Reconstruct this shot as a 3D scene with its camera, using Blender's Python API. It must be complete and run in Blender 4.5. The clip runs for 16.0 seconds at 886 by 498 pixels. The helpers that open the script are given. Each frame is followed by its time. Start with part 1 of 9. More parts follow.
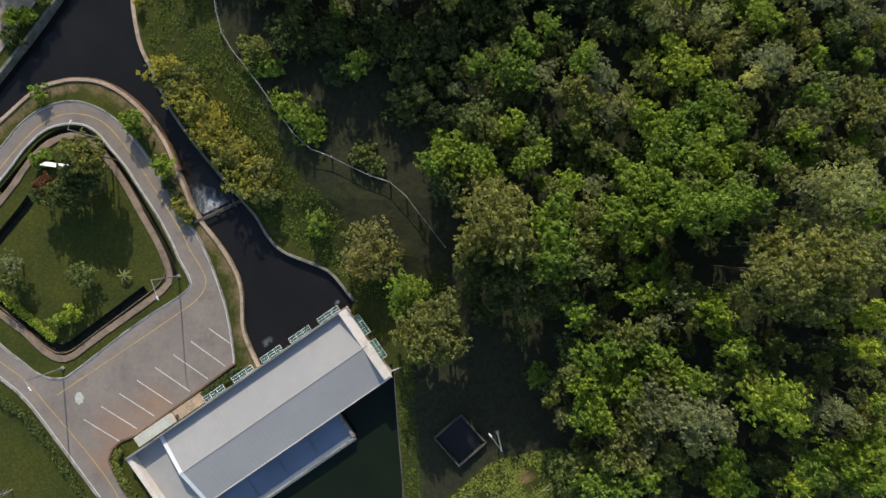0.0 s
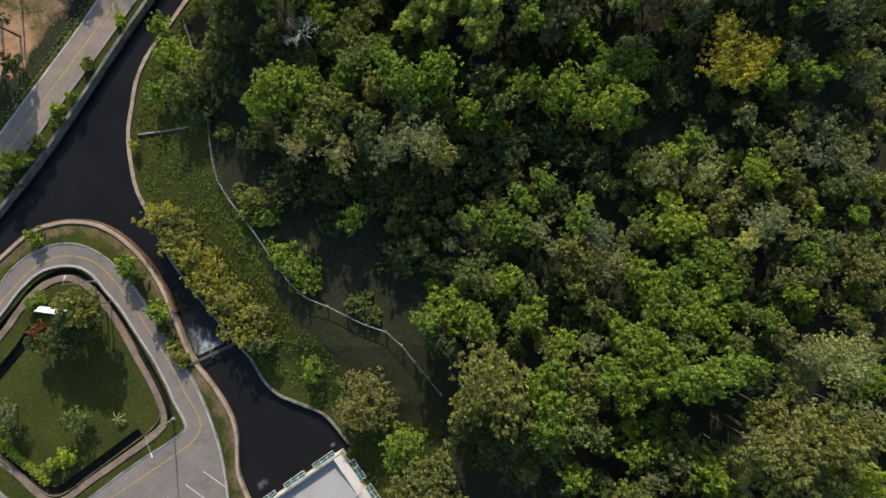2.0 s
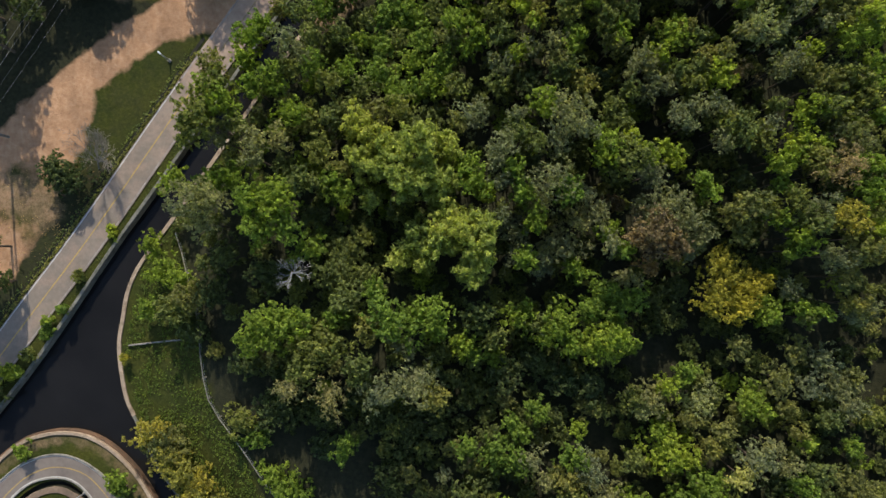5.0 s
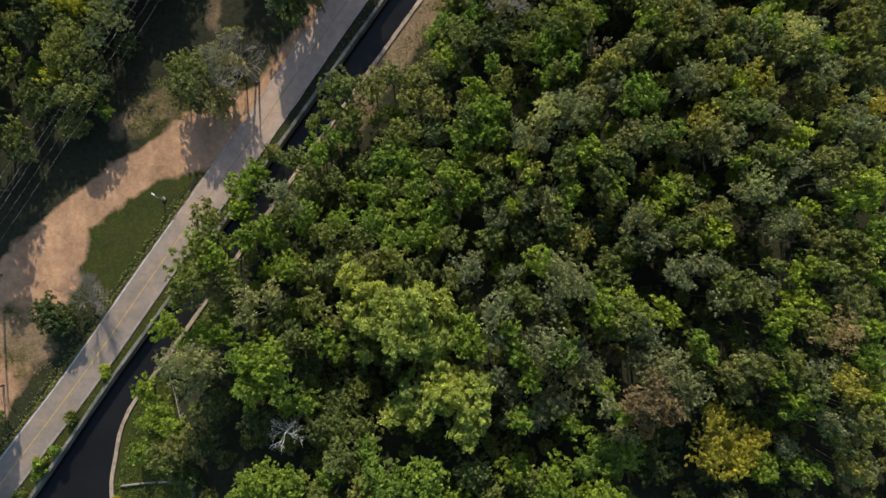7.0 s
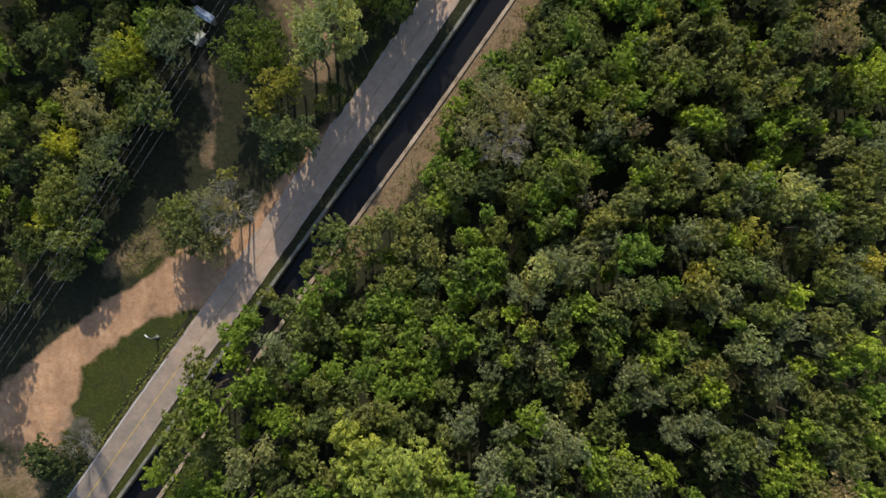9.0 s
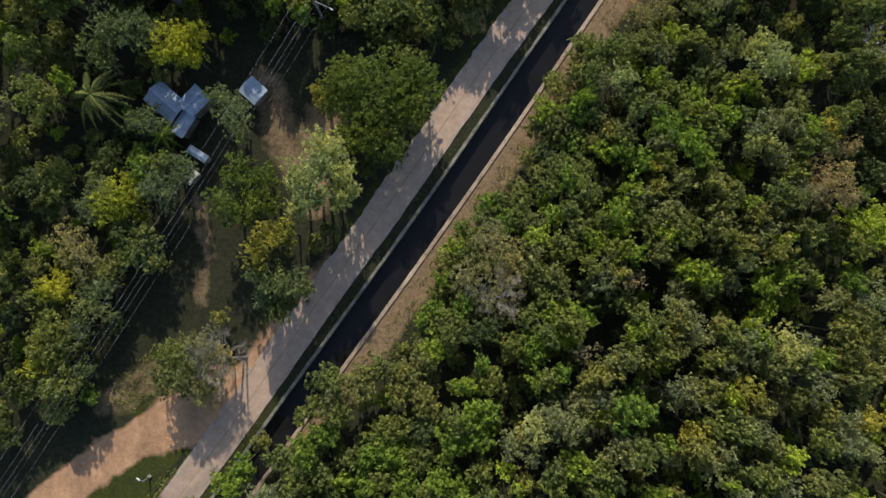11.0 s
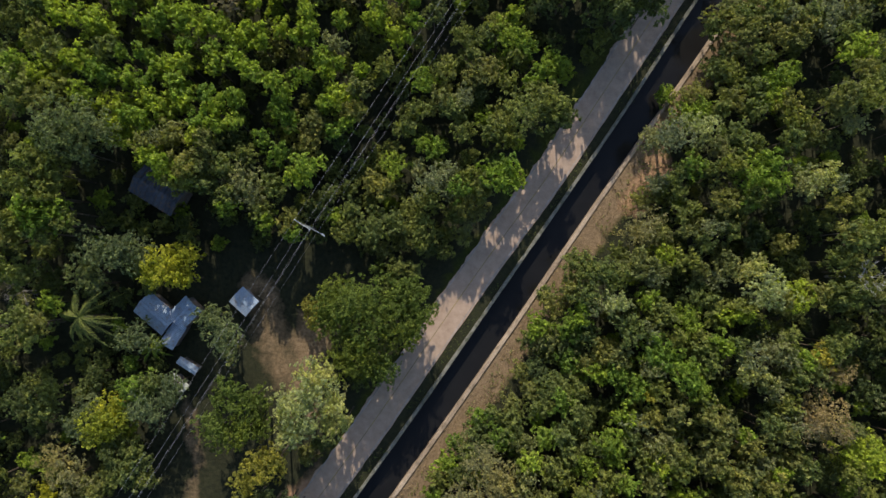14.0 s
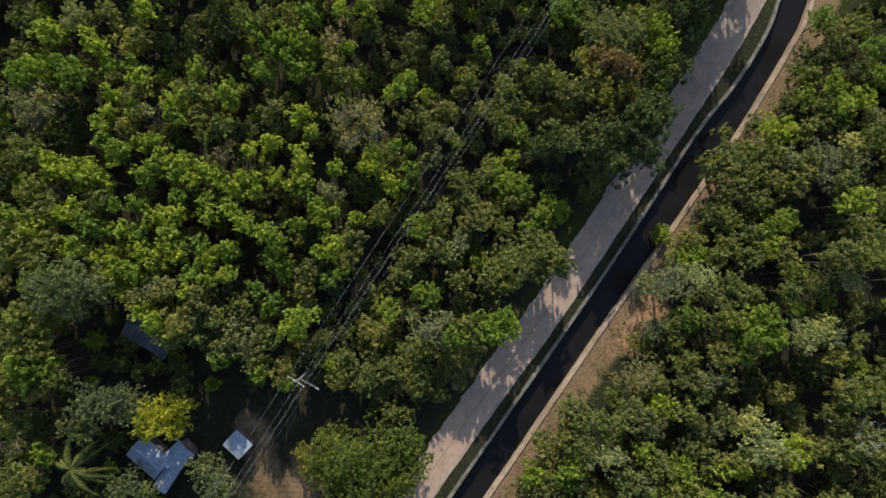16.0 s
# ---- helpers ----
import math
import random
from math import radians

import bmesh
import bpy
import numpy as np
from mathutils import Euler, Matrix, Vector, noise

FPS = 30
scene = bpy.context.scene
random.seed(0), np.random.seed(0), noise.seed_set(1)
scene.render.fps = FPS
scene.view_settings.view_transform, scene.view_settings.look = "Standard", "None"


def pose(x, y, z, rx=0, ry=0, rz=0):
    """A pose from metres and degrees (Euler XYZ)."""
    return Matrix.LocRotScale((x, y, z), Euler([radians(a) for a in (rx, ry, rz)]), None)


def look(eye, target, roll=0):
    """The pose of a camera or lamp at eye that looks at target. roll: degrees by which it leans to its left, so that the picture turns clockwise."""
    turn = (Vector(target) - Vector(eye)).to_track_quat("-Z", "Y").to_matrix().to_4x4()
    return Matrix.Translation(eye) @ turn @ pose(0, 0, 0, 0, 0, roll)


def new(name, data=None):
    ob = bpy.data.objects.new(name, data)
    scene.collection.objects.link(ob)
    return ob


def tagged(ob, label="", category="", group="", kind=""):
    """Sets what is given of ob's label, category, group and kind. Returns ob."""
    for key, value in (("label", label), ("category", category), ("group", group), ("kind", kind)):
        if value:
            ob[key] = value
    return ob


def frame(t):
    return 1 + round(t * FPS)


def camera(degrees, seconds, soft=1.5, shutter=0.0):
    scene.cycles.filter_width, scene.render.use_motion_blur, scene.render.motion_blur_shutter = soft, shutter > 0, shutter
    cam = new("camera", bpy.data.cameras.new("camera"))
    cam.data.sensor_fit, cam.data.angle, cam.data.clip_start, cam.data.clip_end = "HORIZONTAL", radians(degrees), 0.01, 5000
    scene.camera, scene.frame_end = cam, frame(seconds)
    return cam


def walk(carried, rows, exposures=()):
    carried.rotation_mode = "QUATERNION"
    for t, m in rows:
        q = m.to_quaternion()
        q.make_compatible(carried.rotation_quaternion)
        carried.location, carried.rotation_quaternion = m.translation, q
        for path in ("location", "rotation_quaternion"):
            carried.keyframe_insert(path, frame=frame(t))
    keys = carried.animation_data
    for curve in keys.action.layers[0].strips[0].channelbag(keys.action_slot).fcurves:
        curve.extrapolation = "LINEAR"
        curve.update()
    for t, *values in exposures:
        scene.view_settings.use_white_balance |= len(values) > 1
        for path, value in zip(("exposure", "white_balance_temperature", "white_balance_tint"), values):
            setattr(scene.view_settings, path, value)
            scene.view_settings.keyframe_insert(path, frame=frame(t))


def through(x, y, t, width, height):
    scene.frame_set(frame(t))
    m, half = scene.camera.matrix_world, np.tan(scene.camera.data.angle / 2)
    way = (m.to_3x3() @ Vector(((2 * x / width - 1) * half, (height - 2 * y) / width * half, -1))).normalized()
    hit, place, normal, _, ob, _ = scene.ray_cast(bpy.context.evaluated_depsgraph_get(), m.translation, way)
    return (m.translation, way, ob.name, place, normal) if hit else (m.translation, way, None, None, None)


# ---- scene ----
cam = camera(64.0, 16.0, soft=1.5)
# seconds, eye x, y, z, and turn about x, y, z in degrees: a level flight, looking straight down
ROWS = [
    (0, -1.585, 5.309, 83.126, -1.056, 0.467, -0.366),
    (1, -1.417, 13.289, 82.903, -0.763, 0.397, -0.336),
    (2, -1.235, 21.215, 82.699, -0.485, 0.329, -0.301),
    (3, -1.042, 29.091, 82.514, -0.220, 0.261, -0.262),
    (4, -0.840, 36.927, 82.349, 0.031, 0.195, -0.219),
    (5, -0.633, 44.728, 82.202, 0.268, 0.130, -0.171),
    (6, -0.422, 52.503, 82.075, 0.491, 0.066, -0.118),
    (7, -0.210, 60.258, 81.967, 0.701, 0.003, -0.061),
    (8, 0.000, 68.000, 81.878, 0.896, -0.059, 0.000),
    (9, 0.206, 75.737, 81.808, 1.077, -0.120, 0.066),
    (10, 0.406, 83.475, 81.757, 1.245, -0.179, 0.136),
    (11, 0.597, 91.221, 81.725, 1.399, -0.238, 0.211),
    (12, 0.776, 98.984, 81.713, 1.538, -0.295, 0.290),
    (13, 0.941, 106.769, 81.719, 1.664, -0.351, 0.373),
    (14, 1.090, 114.585, 81.745, 1.776, -0.407, 0.461),
    (15, 1.219, 122.437, 81.790, 1.874, -0.461, 0.553),
    (16, 1.327, 130.334, 81.854, 1.959, -0.514, 0.650),
]
walk(cam, [(t, pose(*r)) for t, *r in ROWS])

# ---- light ----
SUN_UP, SUN_FROM = radians(32), Vector((-0.06, 1.0, 0.0)).normalized()
scene.view_settings.exposure = 0.54
world = bpy.data.worlds.new("sky")
scene.world = world
world.use_nodes = True
sky = world.node_tree.nodes.new("ShaderNodeTexSky")
sky.sky_type, sky.sun_disc = "NISHITA", False
sky.sun_elevation = SUN_UP
sky.sun_rotation = math.atan2(SUN_FROM.x, SUN_FROM.y)
back = world.node_tree.nodes["Background"]
world.node_tree.links.new(sky.outputs["Color"], back.inputs["Color"])
back.inputs["Strength"].default_value = 0.145
sun = new("sun", bpy.data.lights.new("sun", "SUN"))
sun.data.energy, sun.data.angle, sun.data.color = 3.4, radians(0.6), (1.0, 0.905, 0.765)
sun_way = SUN_FROM * math.cos(SUN_UP) + Vector((0, 0, math.sin(SUN_UP)))
sun.matrix_world = look(sun_way * 200, (0, 0, 0))


# ---- materials ----
def material(name, rough=0.8, metal=0.0, spec=0.3):
    m = bpy.data.materials.new(name)
    m.use_nodes = True
    p = m.node_tree.nodes["Principled BSDF"]
    p.inputs["Roughness"].default_value = rough
    p.inputs["Metallic"].default_value = metal
    p.inputs["Specular IOR Level"].default_value = spec
    return m, m.node_tree, p


def node(tree, kind, **sets):
    n = tree.nodes.new(kind)
    for key, value in sets.items():
        n.inputs[key.replace("_", " ")].default_value = value
    return n


def where(tree):
    return tree.nodes.new("ShaderNodeNewGeometry").outputs["Position"]


def noise_at(tree, size, detail=5.0, rough=0.6, stretch=None):
    """Noise over the place in metres: size is the width of its blotches."""
    n = node(tree, "ShaderNodeTexNoise", Scale=1.0, Detail=detail, Roughness=rough)
    mp = node(tree, "ShaderNodeMapping")
    s = stretch or (1, 1, 1)
    mp.inputs["Scale"].default_value = (s[0] / size, s[1] / size, s[2] / size)
    tree.links.new(where(tree), mp.inputs["Vector"])
    tree.links.new(mp.outputs["Vector"], n.inputs["Vector"])
    return n.outputs["Fac"]


def ramp(tree, fac, stops):
    r = tree.nodes.new("ShaderNodeValToRGB")
    e = r.color_ramp.elements
    while len(e) < len(stops):
        e.new(0.5)
    for el, (at, c) in zip(e, stops):
        el.position = at
        el.color = (*c, 1) if len(c) == 3 else c
    tree.links.new(fac, r.inputs["Fac"])
    return r.outputs["Color"]


def mix(tree, fac, a, b, how="MIX"):
    m = tree.nodes.new("ShaderNodeMix")
    m.data_type, m.blend_type = "RGBA", how
    for sock, v in ((m.inputs[0], fac), (m.inputs[6], a), (m.inputs[7], b)):
        if isinstance(v, (int, float)):
            sock.default_value = v
        elif isinstance(v, tuple):
            sock.default_value = (*v, 1)
        else:
            tree.links.new(v, sock)
    return m.outputs[2]


def calc(tree, op, a, b=0.0):
    m = tree.nodes.new("ShaderNodeMath")
    m.operation = op
    for sock, v in zip(m.inputs, (a, b)):
        if isinstance(v, (int, float)):
            sock.default_value = v
        else:
            tree.links.new(v, sock)
    return m.outputs[0]


def bumped(tree, p, height, distance=0.05, strength=0.6):
    b = node(tree, "ShaderNodeBump", Strength=strength, Distance=distance)
    tree.links.new(height, b.inputs["Height"])
    tree.links.new(b.outputs["Normal"], p.inputs["Normal"])


def two_scale(name, light, dark, big=6.0, small=0.25, rough=0.85, metal=0.0, spec=0.25, stain=None, relief=0.02, grain=0.3):
    m, tree, p = material(name, rough, metal, spec)
    a = ramp(tree, noise_at(tree, big), [(0.32, dark), (0.68, light)])
    b = ramp(tree, noise_at(tree, small, 6), [(0.3, (1 - grain,) * 3), (0.7, (1 + grain * 0.4,) * 3)])
    c = mix(tree, 0.8, a, b, "MULTIPLY")
    if stain:
        f = ramp(tree, noise_at(tree, big * 0.35, 7, 0.7), [(0.50, (0, 0, 0)), (0.66, (1, 1, 1))])
        c = mix(tree, f, c, stain)
    tree.links.new(c, p.inputs["Base Color"])
    bumped(tree, p, noise_at(tree, small, 6), relief)
    return m


def leaf_material(name, colour, spread=0.36, through=0.46):
    """Leaves: hue and value vary from plant to plant and from leaf to leaf."""
    m, tree, p = material(name, 0.7, 0.0, 0.2)
    c = Vector((colour[0] * 1.21, colour[1] * 1.18, colour[2] * 1.32))
    dark, light = tuple(c * (1 - spread)), tuple(Vector((c.x * (1 + spread * 1.1), c.y * (1 + spread), c.z)))
    leaf = ramp(tree, tree.nodes.new("ShaderNodeNewGeometry").outputs["Random Per Island"], [(0.0, dark), (0.55, tuple(c)), (1.0, light)])
    own = tree.nodes.new("ShaderNodeAttribute")
    own.attribute_name = "tree"
    plant_random = calc(tree, "FRACT", calc(tree, "ADD", tree.nodes.new("ShaderNodeObjectInfo").outputs["Random"], own.outputs["Fac"]))
    one = ramp(tree, plant_random, [(0.0, (0.80, 0.86, 0.96)), (0.5, (0.97, 0.97, 0.95)), (1.0, (1.16, 1.08, 0.88))])
    c1 = mix(tree, 1.0, leaf, one, "MULTIPLY")
    blotch = ramp(tree, noise_at(tree, 1.6, 3), [(0.3, (0.72, 0.75, 0.75)), (0.7, (1.2, 1.15, 1.0))])
    c2 = mix(tree, 1.0, c1, blotch, "MULTIPLY")
    tips = ramp(tree, noise_at(tree, 0.42, 2), [(0.30, (0.70, 0.73, 0.78)), (0.68, (1.26, 1.21, 1.0))])
    c2 = mix(tree, 1.0, c2, tips, "MULTIPLY")
    tree.links.new(c2, p.inputs["Base Color"])
    tr = tree.nodes.new("ShaderNodeBsdfTranslucent")
    tree.links.new(mix(tree, 1.0, c2, (1.1, 1.18, 0.65), "MULTIPLY"), tr.inputs["Color"])
    sh = tree.nodes.new("ShaderNodeMixShader")
    sh.inputs[0].default_value = through
    tree.links.new(p.outputs[0], sh.inputs[1])
    tree.links.new(tr.outputs[0], sh.inputs[2])
    tree.links.new(sh.outputs[0], tree.nodes["Material Output"].inputs["Surface"])
    return m


LEAF = {
    "b": leaf_material("leaves_fresh_green", (0.166, 0.246, 0.042)),
    "B": leaf_material("leaves_full_green", (0.115, 0.158, 0.034)),
    "g": leaf_material("leaves_green", (0.149, 0.183, 0.059)),
    "d": leaf_material("leaves_dark_green", (0.089, 0.120, 0.046)),
    "o": leaf_material("leaves_olive", (0.177, 0.194, 0.069)),
    "p": leaf_material("leaves_grey_green", (0.197, 0.221, 0.120), 0.36),
    "q": leaf_material("leaves_pale_green", (0.320, 0.350, 0.155), 0.36),
    "y": leaf_material("leaves_yellow_green", (0.235, 0.312, 0.048)),
    "Y": leaf_material("leaves_golden", (0.32, 0.305, 0.05)),
    "u": leaf_material("leaves_rust_red", (0.135, 0.066, 0.045)),
    "k": leaf_material("leaves_khaki_gold", (0.290, 0.285, 0.070), 0.5),
    "r": leaf_material("leaves_rust_brown", (0.185, 0.140, 0.076)),
    "n": leaf_material("leaves_feathery", (0.300, 0.355, 0.090)),
    "s": leaf_material("leaves_silvery_green", (0.145, 0.182, 0.088), 0.36),
    "t": leaf_material("leaves_brownish_grey", (0.255, 0.215, 0.135), 0.36),
    "h": leaf_material("leaves_thin_khaki", (0.250, 0.240, 0.115), 0.36),
    "v": leaf_material("leaves_vivid_yellow_green", (0.285, 0.310, 0.040)),
    "H": leaf_material("leaves_brownish_olive", (0.205, 0.205, 0.085), 0.5),
    "O": leaf_material("leaves_yellowish_olive", (0.215, 0.212, 0.045)),
}
BARK = two_scale("bark", (0.16, 0.125, 0.09), (0.07, 0.055, 0.04), 0.8, 0.08)
BLEACHED = two_scale("bleached_wood", (0.33, 0.30, 0.26), (0.15, 0.135, 0.115), 0.8, 0.08)
BONE = two_scale("white_dead_wood", (0.46, 0.445, 0.41), (0.32, 0.305, 0.28), 0.8, 0.1)
CONCRETE = two_scale("weathered_concrete", (0.32, 0.305, 0.265), (0.19, 0.18, 0.155), 4.0, 0.3, stain=(0.10, 0.095, 0.08))
MOSSY = two_scale("mossy_concrete", (0.25, 0.24, 0.20), (0.11, 0.11, 0.085), 1.6, 0.3, stain=(0.075, 0.08, 0.055))
PATH_STONE = two_scale("brown_worn_concrete", (0.270, 0.195, 0.138), (0.165, 0.122, 0.088), 3.0, 0.3, stain=(0.12, 0.10, 0.07))
CONCRETE_TAN = two_scale("sandy_concrete", (0.46, 0.36, 0.26), (0.27, 0.20, 0.14), 4.0, 0.3, stain=(0.17, 0.13, 0.085))
RUSTY_SOIL = two_scale("rust_stained_concrete", (0.19, 0.11, 0.065), (0.11, 0.07, 0.045), 3.0, 0.3, stain=(0.07, 0.055, 0.04))
# mud made near black: the shade of a deep ditch is in the colour
SHADED_MUD = two_scale("shaded_ditch_mud", (0.030, 0.028, 0.019), (0.011, 0.012, 0.008), 1.5, 0.3, stain=(0.036, 0.042, 0.016))
DAMP = two_scale("damp_concrete", (0.10, 0.095, 0.08), (0.045, 0.043, 0.036), 2.0, 0.3)


def road_material():
    """Old asphalt under drifts of pinkish dust, as heavy as the strip's own mask says."""
    m, tree, p = material("old_asphalt", 0.9, 0.0, 0.2)
    base = ramp(tree, noise_at(tree, 5.0), [(0.32, (0.190, 0.160, 0.131)), (0.68, (0.245, 0.206, 0.167))])
    fine = ramp(tree, noise_at(tree, 0.5, 6), [(0.3, (0.86, 0.86, 0.86)), (0.7, (1.06, 1.06, 1.06))])
    dust = ramp(tree, noise_at(tree, 0.9, 7, 0.7), [(0.3, (0.300, 0.212, 0.152)), (0.7, (0.44, 0.325, 0.245))])
    a = tree.nodes.new("ShaderNodeAttribute")
    a.attribute_name = "dust"
    f = calc(tree, "ADD", a.outputs["Fac"], calc(tree, "SUBTRACT", noise_at(tree, 2.4, 7, 0.7), 0.5))
    c = mix(tree, ramp(tree, f, [(0.35, (0, 0, 0)), (0.75, (1, 1, 1))]), mix(tree, 1.0, base, fine, "MULTIPLY"), dust)
    tree.links.new(c, p.inputs["Base Color"])
    bumped(tree, p, noise_at(tree, 0.2, 6), 0.006)
    return m


ASPHALT = road_material()
def lot_material():
    """Parking asphalt: faded grey with tar-dark blotches, and rusty earth washed over one end."""
    m, tree, p = material("parking_asphalt", 0.9, 0.0, 0.2)
    base = ramp(tree, noise_at(tree, 4.5), [(0.32, (0.176, 0.150, 0.129)), (0.68, (0.228, 0.194, 0.165))])
    fine = ramp(tree, noise_at(tree, 0.5, 6), [(0.3, (0.88, 0.88, 0.88)), (0.7, (1.05, 1.05, 1.05))])
    c = mix(tree, 1.0, base, fine, "MULTIPLY")
    tar = ramp(tree, noise_at(tree, 2.6, 7, 0.65), [(0.56, (1, 1, 1)), (0.70, (0.78, 0.78, 0.80))])
    c = mix(tree, 1.0, c, tar, "MULTIPLY")
    for x, y, reach in ((-40.6, -17.4, 4.6), (-36.4, -14.4, 3.4), (-42.4, -21.0, 2.6)):
        away = tree.nodes.new("ShaderNodeVectorMath")
        away.operation = "DISTANCE"
        tree.links.new(where(tree), away.inputs[0])
        away.inputs[1].default_value = (x, y, 0.0)
        f = calc(tree, "SUBTRACT", calc(tree, "ADD", 1.0, calc(tree, "SUBTRACT", noise_at(tree, 1.8, 7, 0.7), 0.5)), calc(tree, "MULTIPLY", away.outputs["Value"], 1.0 / reach))
        c = mix(tree, ramp(tree, f, [(0.1, (0, 0, 0)), (0.75, (0.62, 0.62, 0.62))]), c, (0.250, 0.158, 0.102))
    tree.links.new(c, p.inputs["Base Color"])
    bumped(tree, p, noise_at(tree, 0.2, 6), 0.006)
    return m


LOT = lot_material()
YELLOW = two_scale("worn_yellow_paint", (0.50, 0.34, 0.10), (0.33, 0.24, 0.12), 1.2, 0.3, relief=0.002)
FADED = two_scale("almost_worn_off_paint", (0.42, 0.39, 0.35), (0.22, 0.19, 0.165), 2.0, 0.5, stain=(0.24, 0.20, 0.165), relief=0.002)
FADED_YELLOW = two_scale("almost_worn_off_yellow_paint", (0.36, 0.26, 0.11), (0.23, 0.185, 0.13), 2.0, 0.5, stain=(0.24, 0.19, 0.14), relief=0.002)
WHITE = two_scale("worn_white_paint", (0.62, 0.61, 0.57), (0.42, 0.41, 0.38), 1.2, 0.12, relief=0.002)
PLASTER = two_scale("white_plaster", (0.66, 0.60, 0.53), (0.57, 0.51, 0.45), 3.0, 0.5, stain=(0.50, 0.43, 0.36), grain=0.08, relief=0.004)
ROOFING = two_scale("grey_sheet_roof", (0.325, 0.318, 0.302), (0.285, 0.280, 0.268), 8.0, 1.5, rough=0.5, spec=0.4, stain=(0.290, 0.278, 0.265), relief=0.002, grain=0.05)
BLUE_ROOF = two_scale("blue_grey_sheet_roof", (0.150, 0.190, 0.255), (0.112, 0.146, 0.200), 5.0, 1.2, rough=0.5, spec=0.4, relief=0.002, grain=0.06)
TIN = two_scale("corrugated_tin", (0.33, 0.41, 0.51), (0.23, 0.30, 0.39), 1.6, 0.15, rough=0.45, spec=0.5, stain=(0.22, 0.20, 0.19), relief=0.004)
DARK_TIN = two_scale("old_grey_tin", (0.10, 0.115, 0.15), (0.055, 0.062, 0.08), 1.4, 0.15, rough=0.55, stain=(0.16, 0.11, 0.08), relief=0.004)
PORCH = two_scale("greenish_painted_slab", (0.46, 0.48, 0.42), (0.38, 0.39, 0.34), 2.5, 0.3, stain=(0.33, 0.31, 0.26), relief=0.004)
RUST_TIN = two_scale("rusted_tin", (0.30, 0.27, 0.26), (0.17, 0.14, 0.13), 1.2, 0.15, rough=0.6, stain=(0.24, 0.12, 0.07), relief=0.004)
STEEL = two_scale("galvanised_steel", (0.45, 0.46, 0.46), (0.32, 0.33, 0.33), 1.0, 0.1, rough=0.45, metal=0.6, relief=0.002)
LAMP_WHITE = two_scale("white_enamel", (0.75, 0.76, 0.74), (0.65, 0.66, 0.64), 0.6, 0.1, rough=0.4, relief=0.001)
TAR = two_scale("black_liner", (0.014, 0.014, 0.015), (0.008, 0.008, 0.009), 2.0, 0.2, rough=0.5, relief=0.01)
WEED = leaf_material("weed_leaves", (0.118, 0.172, 0.036))
STRAW = leaf_material("dry_straw", (0.24, 0.175, 0.09), 0.35, 0.15)
CABLE = two_scale("aluminium_cable", (0.44, 0.44, 0.43), (0.36, 0.36, 0.35), 2.0, 0.1, rough=0.55, relief=0.001)

GLASS, _, gp = material("green_glass", 0.15, 0.0, 0.5)
gp.inputs["Base Color"].default_value = (0.26, 0.44, 0.40, 1)
gp.inputs["Transmission Weight"].default_value = 0.8
gp.inputs["IOR"].default_value = 1.1


def water_material(name, colour):
    m, tree, p = material(name, 0.08, 0.0, 0.3)
    c = ramp(tree, noise_at(tree, 7.0, 4), [(0.3, colour), (0.75, tuple(v * 1.7 for v in colour))])
    tree.links.new(c, p.inputs["Base Color"])
    p.inputs["IOR"].default_value = 1.33
    bumped(tree, p, noise_at(tree, 0.6, 4), 0.015, 0.5)
    return m


WATER = water_material("canal_water", (0.0090, 0.0088, 0.0088))
POOL = water_material("tailrace_water", (0.006, 0.010, 0.005))
FOAM, ft, fp = material("foam", 0.1, 0.0, 0.3)
fa = ft.nodes.new("ShaderNodeAttribute")
fa.attribute_name = "churn"
ff = calc(ft, "ADD", fa.outputs["Fac"], calc(ft, "SUBTRACT", noise_at(ft, 0.9, 9, 0.78, (1.6, 0.7, 1)), 0.5))
ft.links.new(ramp(ft, ff, [(0.36, (0.0115, 0.0098, 0.008)), (0.54, (0.10, 0.11, 0.12)), (0.80, (0.52, 0.55, 0.57))]), fp.inputs["Base Color"])


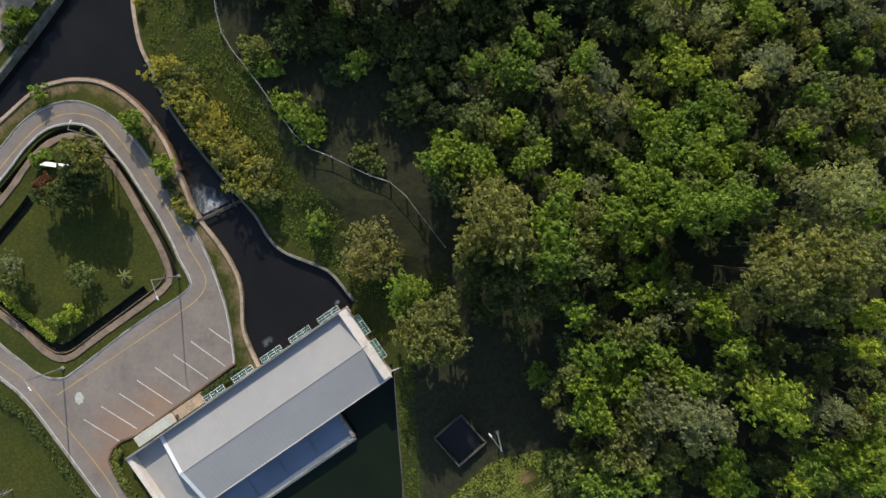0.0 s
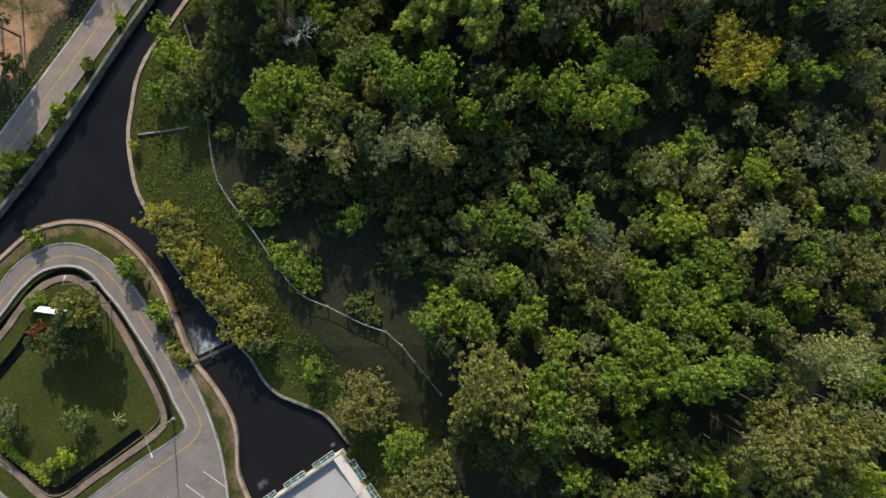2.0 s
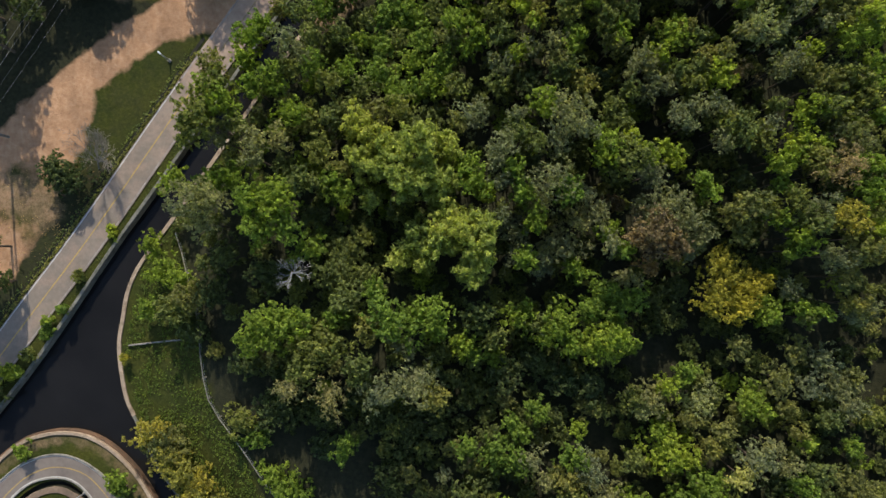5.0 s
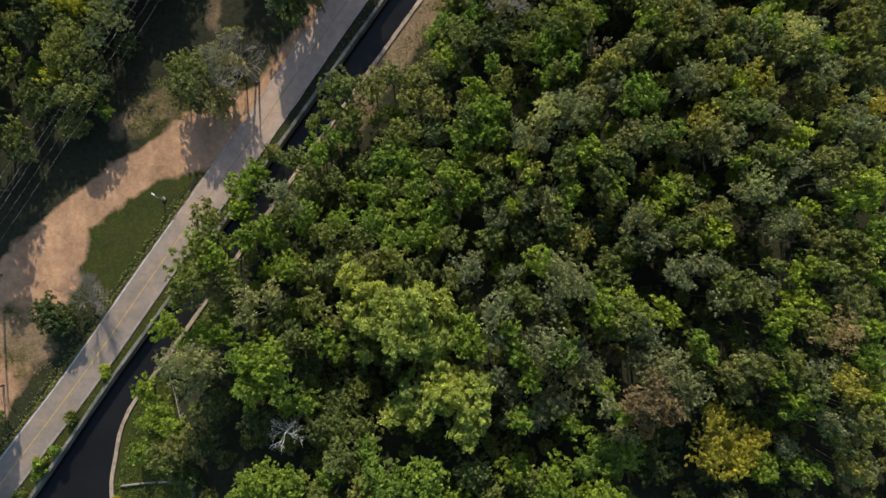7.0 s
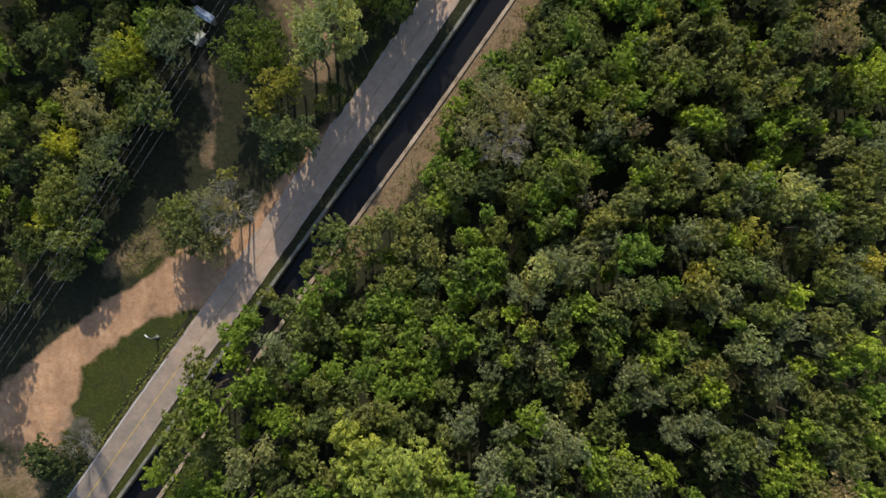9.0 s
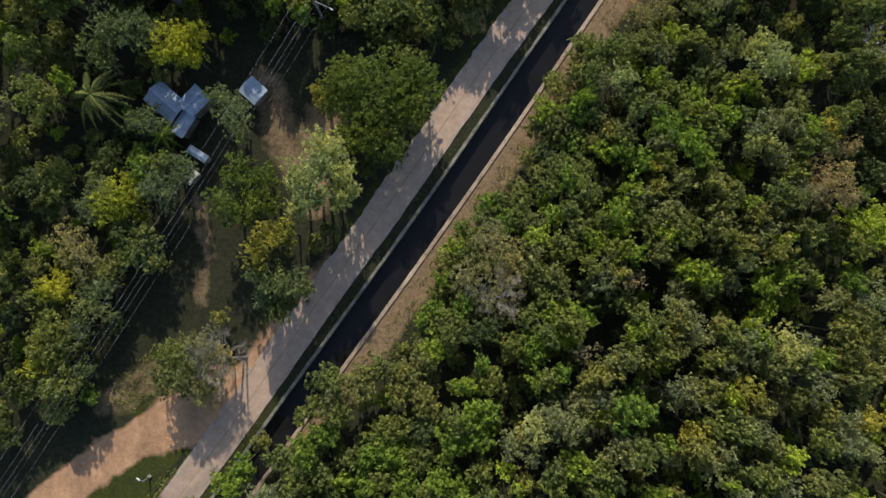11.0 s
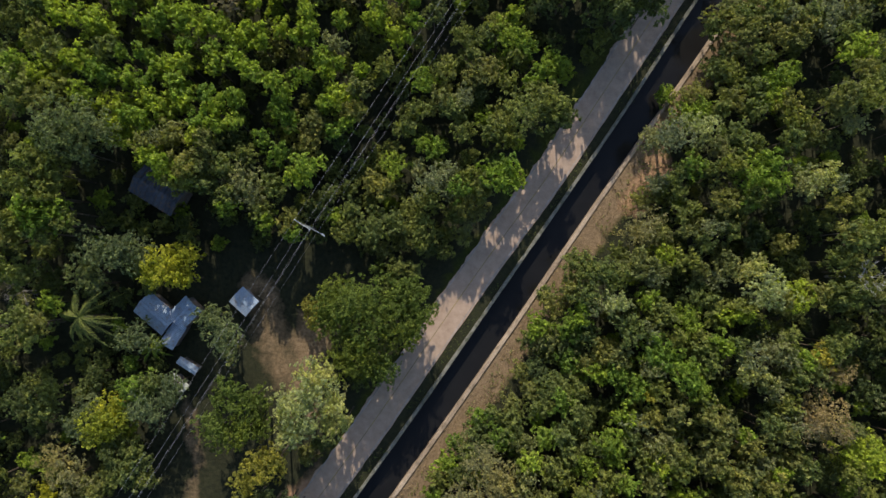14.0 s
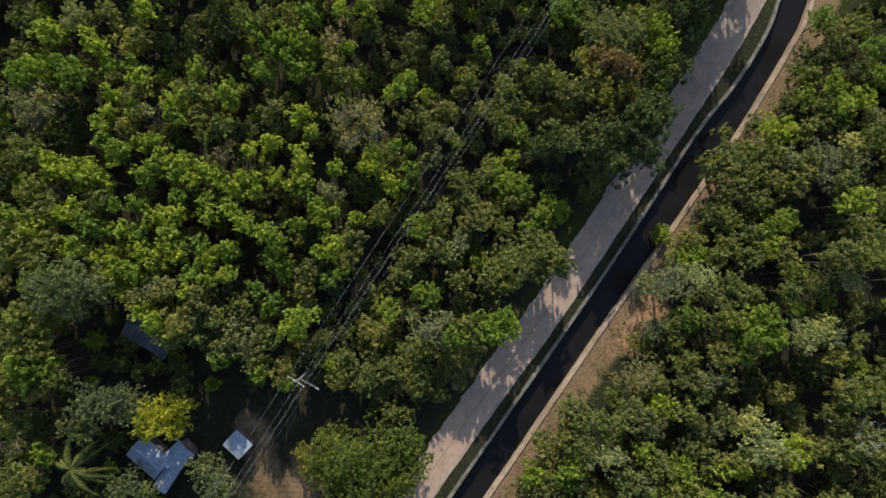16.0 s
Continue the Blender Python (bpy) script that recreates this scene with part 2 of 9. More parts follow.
def ground_material():
    """Grass, bare soil, dry stalks and leaf litter, by the masks of the ground sheet broken up by noise. Some shade is
    put into the lawn mask.
    """
    m, tree, p = material("ground_cover", 0.95, 0.0, 0.1)

    def mask(name, edge=0.35):
        a = tree.nodes.new("ShaderNodeAttribute")
        a.attribute_name = name
        n1 = calc(tree, "SUBTRACT", noise_at(tree, 2.2, 6, 0.7), 0.5)
        f = calc(tree, "ADD", a.outputs["Fac"], calc(tree, "MULTIPLY", n1, 0.9))
        return ramp(tree, f, [(0.5 - edge / 2, (0, 0, 0)), (0.5 + edge / 2, (1, 1, 1))])

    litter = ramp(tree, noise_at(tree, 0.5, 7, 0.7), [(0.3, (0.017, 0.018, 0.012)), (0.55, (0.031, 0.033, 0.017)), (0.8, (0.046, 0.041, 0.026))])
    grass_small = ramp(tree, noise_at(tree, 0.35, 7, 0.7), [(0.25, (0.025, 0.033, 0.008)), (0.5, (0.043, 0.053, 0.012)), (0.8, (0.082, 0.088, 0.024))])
    grass_big = ramp(tree, noise_at(tree, 5.0, 4), [(0.3, (0.7, 0.78, 0.8)), (0.7, (1.25, 1.1, 0.9))])
    grass = mix(tree, 1.0, grass_small, grass_big, "MULTIPLY")
    dry = ramp(tree, noise_at(tree, 0.3, 7, 0.75), [(0.25, (0.080, 0.058, 0.034)), (0.5, (0.205, 0.142, 0.082)), (0.8, (0.32, 0.235, 0.145))])
    soil_s = ramp(tree, noise_at(tree, 0.8, 8, 0.7), [(0.25, (0.285, 0.164, 0.091)), (0.5, (0.402, 0.242, 0.139)), (0.8, (0.505, 0.34, 0.215))])
    ruts = ramp(tree, noise_at(tree, 2.6, 5, 0.6, (1.0, 0.35, 1)), [(0.35, (0.75, 0.74, 0.74)), (0.65, (1.1, 1.08, 1.06))])
    soil = mix(tree, 1.0, soil_s, ruts, "MULTIPLY")
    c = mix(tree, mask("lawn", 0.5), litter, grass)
    c = mix(tree, mask("dry"), c, dry)
    c = mix(tree, mask("soil"), c, soil)
    tree.links.new(c, p.inputs["Base Color"])
    bumped(tree, p, noise_at(tree, 0.3, 7, 0.7), 0.12, 0.8)
    return m


GROUND = ground_material()


# ---- mesh helpers ----
def spline(pts, step=1.0, closed=False):
    """A smooth line through the points, as an array of x, y."""
    p = [Vector(q) for q in pts]
    n, out = len(p), []
    for i in range(n if closed else n - 1):
        if closed:
            a, b, c, d = p[i - 1], p[i], p[(i + 1) % n], p[(i + 2) % n]
        else:
            a, b, c, d = p[max(i - 1, 0)], p[i], p[i + 1], p[min(i + 2, n - 1)]
        k = max(1, round((c - b).length / step))
        for j in range(k):
            t = j / k
            out.append(0.5 * ((2 * b) + (c - a) * t + (2 * a - 5 * b + 4 * c - d) * t * t + (3 * b - a - 3 * c + d) * t ** 3))
    if not closed:
        out.append(p[-1])
    return np.array([tuple(q) for q in out])


def sides(line):
    """The unit normals to the right of a line."""
    d = np.gradient(line, axis=0)
    d /= np.linalg.norm(d, axis=1)[:, None]
    return np.stack([d[:, 1], -d[:, 0]], 1)


def shift(line, metres):
    return line + sides(line) * metres


def mesh_of(name, verts, faces, mat):
    me = bpy.data.meshes.new(name)
    me.from_pydata([tuple(v) for v in verts], [], [tuple(f) for f in faces])
    me.materials.append(mat)
    me.update()
    return me


def leaf_mesh(name, corners, mat):
    """A mesh of loose leaves out of an array (n, 3 or 4, 3)."""
    n, k = corners.shape[:2]
    me = bpy.data.meshes.new(name)
    me.vertices.add(n * k)
    me.vertices.foreach_set("co", np.ascontiguousarray(corners, dtype=np.float32).ravel())
    me.loops.add(n * k)
    me.loops.foreach_set("vertex_index", np.arange(n * k, dtype=np.int32))
    me.polygons.add(n)
    me.polygons.foreach_set("loop_start", np.arange(0, n * k, k, dtype=np.int32))
    me.update(calc_edges=True)
    if mat:
        me.materials.append(mat)
    return me


def thing(name, label, category, x=0, y=0, z=0, turn=0, group="", kind=""):
    ob = new(name)
    ob.matrix_world = pose(x, y, z, 0, 0, turn)
    return tagged(ob, label, category, group, kind)


def part(name, bm, mat, parent, label=""):
    me = bpy.data.meshes.new(name)
    bm.to_mesh(me)
    bm.free()
    me.materials.append(mat)
    ob = new(name, me)
    ob.parent = parent
    return tagged(ob, label)


def sub(name, me, parent, label=""):
    ob = new(name, me)
    ob.parent = parent
    return tagged(ob, label)


def box(bm, x0, y0, z0, x1, y1, z1, bevel=0.0):
    vs = [bm.verts.new((x, y, z)) for x in (x0, x1) for y in (y0, y1) for z in (z0, z1)]
    fs = [bm.faces.new([vs[i] for i in q]) for q in ((0, 1, 3, 2), (4, 6, 7, 5), (0, 4, 5, 1), (2, 3, 7, 6), (0, 2, 6, 4), (1, 5, 7, 3))]
    if bevel:
        bmesh.ops.bevel(bm, geom=list({e for f in fs for e in f.edges}), offset=bevel, segments=1, affect="EDGES")
    return bm


def boxed(*args, bevel=0.0):
    return box(bmesh.new(), *args, bevel=bevel)


def tube(bm, a, b, ra, rb=None, n=8):
    """A tapered rod from a to b."""
    a, b = Vector(a), Vector(b)
    rb = ra if rb is None else rb
    q = (b - a).to_track_quat("Z", "Y")
    rings = []
    for c, r in ((a, ra), (b, rb)):
        rings.append([bm.verts.new(c + q @ Vector((r * math.cos(2 * math.pi * i / n), r * math.sin(2 * math.pi * i / n), 0))) for i in range(n)])
    for i in range(n):
        bm.faces.new((rings[0][i], rings[0][(i + 1) % n], rings[1][(i + 1) % n], rings[1][i]))
    bm.faces.new(rings[1])
    bm.faces.new(rings[0][::-1])
    return bm


def kerb(line, width, low, high, lean=0.04):
    """A solid strip along a line, with bevelled top edges; wavers a little as cast walls do."""
    bm = bmesh.new()
    rng = np.random.default_rng(len(line))
    w = width / 2 + rng.normal(0, 0.012, len(line))
    s = sides(line)
    ring = []
    for p, n, k in zip(line, s, w):
        sec = ((-k, low), (-k, high - lean), (-k + lean, high), (k - lean, high), (k, high - lean), (k, low))
        ring.append([bm.verts.new((p[0] + n[0] * u, p[1] + n[1] * u, z)) for u, z in sec])
    for a, b in zip(ring, ring[1:]):
        for i in range(5):
            bm.faces.new((a[i], a[i + 1], b[i + 1], b[i]))
    bm.faces.new(ring[0])
    bm.faces.new(ring[-1][::-1])
    bmesh.ops.recalc_face_normals(bm, faces=bm.faces)
    return bm


def sheet(outline, z):
    """A flat polygon, triangulated."""
    from mathutils.geometry import tessellate_polygon
    pts = [Vector((p[0], p[1], z)) for p in outline]
    bm = bmesh.new()
    vs = [bm.verts.new(p) for p in pts]
    for t in tessellate_polygon([pts]):
        try:
            bm.faces.new([vs[i] for i in t])
        except ValueError:
            pass
    bmesh.ops.recalc_face_normals(bm, faces=bm.faces)
    if sum(f.normal.z * f.calc_area() for f in bm.faces) < 0:
        bmesh.ops.reverse_faces(bm, faces=bm.faces)
    return bm


def ribbon(left, right, z):
    """A flat strip between two lines of the same count."""
    bm = bmesh.new()
    a = [bm.verts.new((p[0], p[1], z)) for p in left]
    b = [bm.verts.new((p[0], p[1], z)) for p in right]
    for i in range(len(a) - 1):
        bm.faces.new((a[i], b[i], b[i + 1], a[i + 1]))
    bmesh.ops.recalc_face_normals(bm, faces=bm.faces)
    if sum(f.normal.z for f in bm.faces) < 0:
        bmesh.ops.reverse_faces(bm, faces=bm.faces)
    return bm


def inside(points, poly):
    """Which of the points (n, 2) lie in the polygon."""
    x, y = points[:, 0], points[:, 1]
    r = np.zeros(len(points), bool)
    q = np.roll(poly, -1, axis=0)
    for (ax, ay), (bx, by) in zip(poly, q):
        if ay == by:
            continue
        r ^= ((ay > y) != (by > y)) & (x < (bx - ax) * (y - ay) / (by - ay) + ax)
    return r


def distance(points, line):
    """From each of the points to the line."""
    best = np.full(len(points), 1e9)
    for a, b in zip(line[:-1], line[1:]):
        d = b - a
        t = np.clip(((points - a) @ d) / max(d @ d, 1e-9), 0, 1)
        best = np.minimum(best, np.linalg.norm(points - a - t[:, None] * d, axis=1))
    return best


def smooth(e0, e1, v):
    t = np.clip((v - e0) / (e1 - e0), 0, 1)
    return t * t * (3 - 2 * t)


# ---- the plan ----
WALL_W = spline([(-70, 6), (-54.1, 24.7), (-47.6, 32.9), (-39.5, 44.8), (-33.2, 53.6), (-17.9, 75.1), (-2.8, 96.3), (8.9, 113.3), (21.4, 131.6), (31.1, 146.6), (35.6, 152.4), (38.8, 157.4), (40.8, 162), (45, 176)])
BANK_E = spline([(-36.7, 25.9), (-37.7, 28.4), (-38.4, 33.4), (-38.0, 37.0), (-36.6, 42.3), (-31.1, 50.2), (-14.7, 73.6), (-2.0, 91.3), (8.9, 106.9), (20.6, 124.2), (30.3, 138.1), (36.0, 146.4), (38.7, 150.7), (42.6, 157.3), (44.9, 162.1), (48.6, 175)])
POND_E = spline([(-36.7, 25.9), (-34.2, 20.6), (-31.3, 16.3), (-28.3, 12.6), (-25.1, 8.8), (-24.1, 7.6), (-22.8, 5.3), (-21.1, 3.6), (-18.5, 2.5), (-15.8, 1.3), (-14.2, -0.4), (-12.8, -2.2)])
ISLAND = spline([(-68, 7), (-54.2, 19.1), (-50.2, 22.5), (-47.5, 23.6), (-44.8, 23.9), (-42.2, 23.5), (-39.9, 22.3), (-37.9, 20.6), (-36.2, 18.6), (-34.6, 16.0), (-33.8, 14.0), (-32.7, 11.3), (-31.4, 8.2), (-28.8, 4.7), (-27.5, 2.7), (-26.5, 0.7), (-26.0, -1.6), (-26.0, -4.0), (-25.8, -6.0), (-24.9, -8.3), (-24.0, -10.2)])
ROAD = spline([(-66, 14), (-51.6, 33.7), (-42.1, 46.3), (-31.9, 60.9), (-23.0, 73.2), (-13.4, 87.1), (-5.9, 97.6), (5.6, 114.4), (13.1, 124.8), (19.6, 134.6), (28.9, 148.9), (34.3, 157.3), (39.5, 167), (42, 176)])
LOOP_OUT = spline([(-66, 3), (-54.3, 15.9), (-52.4, 18.2), (-50.1, 20.1), (-47.5, 21.2), (-45.2, 21.4), (-43.0, 20.8), (-40.8, 19.4), (-39.0, 17.6), (-37.2, 15.4), (-35.0, 11.8), (-32.9, 8.4), (-30.6, 4.6), (-28.7, -0.1), (-27.6, -4.1), (-27.0, -8.2), (-26.9, -9.6)], 0.8)
LOOP_IN = spline([(-66, -1), (-54.4, 12.0), (-51.6, 15.5), (-49.3, 17.7), (-47.0, 18.6), (-44.6, 18.6), (-42.8, 17.6), (-41.3, 15.8), (-39.5, 13.6), (-37.8, 10.9), (-36.0, 8.1), (-34.2, 4.7), (-33.4, 2.8), (-32.3, 0.8), (-32.0, -0.1), (-32.7, -1.1), (-34.8, -2.5), (-36.6, -3.6), (-39.8, -5.8), (-43.5, -8.6), (-46.2, -10.6), (-47.3, -11.2), (-48.9, -11.2), (-50.5, -10.5), (-52.5, -8.9), (-54.7, -7.1), (-66, 3)], 0.8)
LOT_EDGE = [(-26.9, -9.6), (-31.3, -12.8), (-38.6, -18.0), (-40.5, -18.7), (-41.5, -19.6), (-42.0, -21.0), (-41.4, -22.5), (-40.1, -24.8), (-36, -31), (-40, -34), (-43.2, -25.5), (-45.0, -23.0), (-47.3, -19.8), (-49.9, -16.2), (-52.1, -13.5), (-54.8, -11.2), (-66, -2)]
PATH_RING = spline([(-66, -3), (-54.4, 9.7), (-51.6, 13.3), (-49.8, 15.5), (-47.5, 17.0), (-45.2, 17.3), (-43.1, 16.1), (-41.3, 14.1), (-39.5, 11.4), (-37.8, 8.3), (-35.6, 4.2), (-34.5, 0.9), (-35.2, -0.7), (-38.8, -3.4), (-43.4, -6.6), (-46.1, -8.6), (-47.7, -8.9), (-49.3, -8.1), (-52.0, -5.6), (-54.6, -3.6), (-66, 5)], 0.8)
TRACK = spline([(-60, 49.5), (-52, 56.5), (-47.1, 61.3), (-43.2, 64.7), (-39.3, 67.7), (-35.7, 70.2), (-32.5, 72.3), (-29.6, 73.7), (-24.5, 76.0)])
FENCE_LINE = spline([(-31.5, 47), (-28.6, 38), (-27.8, 32.0), (-26.9, 28.0), (-23.1, 22.9), (-18.2, 16.1), (-14.4, 14.1), (-10.6, 12.2), (-7.5, 11.0), (-5.0, 8.0), (-1.9, 3.9)], 0.5)
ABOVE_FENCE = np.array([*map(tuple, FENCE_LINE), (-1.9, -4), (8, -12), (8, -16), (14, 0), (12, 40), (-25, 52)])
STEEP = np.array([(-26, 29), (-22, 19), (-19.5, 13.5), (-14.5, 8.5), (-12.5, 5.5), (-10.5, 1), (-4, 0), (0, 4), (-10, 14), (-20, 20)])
SAND = np.array([(-42.5, 63.5), (-48.6, 59.5), (-53.5, 55), (-60, 50), (-60, 38), (-52.9, 40.4), (-48.9, 43.4), (-46.4, 46.5), (-45.6, 50.2), (-43.6, 53), (-42.6, 58), (-40.9, 63)])
TAILRACE = np.array([(-8.3, -9.6), (-7.6, -17.4), (-6.6, -38), (-42, -38), (-36, -27), (-25, -19.5)])
HEAD_END = [(-13.2, -3.6), (-24.0, -10.9)]
CANAL = np.array([*map(tuple, WALL_W), *map(tuple, BANK_E[::-1]), *map(tuple, POND_E[1:]), *HEAD_END, *map(tuple, ISLAND[::-1])])
# outlines of the sunlit grass and the shaded ground, both painted by the lawn mask
SOUTH_LIT_GRASS = np.array([(-2.0, -26.0), (3.4, -21.2), (11.0, -19.5), (14.0, -22.0), (16.0, -38.0), (-3.0, -38.0)])
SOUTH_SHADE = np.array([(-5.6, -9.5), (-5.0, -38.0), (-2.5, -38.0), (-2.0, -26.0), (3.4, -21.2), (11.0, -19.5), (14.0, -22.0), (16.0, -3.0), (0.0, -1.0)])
FIELD_EDGE = np.array([(-38.5, 74.5), (-35.0, 79.5), (-30.0, 82.0), (-26.0, 79.0), (-28.0, 75.0), (-33.0, 73.5)])
DITCH_N = spline([(-54.4, 10.9), (-51.4, 14.4), (-49.5, 16.6), (-47.3, 17.9), (-44.9, 18.1), (-43.0, 17.0), (-41.2, 15.0), (-39.2, 12.2), (-37.4, 9.2), (-35.4, 5.6), (-34.0, 2.6), (-33.6, 0.6)], 0.8)
DITCH_S = spline([(-35.5, 3.2), (-35.2, 1.5), (-36.2, -0.1), (-39.2, -2.4), (-43.6, -5.6), (-46.2, -7.5), (-47.6, -7.9), (-49.0, -7.2), (-51.5, -4.9), (-54.6, -2.2)], 0.8)
DITCH_W = spline([(-49.9, 11.4), (-51.3, 9.3), (-53.3, 6.9), (-56.5, 3.2)], 0.8)
DITCHES = [(shift(line, near), shift(line, far)) for line, near, far in ((DITCH_N, -0.22, 0.42), (DITCH_S[6:], -0.28, 0.72), (DITCH_W, -0.55, 0.55))]
LAWN_STRIP = np.array([(-42.4, 59.6), (-40.4, 62.4), (-36.8, 65.8), (-33.2, 68.8), (-29.0, 71.0), (-28.0, 69.0), (-35.1, 60.2), (-38.4, 55.6), (-40.0, 55.2), (-41.6, 57.0)])
# the wood's edge on the east side, as x for each y
EDGE_Y = [-60, -25, -10, 0, 8, 16, 24, 34, 45, 56, 64, 70, 82, 96, 120, 140, 160, 200]
EDGE_X = [13, 12, 11, 8, -1, -4, -10, -24, -29, -26, -21, -15.5, -4.5, 5, 22, 36, 48, 70]


def rise(p):
    """The ground's height at points (n, 2): a hillside east of the water, level elsewhere."""
    p = np.asarray(p, float).reshape(-1, 2)
    bank_x = np.interp(p[:, 1], [-10, -2, 1.3, 3.6, 7.6, 12.6, 20.6, 25.9, 33.4, 42.3, 50.2, 73.6, 106.9, 138, 162, 176],
                       [-8, -12, -15.8, -21, -24, -28.3, -34.2, -36.7, -38.4, -36.6, -31.1, -14.7, 8.9, 30.3, 44.9, 49])
    d = (p[:, 0] - bank_x) * 0.75
    top = np.interp(p[:, 1], [-12, 2, 10, 48, 70, 200], [0.3, 1.6, 3.0, 2.6, 1.0, 1.0])
    return top * smooth(2.0, 10.5, d)


def rise_at(x, y):
    return float(rise([(x, y)])[0])


def build_ground():
    from mathutils.geometry import delaunay_2d_cdt
    xs, ys = np.arange(-66, 66.1, 1.1), np.arange(-40, 178.1, 1.1)
    gx, gy = np.meshgrid(xs, ys)
    grid = np.stack([gx.ravel(), gy.ravel()], 1) + np.random.default_rng(3).uniform(-0.3, 0.3, (gx.size, 2))
    keep = distance(grid, np.vstack([CANAL, CANAL[:1]])) > 0.7
    keep &= distance(grid, np.vstack([TAILRACE, TAILRACE[:1]])) > 0.7
    far = [(a, b) for a in (-900, -300, -120, 0, 120, 300, 900) for b in (-900, -300, -90, 80, 250, 400, 900) if not (-70 < a < 70 and -44 < b < 182)]
    edges = []
    trenches = [np.vstack([a, b[::-1]]) for a, b in DITCHES]
    for loop in trenches:
        keep &= distance(grid, np.vstack([loop, loop[:1]])) > 0.4
    pts = [*map(tuple, grid[keep]), *far]
    for loop in (CANAL, TAILRACE, *trenches):
        k = len(pts)
        pts += [tuple(q) for q in loop]
        edges += [(k + i, k + (i + 1) % len(loop)) for i in range(len(loop))]
    vs, _, fs, *_ = delaunay_2d_cdt([Vector(p) for p in pts], edges, [], 0, 1e-4)
    v = np.array([tuple(q) for q in vs])
    f = np.array([tuple(t) for t in fs])
    mid = v[f].mean(1)
    for loop in (CANAL, TAILRACE, *trenches):
        hole = inside(mid, loop)
        f, mid = f[~hole], mid[~hole]
    z = rise(v)
    calm = np.minimum(distance(v, ROAD) - 2.5, distance(v, np.vstack([CANAL, CANAL[:1]])) - 0.5)
    calm = np.minimum(calm, np.where(v[:, 0] < -22, np.where(v[:, 1] < 24, 0.0, 9.0), 9.0))
    lumps = np.array([noise.noise((a * 0.35, b * 0.35, 0.0)) + 0.6 * noise.noise((a * 1.1, b * 1.1, 5.0)) for a, b in v])
    z = z - 0.05 + smooth(0, 3, calm) * lumps * 0.14 - 0.03
    me = mesh_of("ground", np.column_stack([v, z]), f, GROUND)
    bm = bmesh.new()
    bm.from_mesh(me)
    bmesh.ops.recalc_face_normals(bm, faces=bm.faces)
    if sum(q.normal.z for q in bm.faces) < 0:
        bmesh.ops.reverse_faces(bm, faces=bm.faces)
    bm.to_mesh(me)
    bm.free()
    # masks of what covers the ground; low lawn values also paint shade in places
    east = v[:, 0] - np.interp(v[:, 1], EDGE_Y, EDGE_X)
    d_bank, d_road = distance(v, BANK_E), distance(v, ROAD)
    side = ((v - np.array([-23.0, 73.2])) @ np.array([0.82, -0.57]))
    soil = 1.1 - smooth(1.4, 2.7, distance(v, TRACK) - 1.6 * smooth(-34, -27, v[:, 0]))
    soil = np.maximum(soil, np.where(inside(v, SAND), 0.8, 0.0))
    soil -= 0.5 * (1 - smooth(1.0, 6.0, distance(v, np.array([(-52.0, 52.5), (-47.5, 50.0), (-45.5, 47.0)])))) * inside(v, SAND)
    by_road = (1.05 - smooth(2.2, 4.4, d_road)) * smooth(70, 76, v[:, 1]) * (1 - 0.75 * smooth(88, 96, v[:, 1])) * (side < 0)
    soil = np.maximum(soil, by_road * 0.75)
    soil = np.maximum(soil, (1 - smooth(1.0, 3.2, distance(v, np.array([(23.5, 122.5), (26.5, 127.0)])))) * 0.58)
    soil = np.maximum(soil, (1 - smooth(0.4, 1.6, distance(v, np.array([(-13.4, 101), (-13.2, 105.0)])))) * 0.5)
    soil = np.maximum(soil, (1 - smooth(0.6, 2.4, distance(v, np.array([(7.0, -22.5), (7.5, -23)])))) * 0.45)
    dry = (1 - smooth(2.0, 4.2, d_bank)) * smooth(66, 74, v[:, 1]) * 0.95
    dry = np.maximum(dry, (1 - smooth(1.0, 5.0, distance(v, np.array([(-52.0, 52.5), (-47.5, 50.0)])))) * 0.62)
    dry = np.maximum(dry, (1 - smooth(0.9, 2.8, distance(v, ISLAND))) * 0.50)
    dry = np.maximum(dry, (1 - smooth(0.8, 3.4, distance(v, np.array([(-14.0, 98.5), (-13.0, 108.5)])))) * 0.8)
    dry = np.maximum(dry, (1 - smooth(0.5, 1.5, distance(v, np.array([(-27.0, 87.0), (-26.2, 93.0), (-27.5, 99.0)])))) * 0.56)
    dry = np.maximum(dry, (1 - smooth(1.0, 4.0, distance(v, np.array([(-37, 75.5), (-32, 78.5)])))) * 0.52)
    dry = np.maximum(dry, (1 - smooth(1.2, 4.2, distance(v, np.array([(-19.5, 112.0), (-18.0, 107.5), (-16.5, 103.0)])))) * 0.56)
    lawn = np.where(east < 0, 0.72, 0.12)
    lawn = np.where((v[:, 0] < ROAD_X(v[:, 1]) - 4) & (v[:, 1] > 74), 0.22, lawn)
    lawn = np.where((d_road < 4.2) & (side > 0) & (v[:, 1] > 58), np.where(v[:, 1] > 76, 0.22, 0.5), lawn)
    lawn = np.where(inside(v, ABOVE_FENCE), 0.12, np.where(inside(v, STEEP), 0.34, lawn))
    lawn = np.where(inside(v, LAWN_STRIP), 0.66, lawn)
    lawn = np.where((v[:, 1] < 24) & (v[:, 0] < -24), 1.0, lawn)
    # lawn nearly off here: the trees' shade is painted as dark ground
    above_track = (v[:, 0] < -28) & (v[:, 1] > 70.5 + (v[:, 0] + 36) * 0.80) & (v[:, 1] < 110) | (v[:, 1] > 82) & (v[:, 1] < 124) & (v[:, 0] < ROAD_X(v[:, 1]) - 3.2)
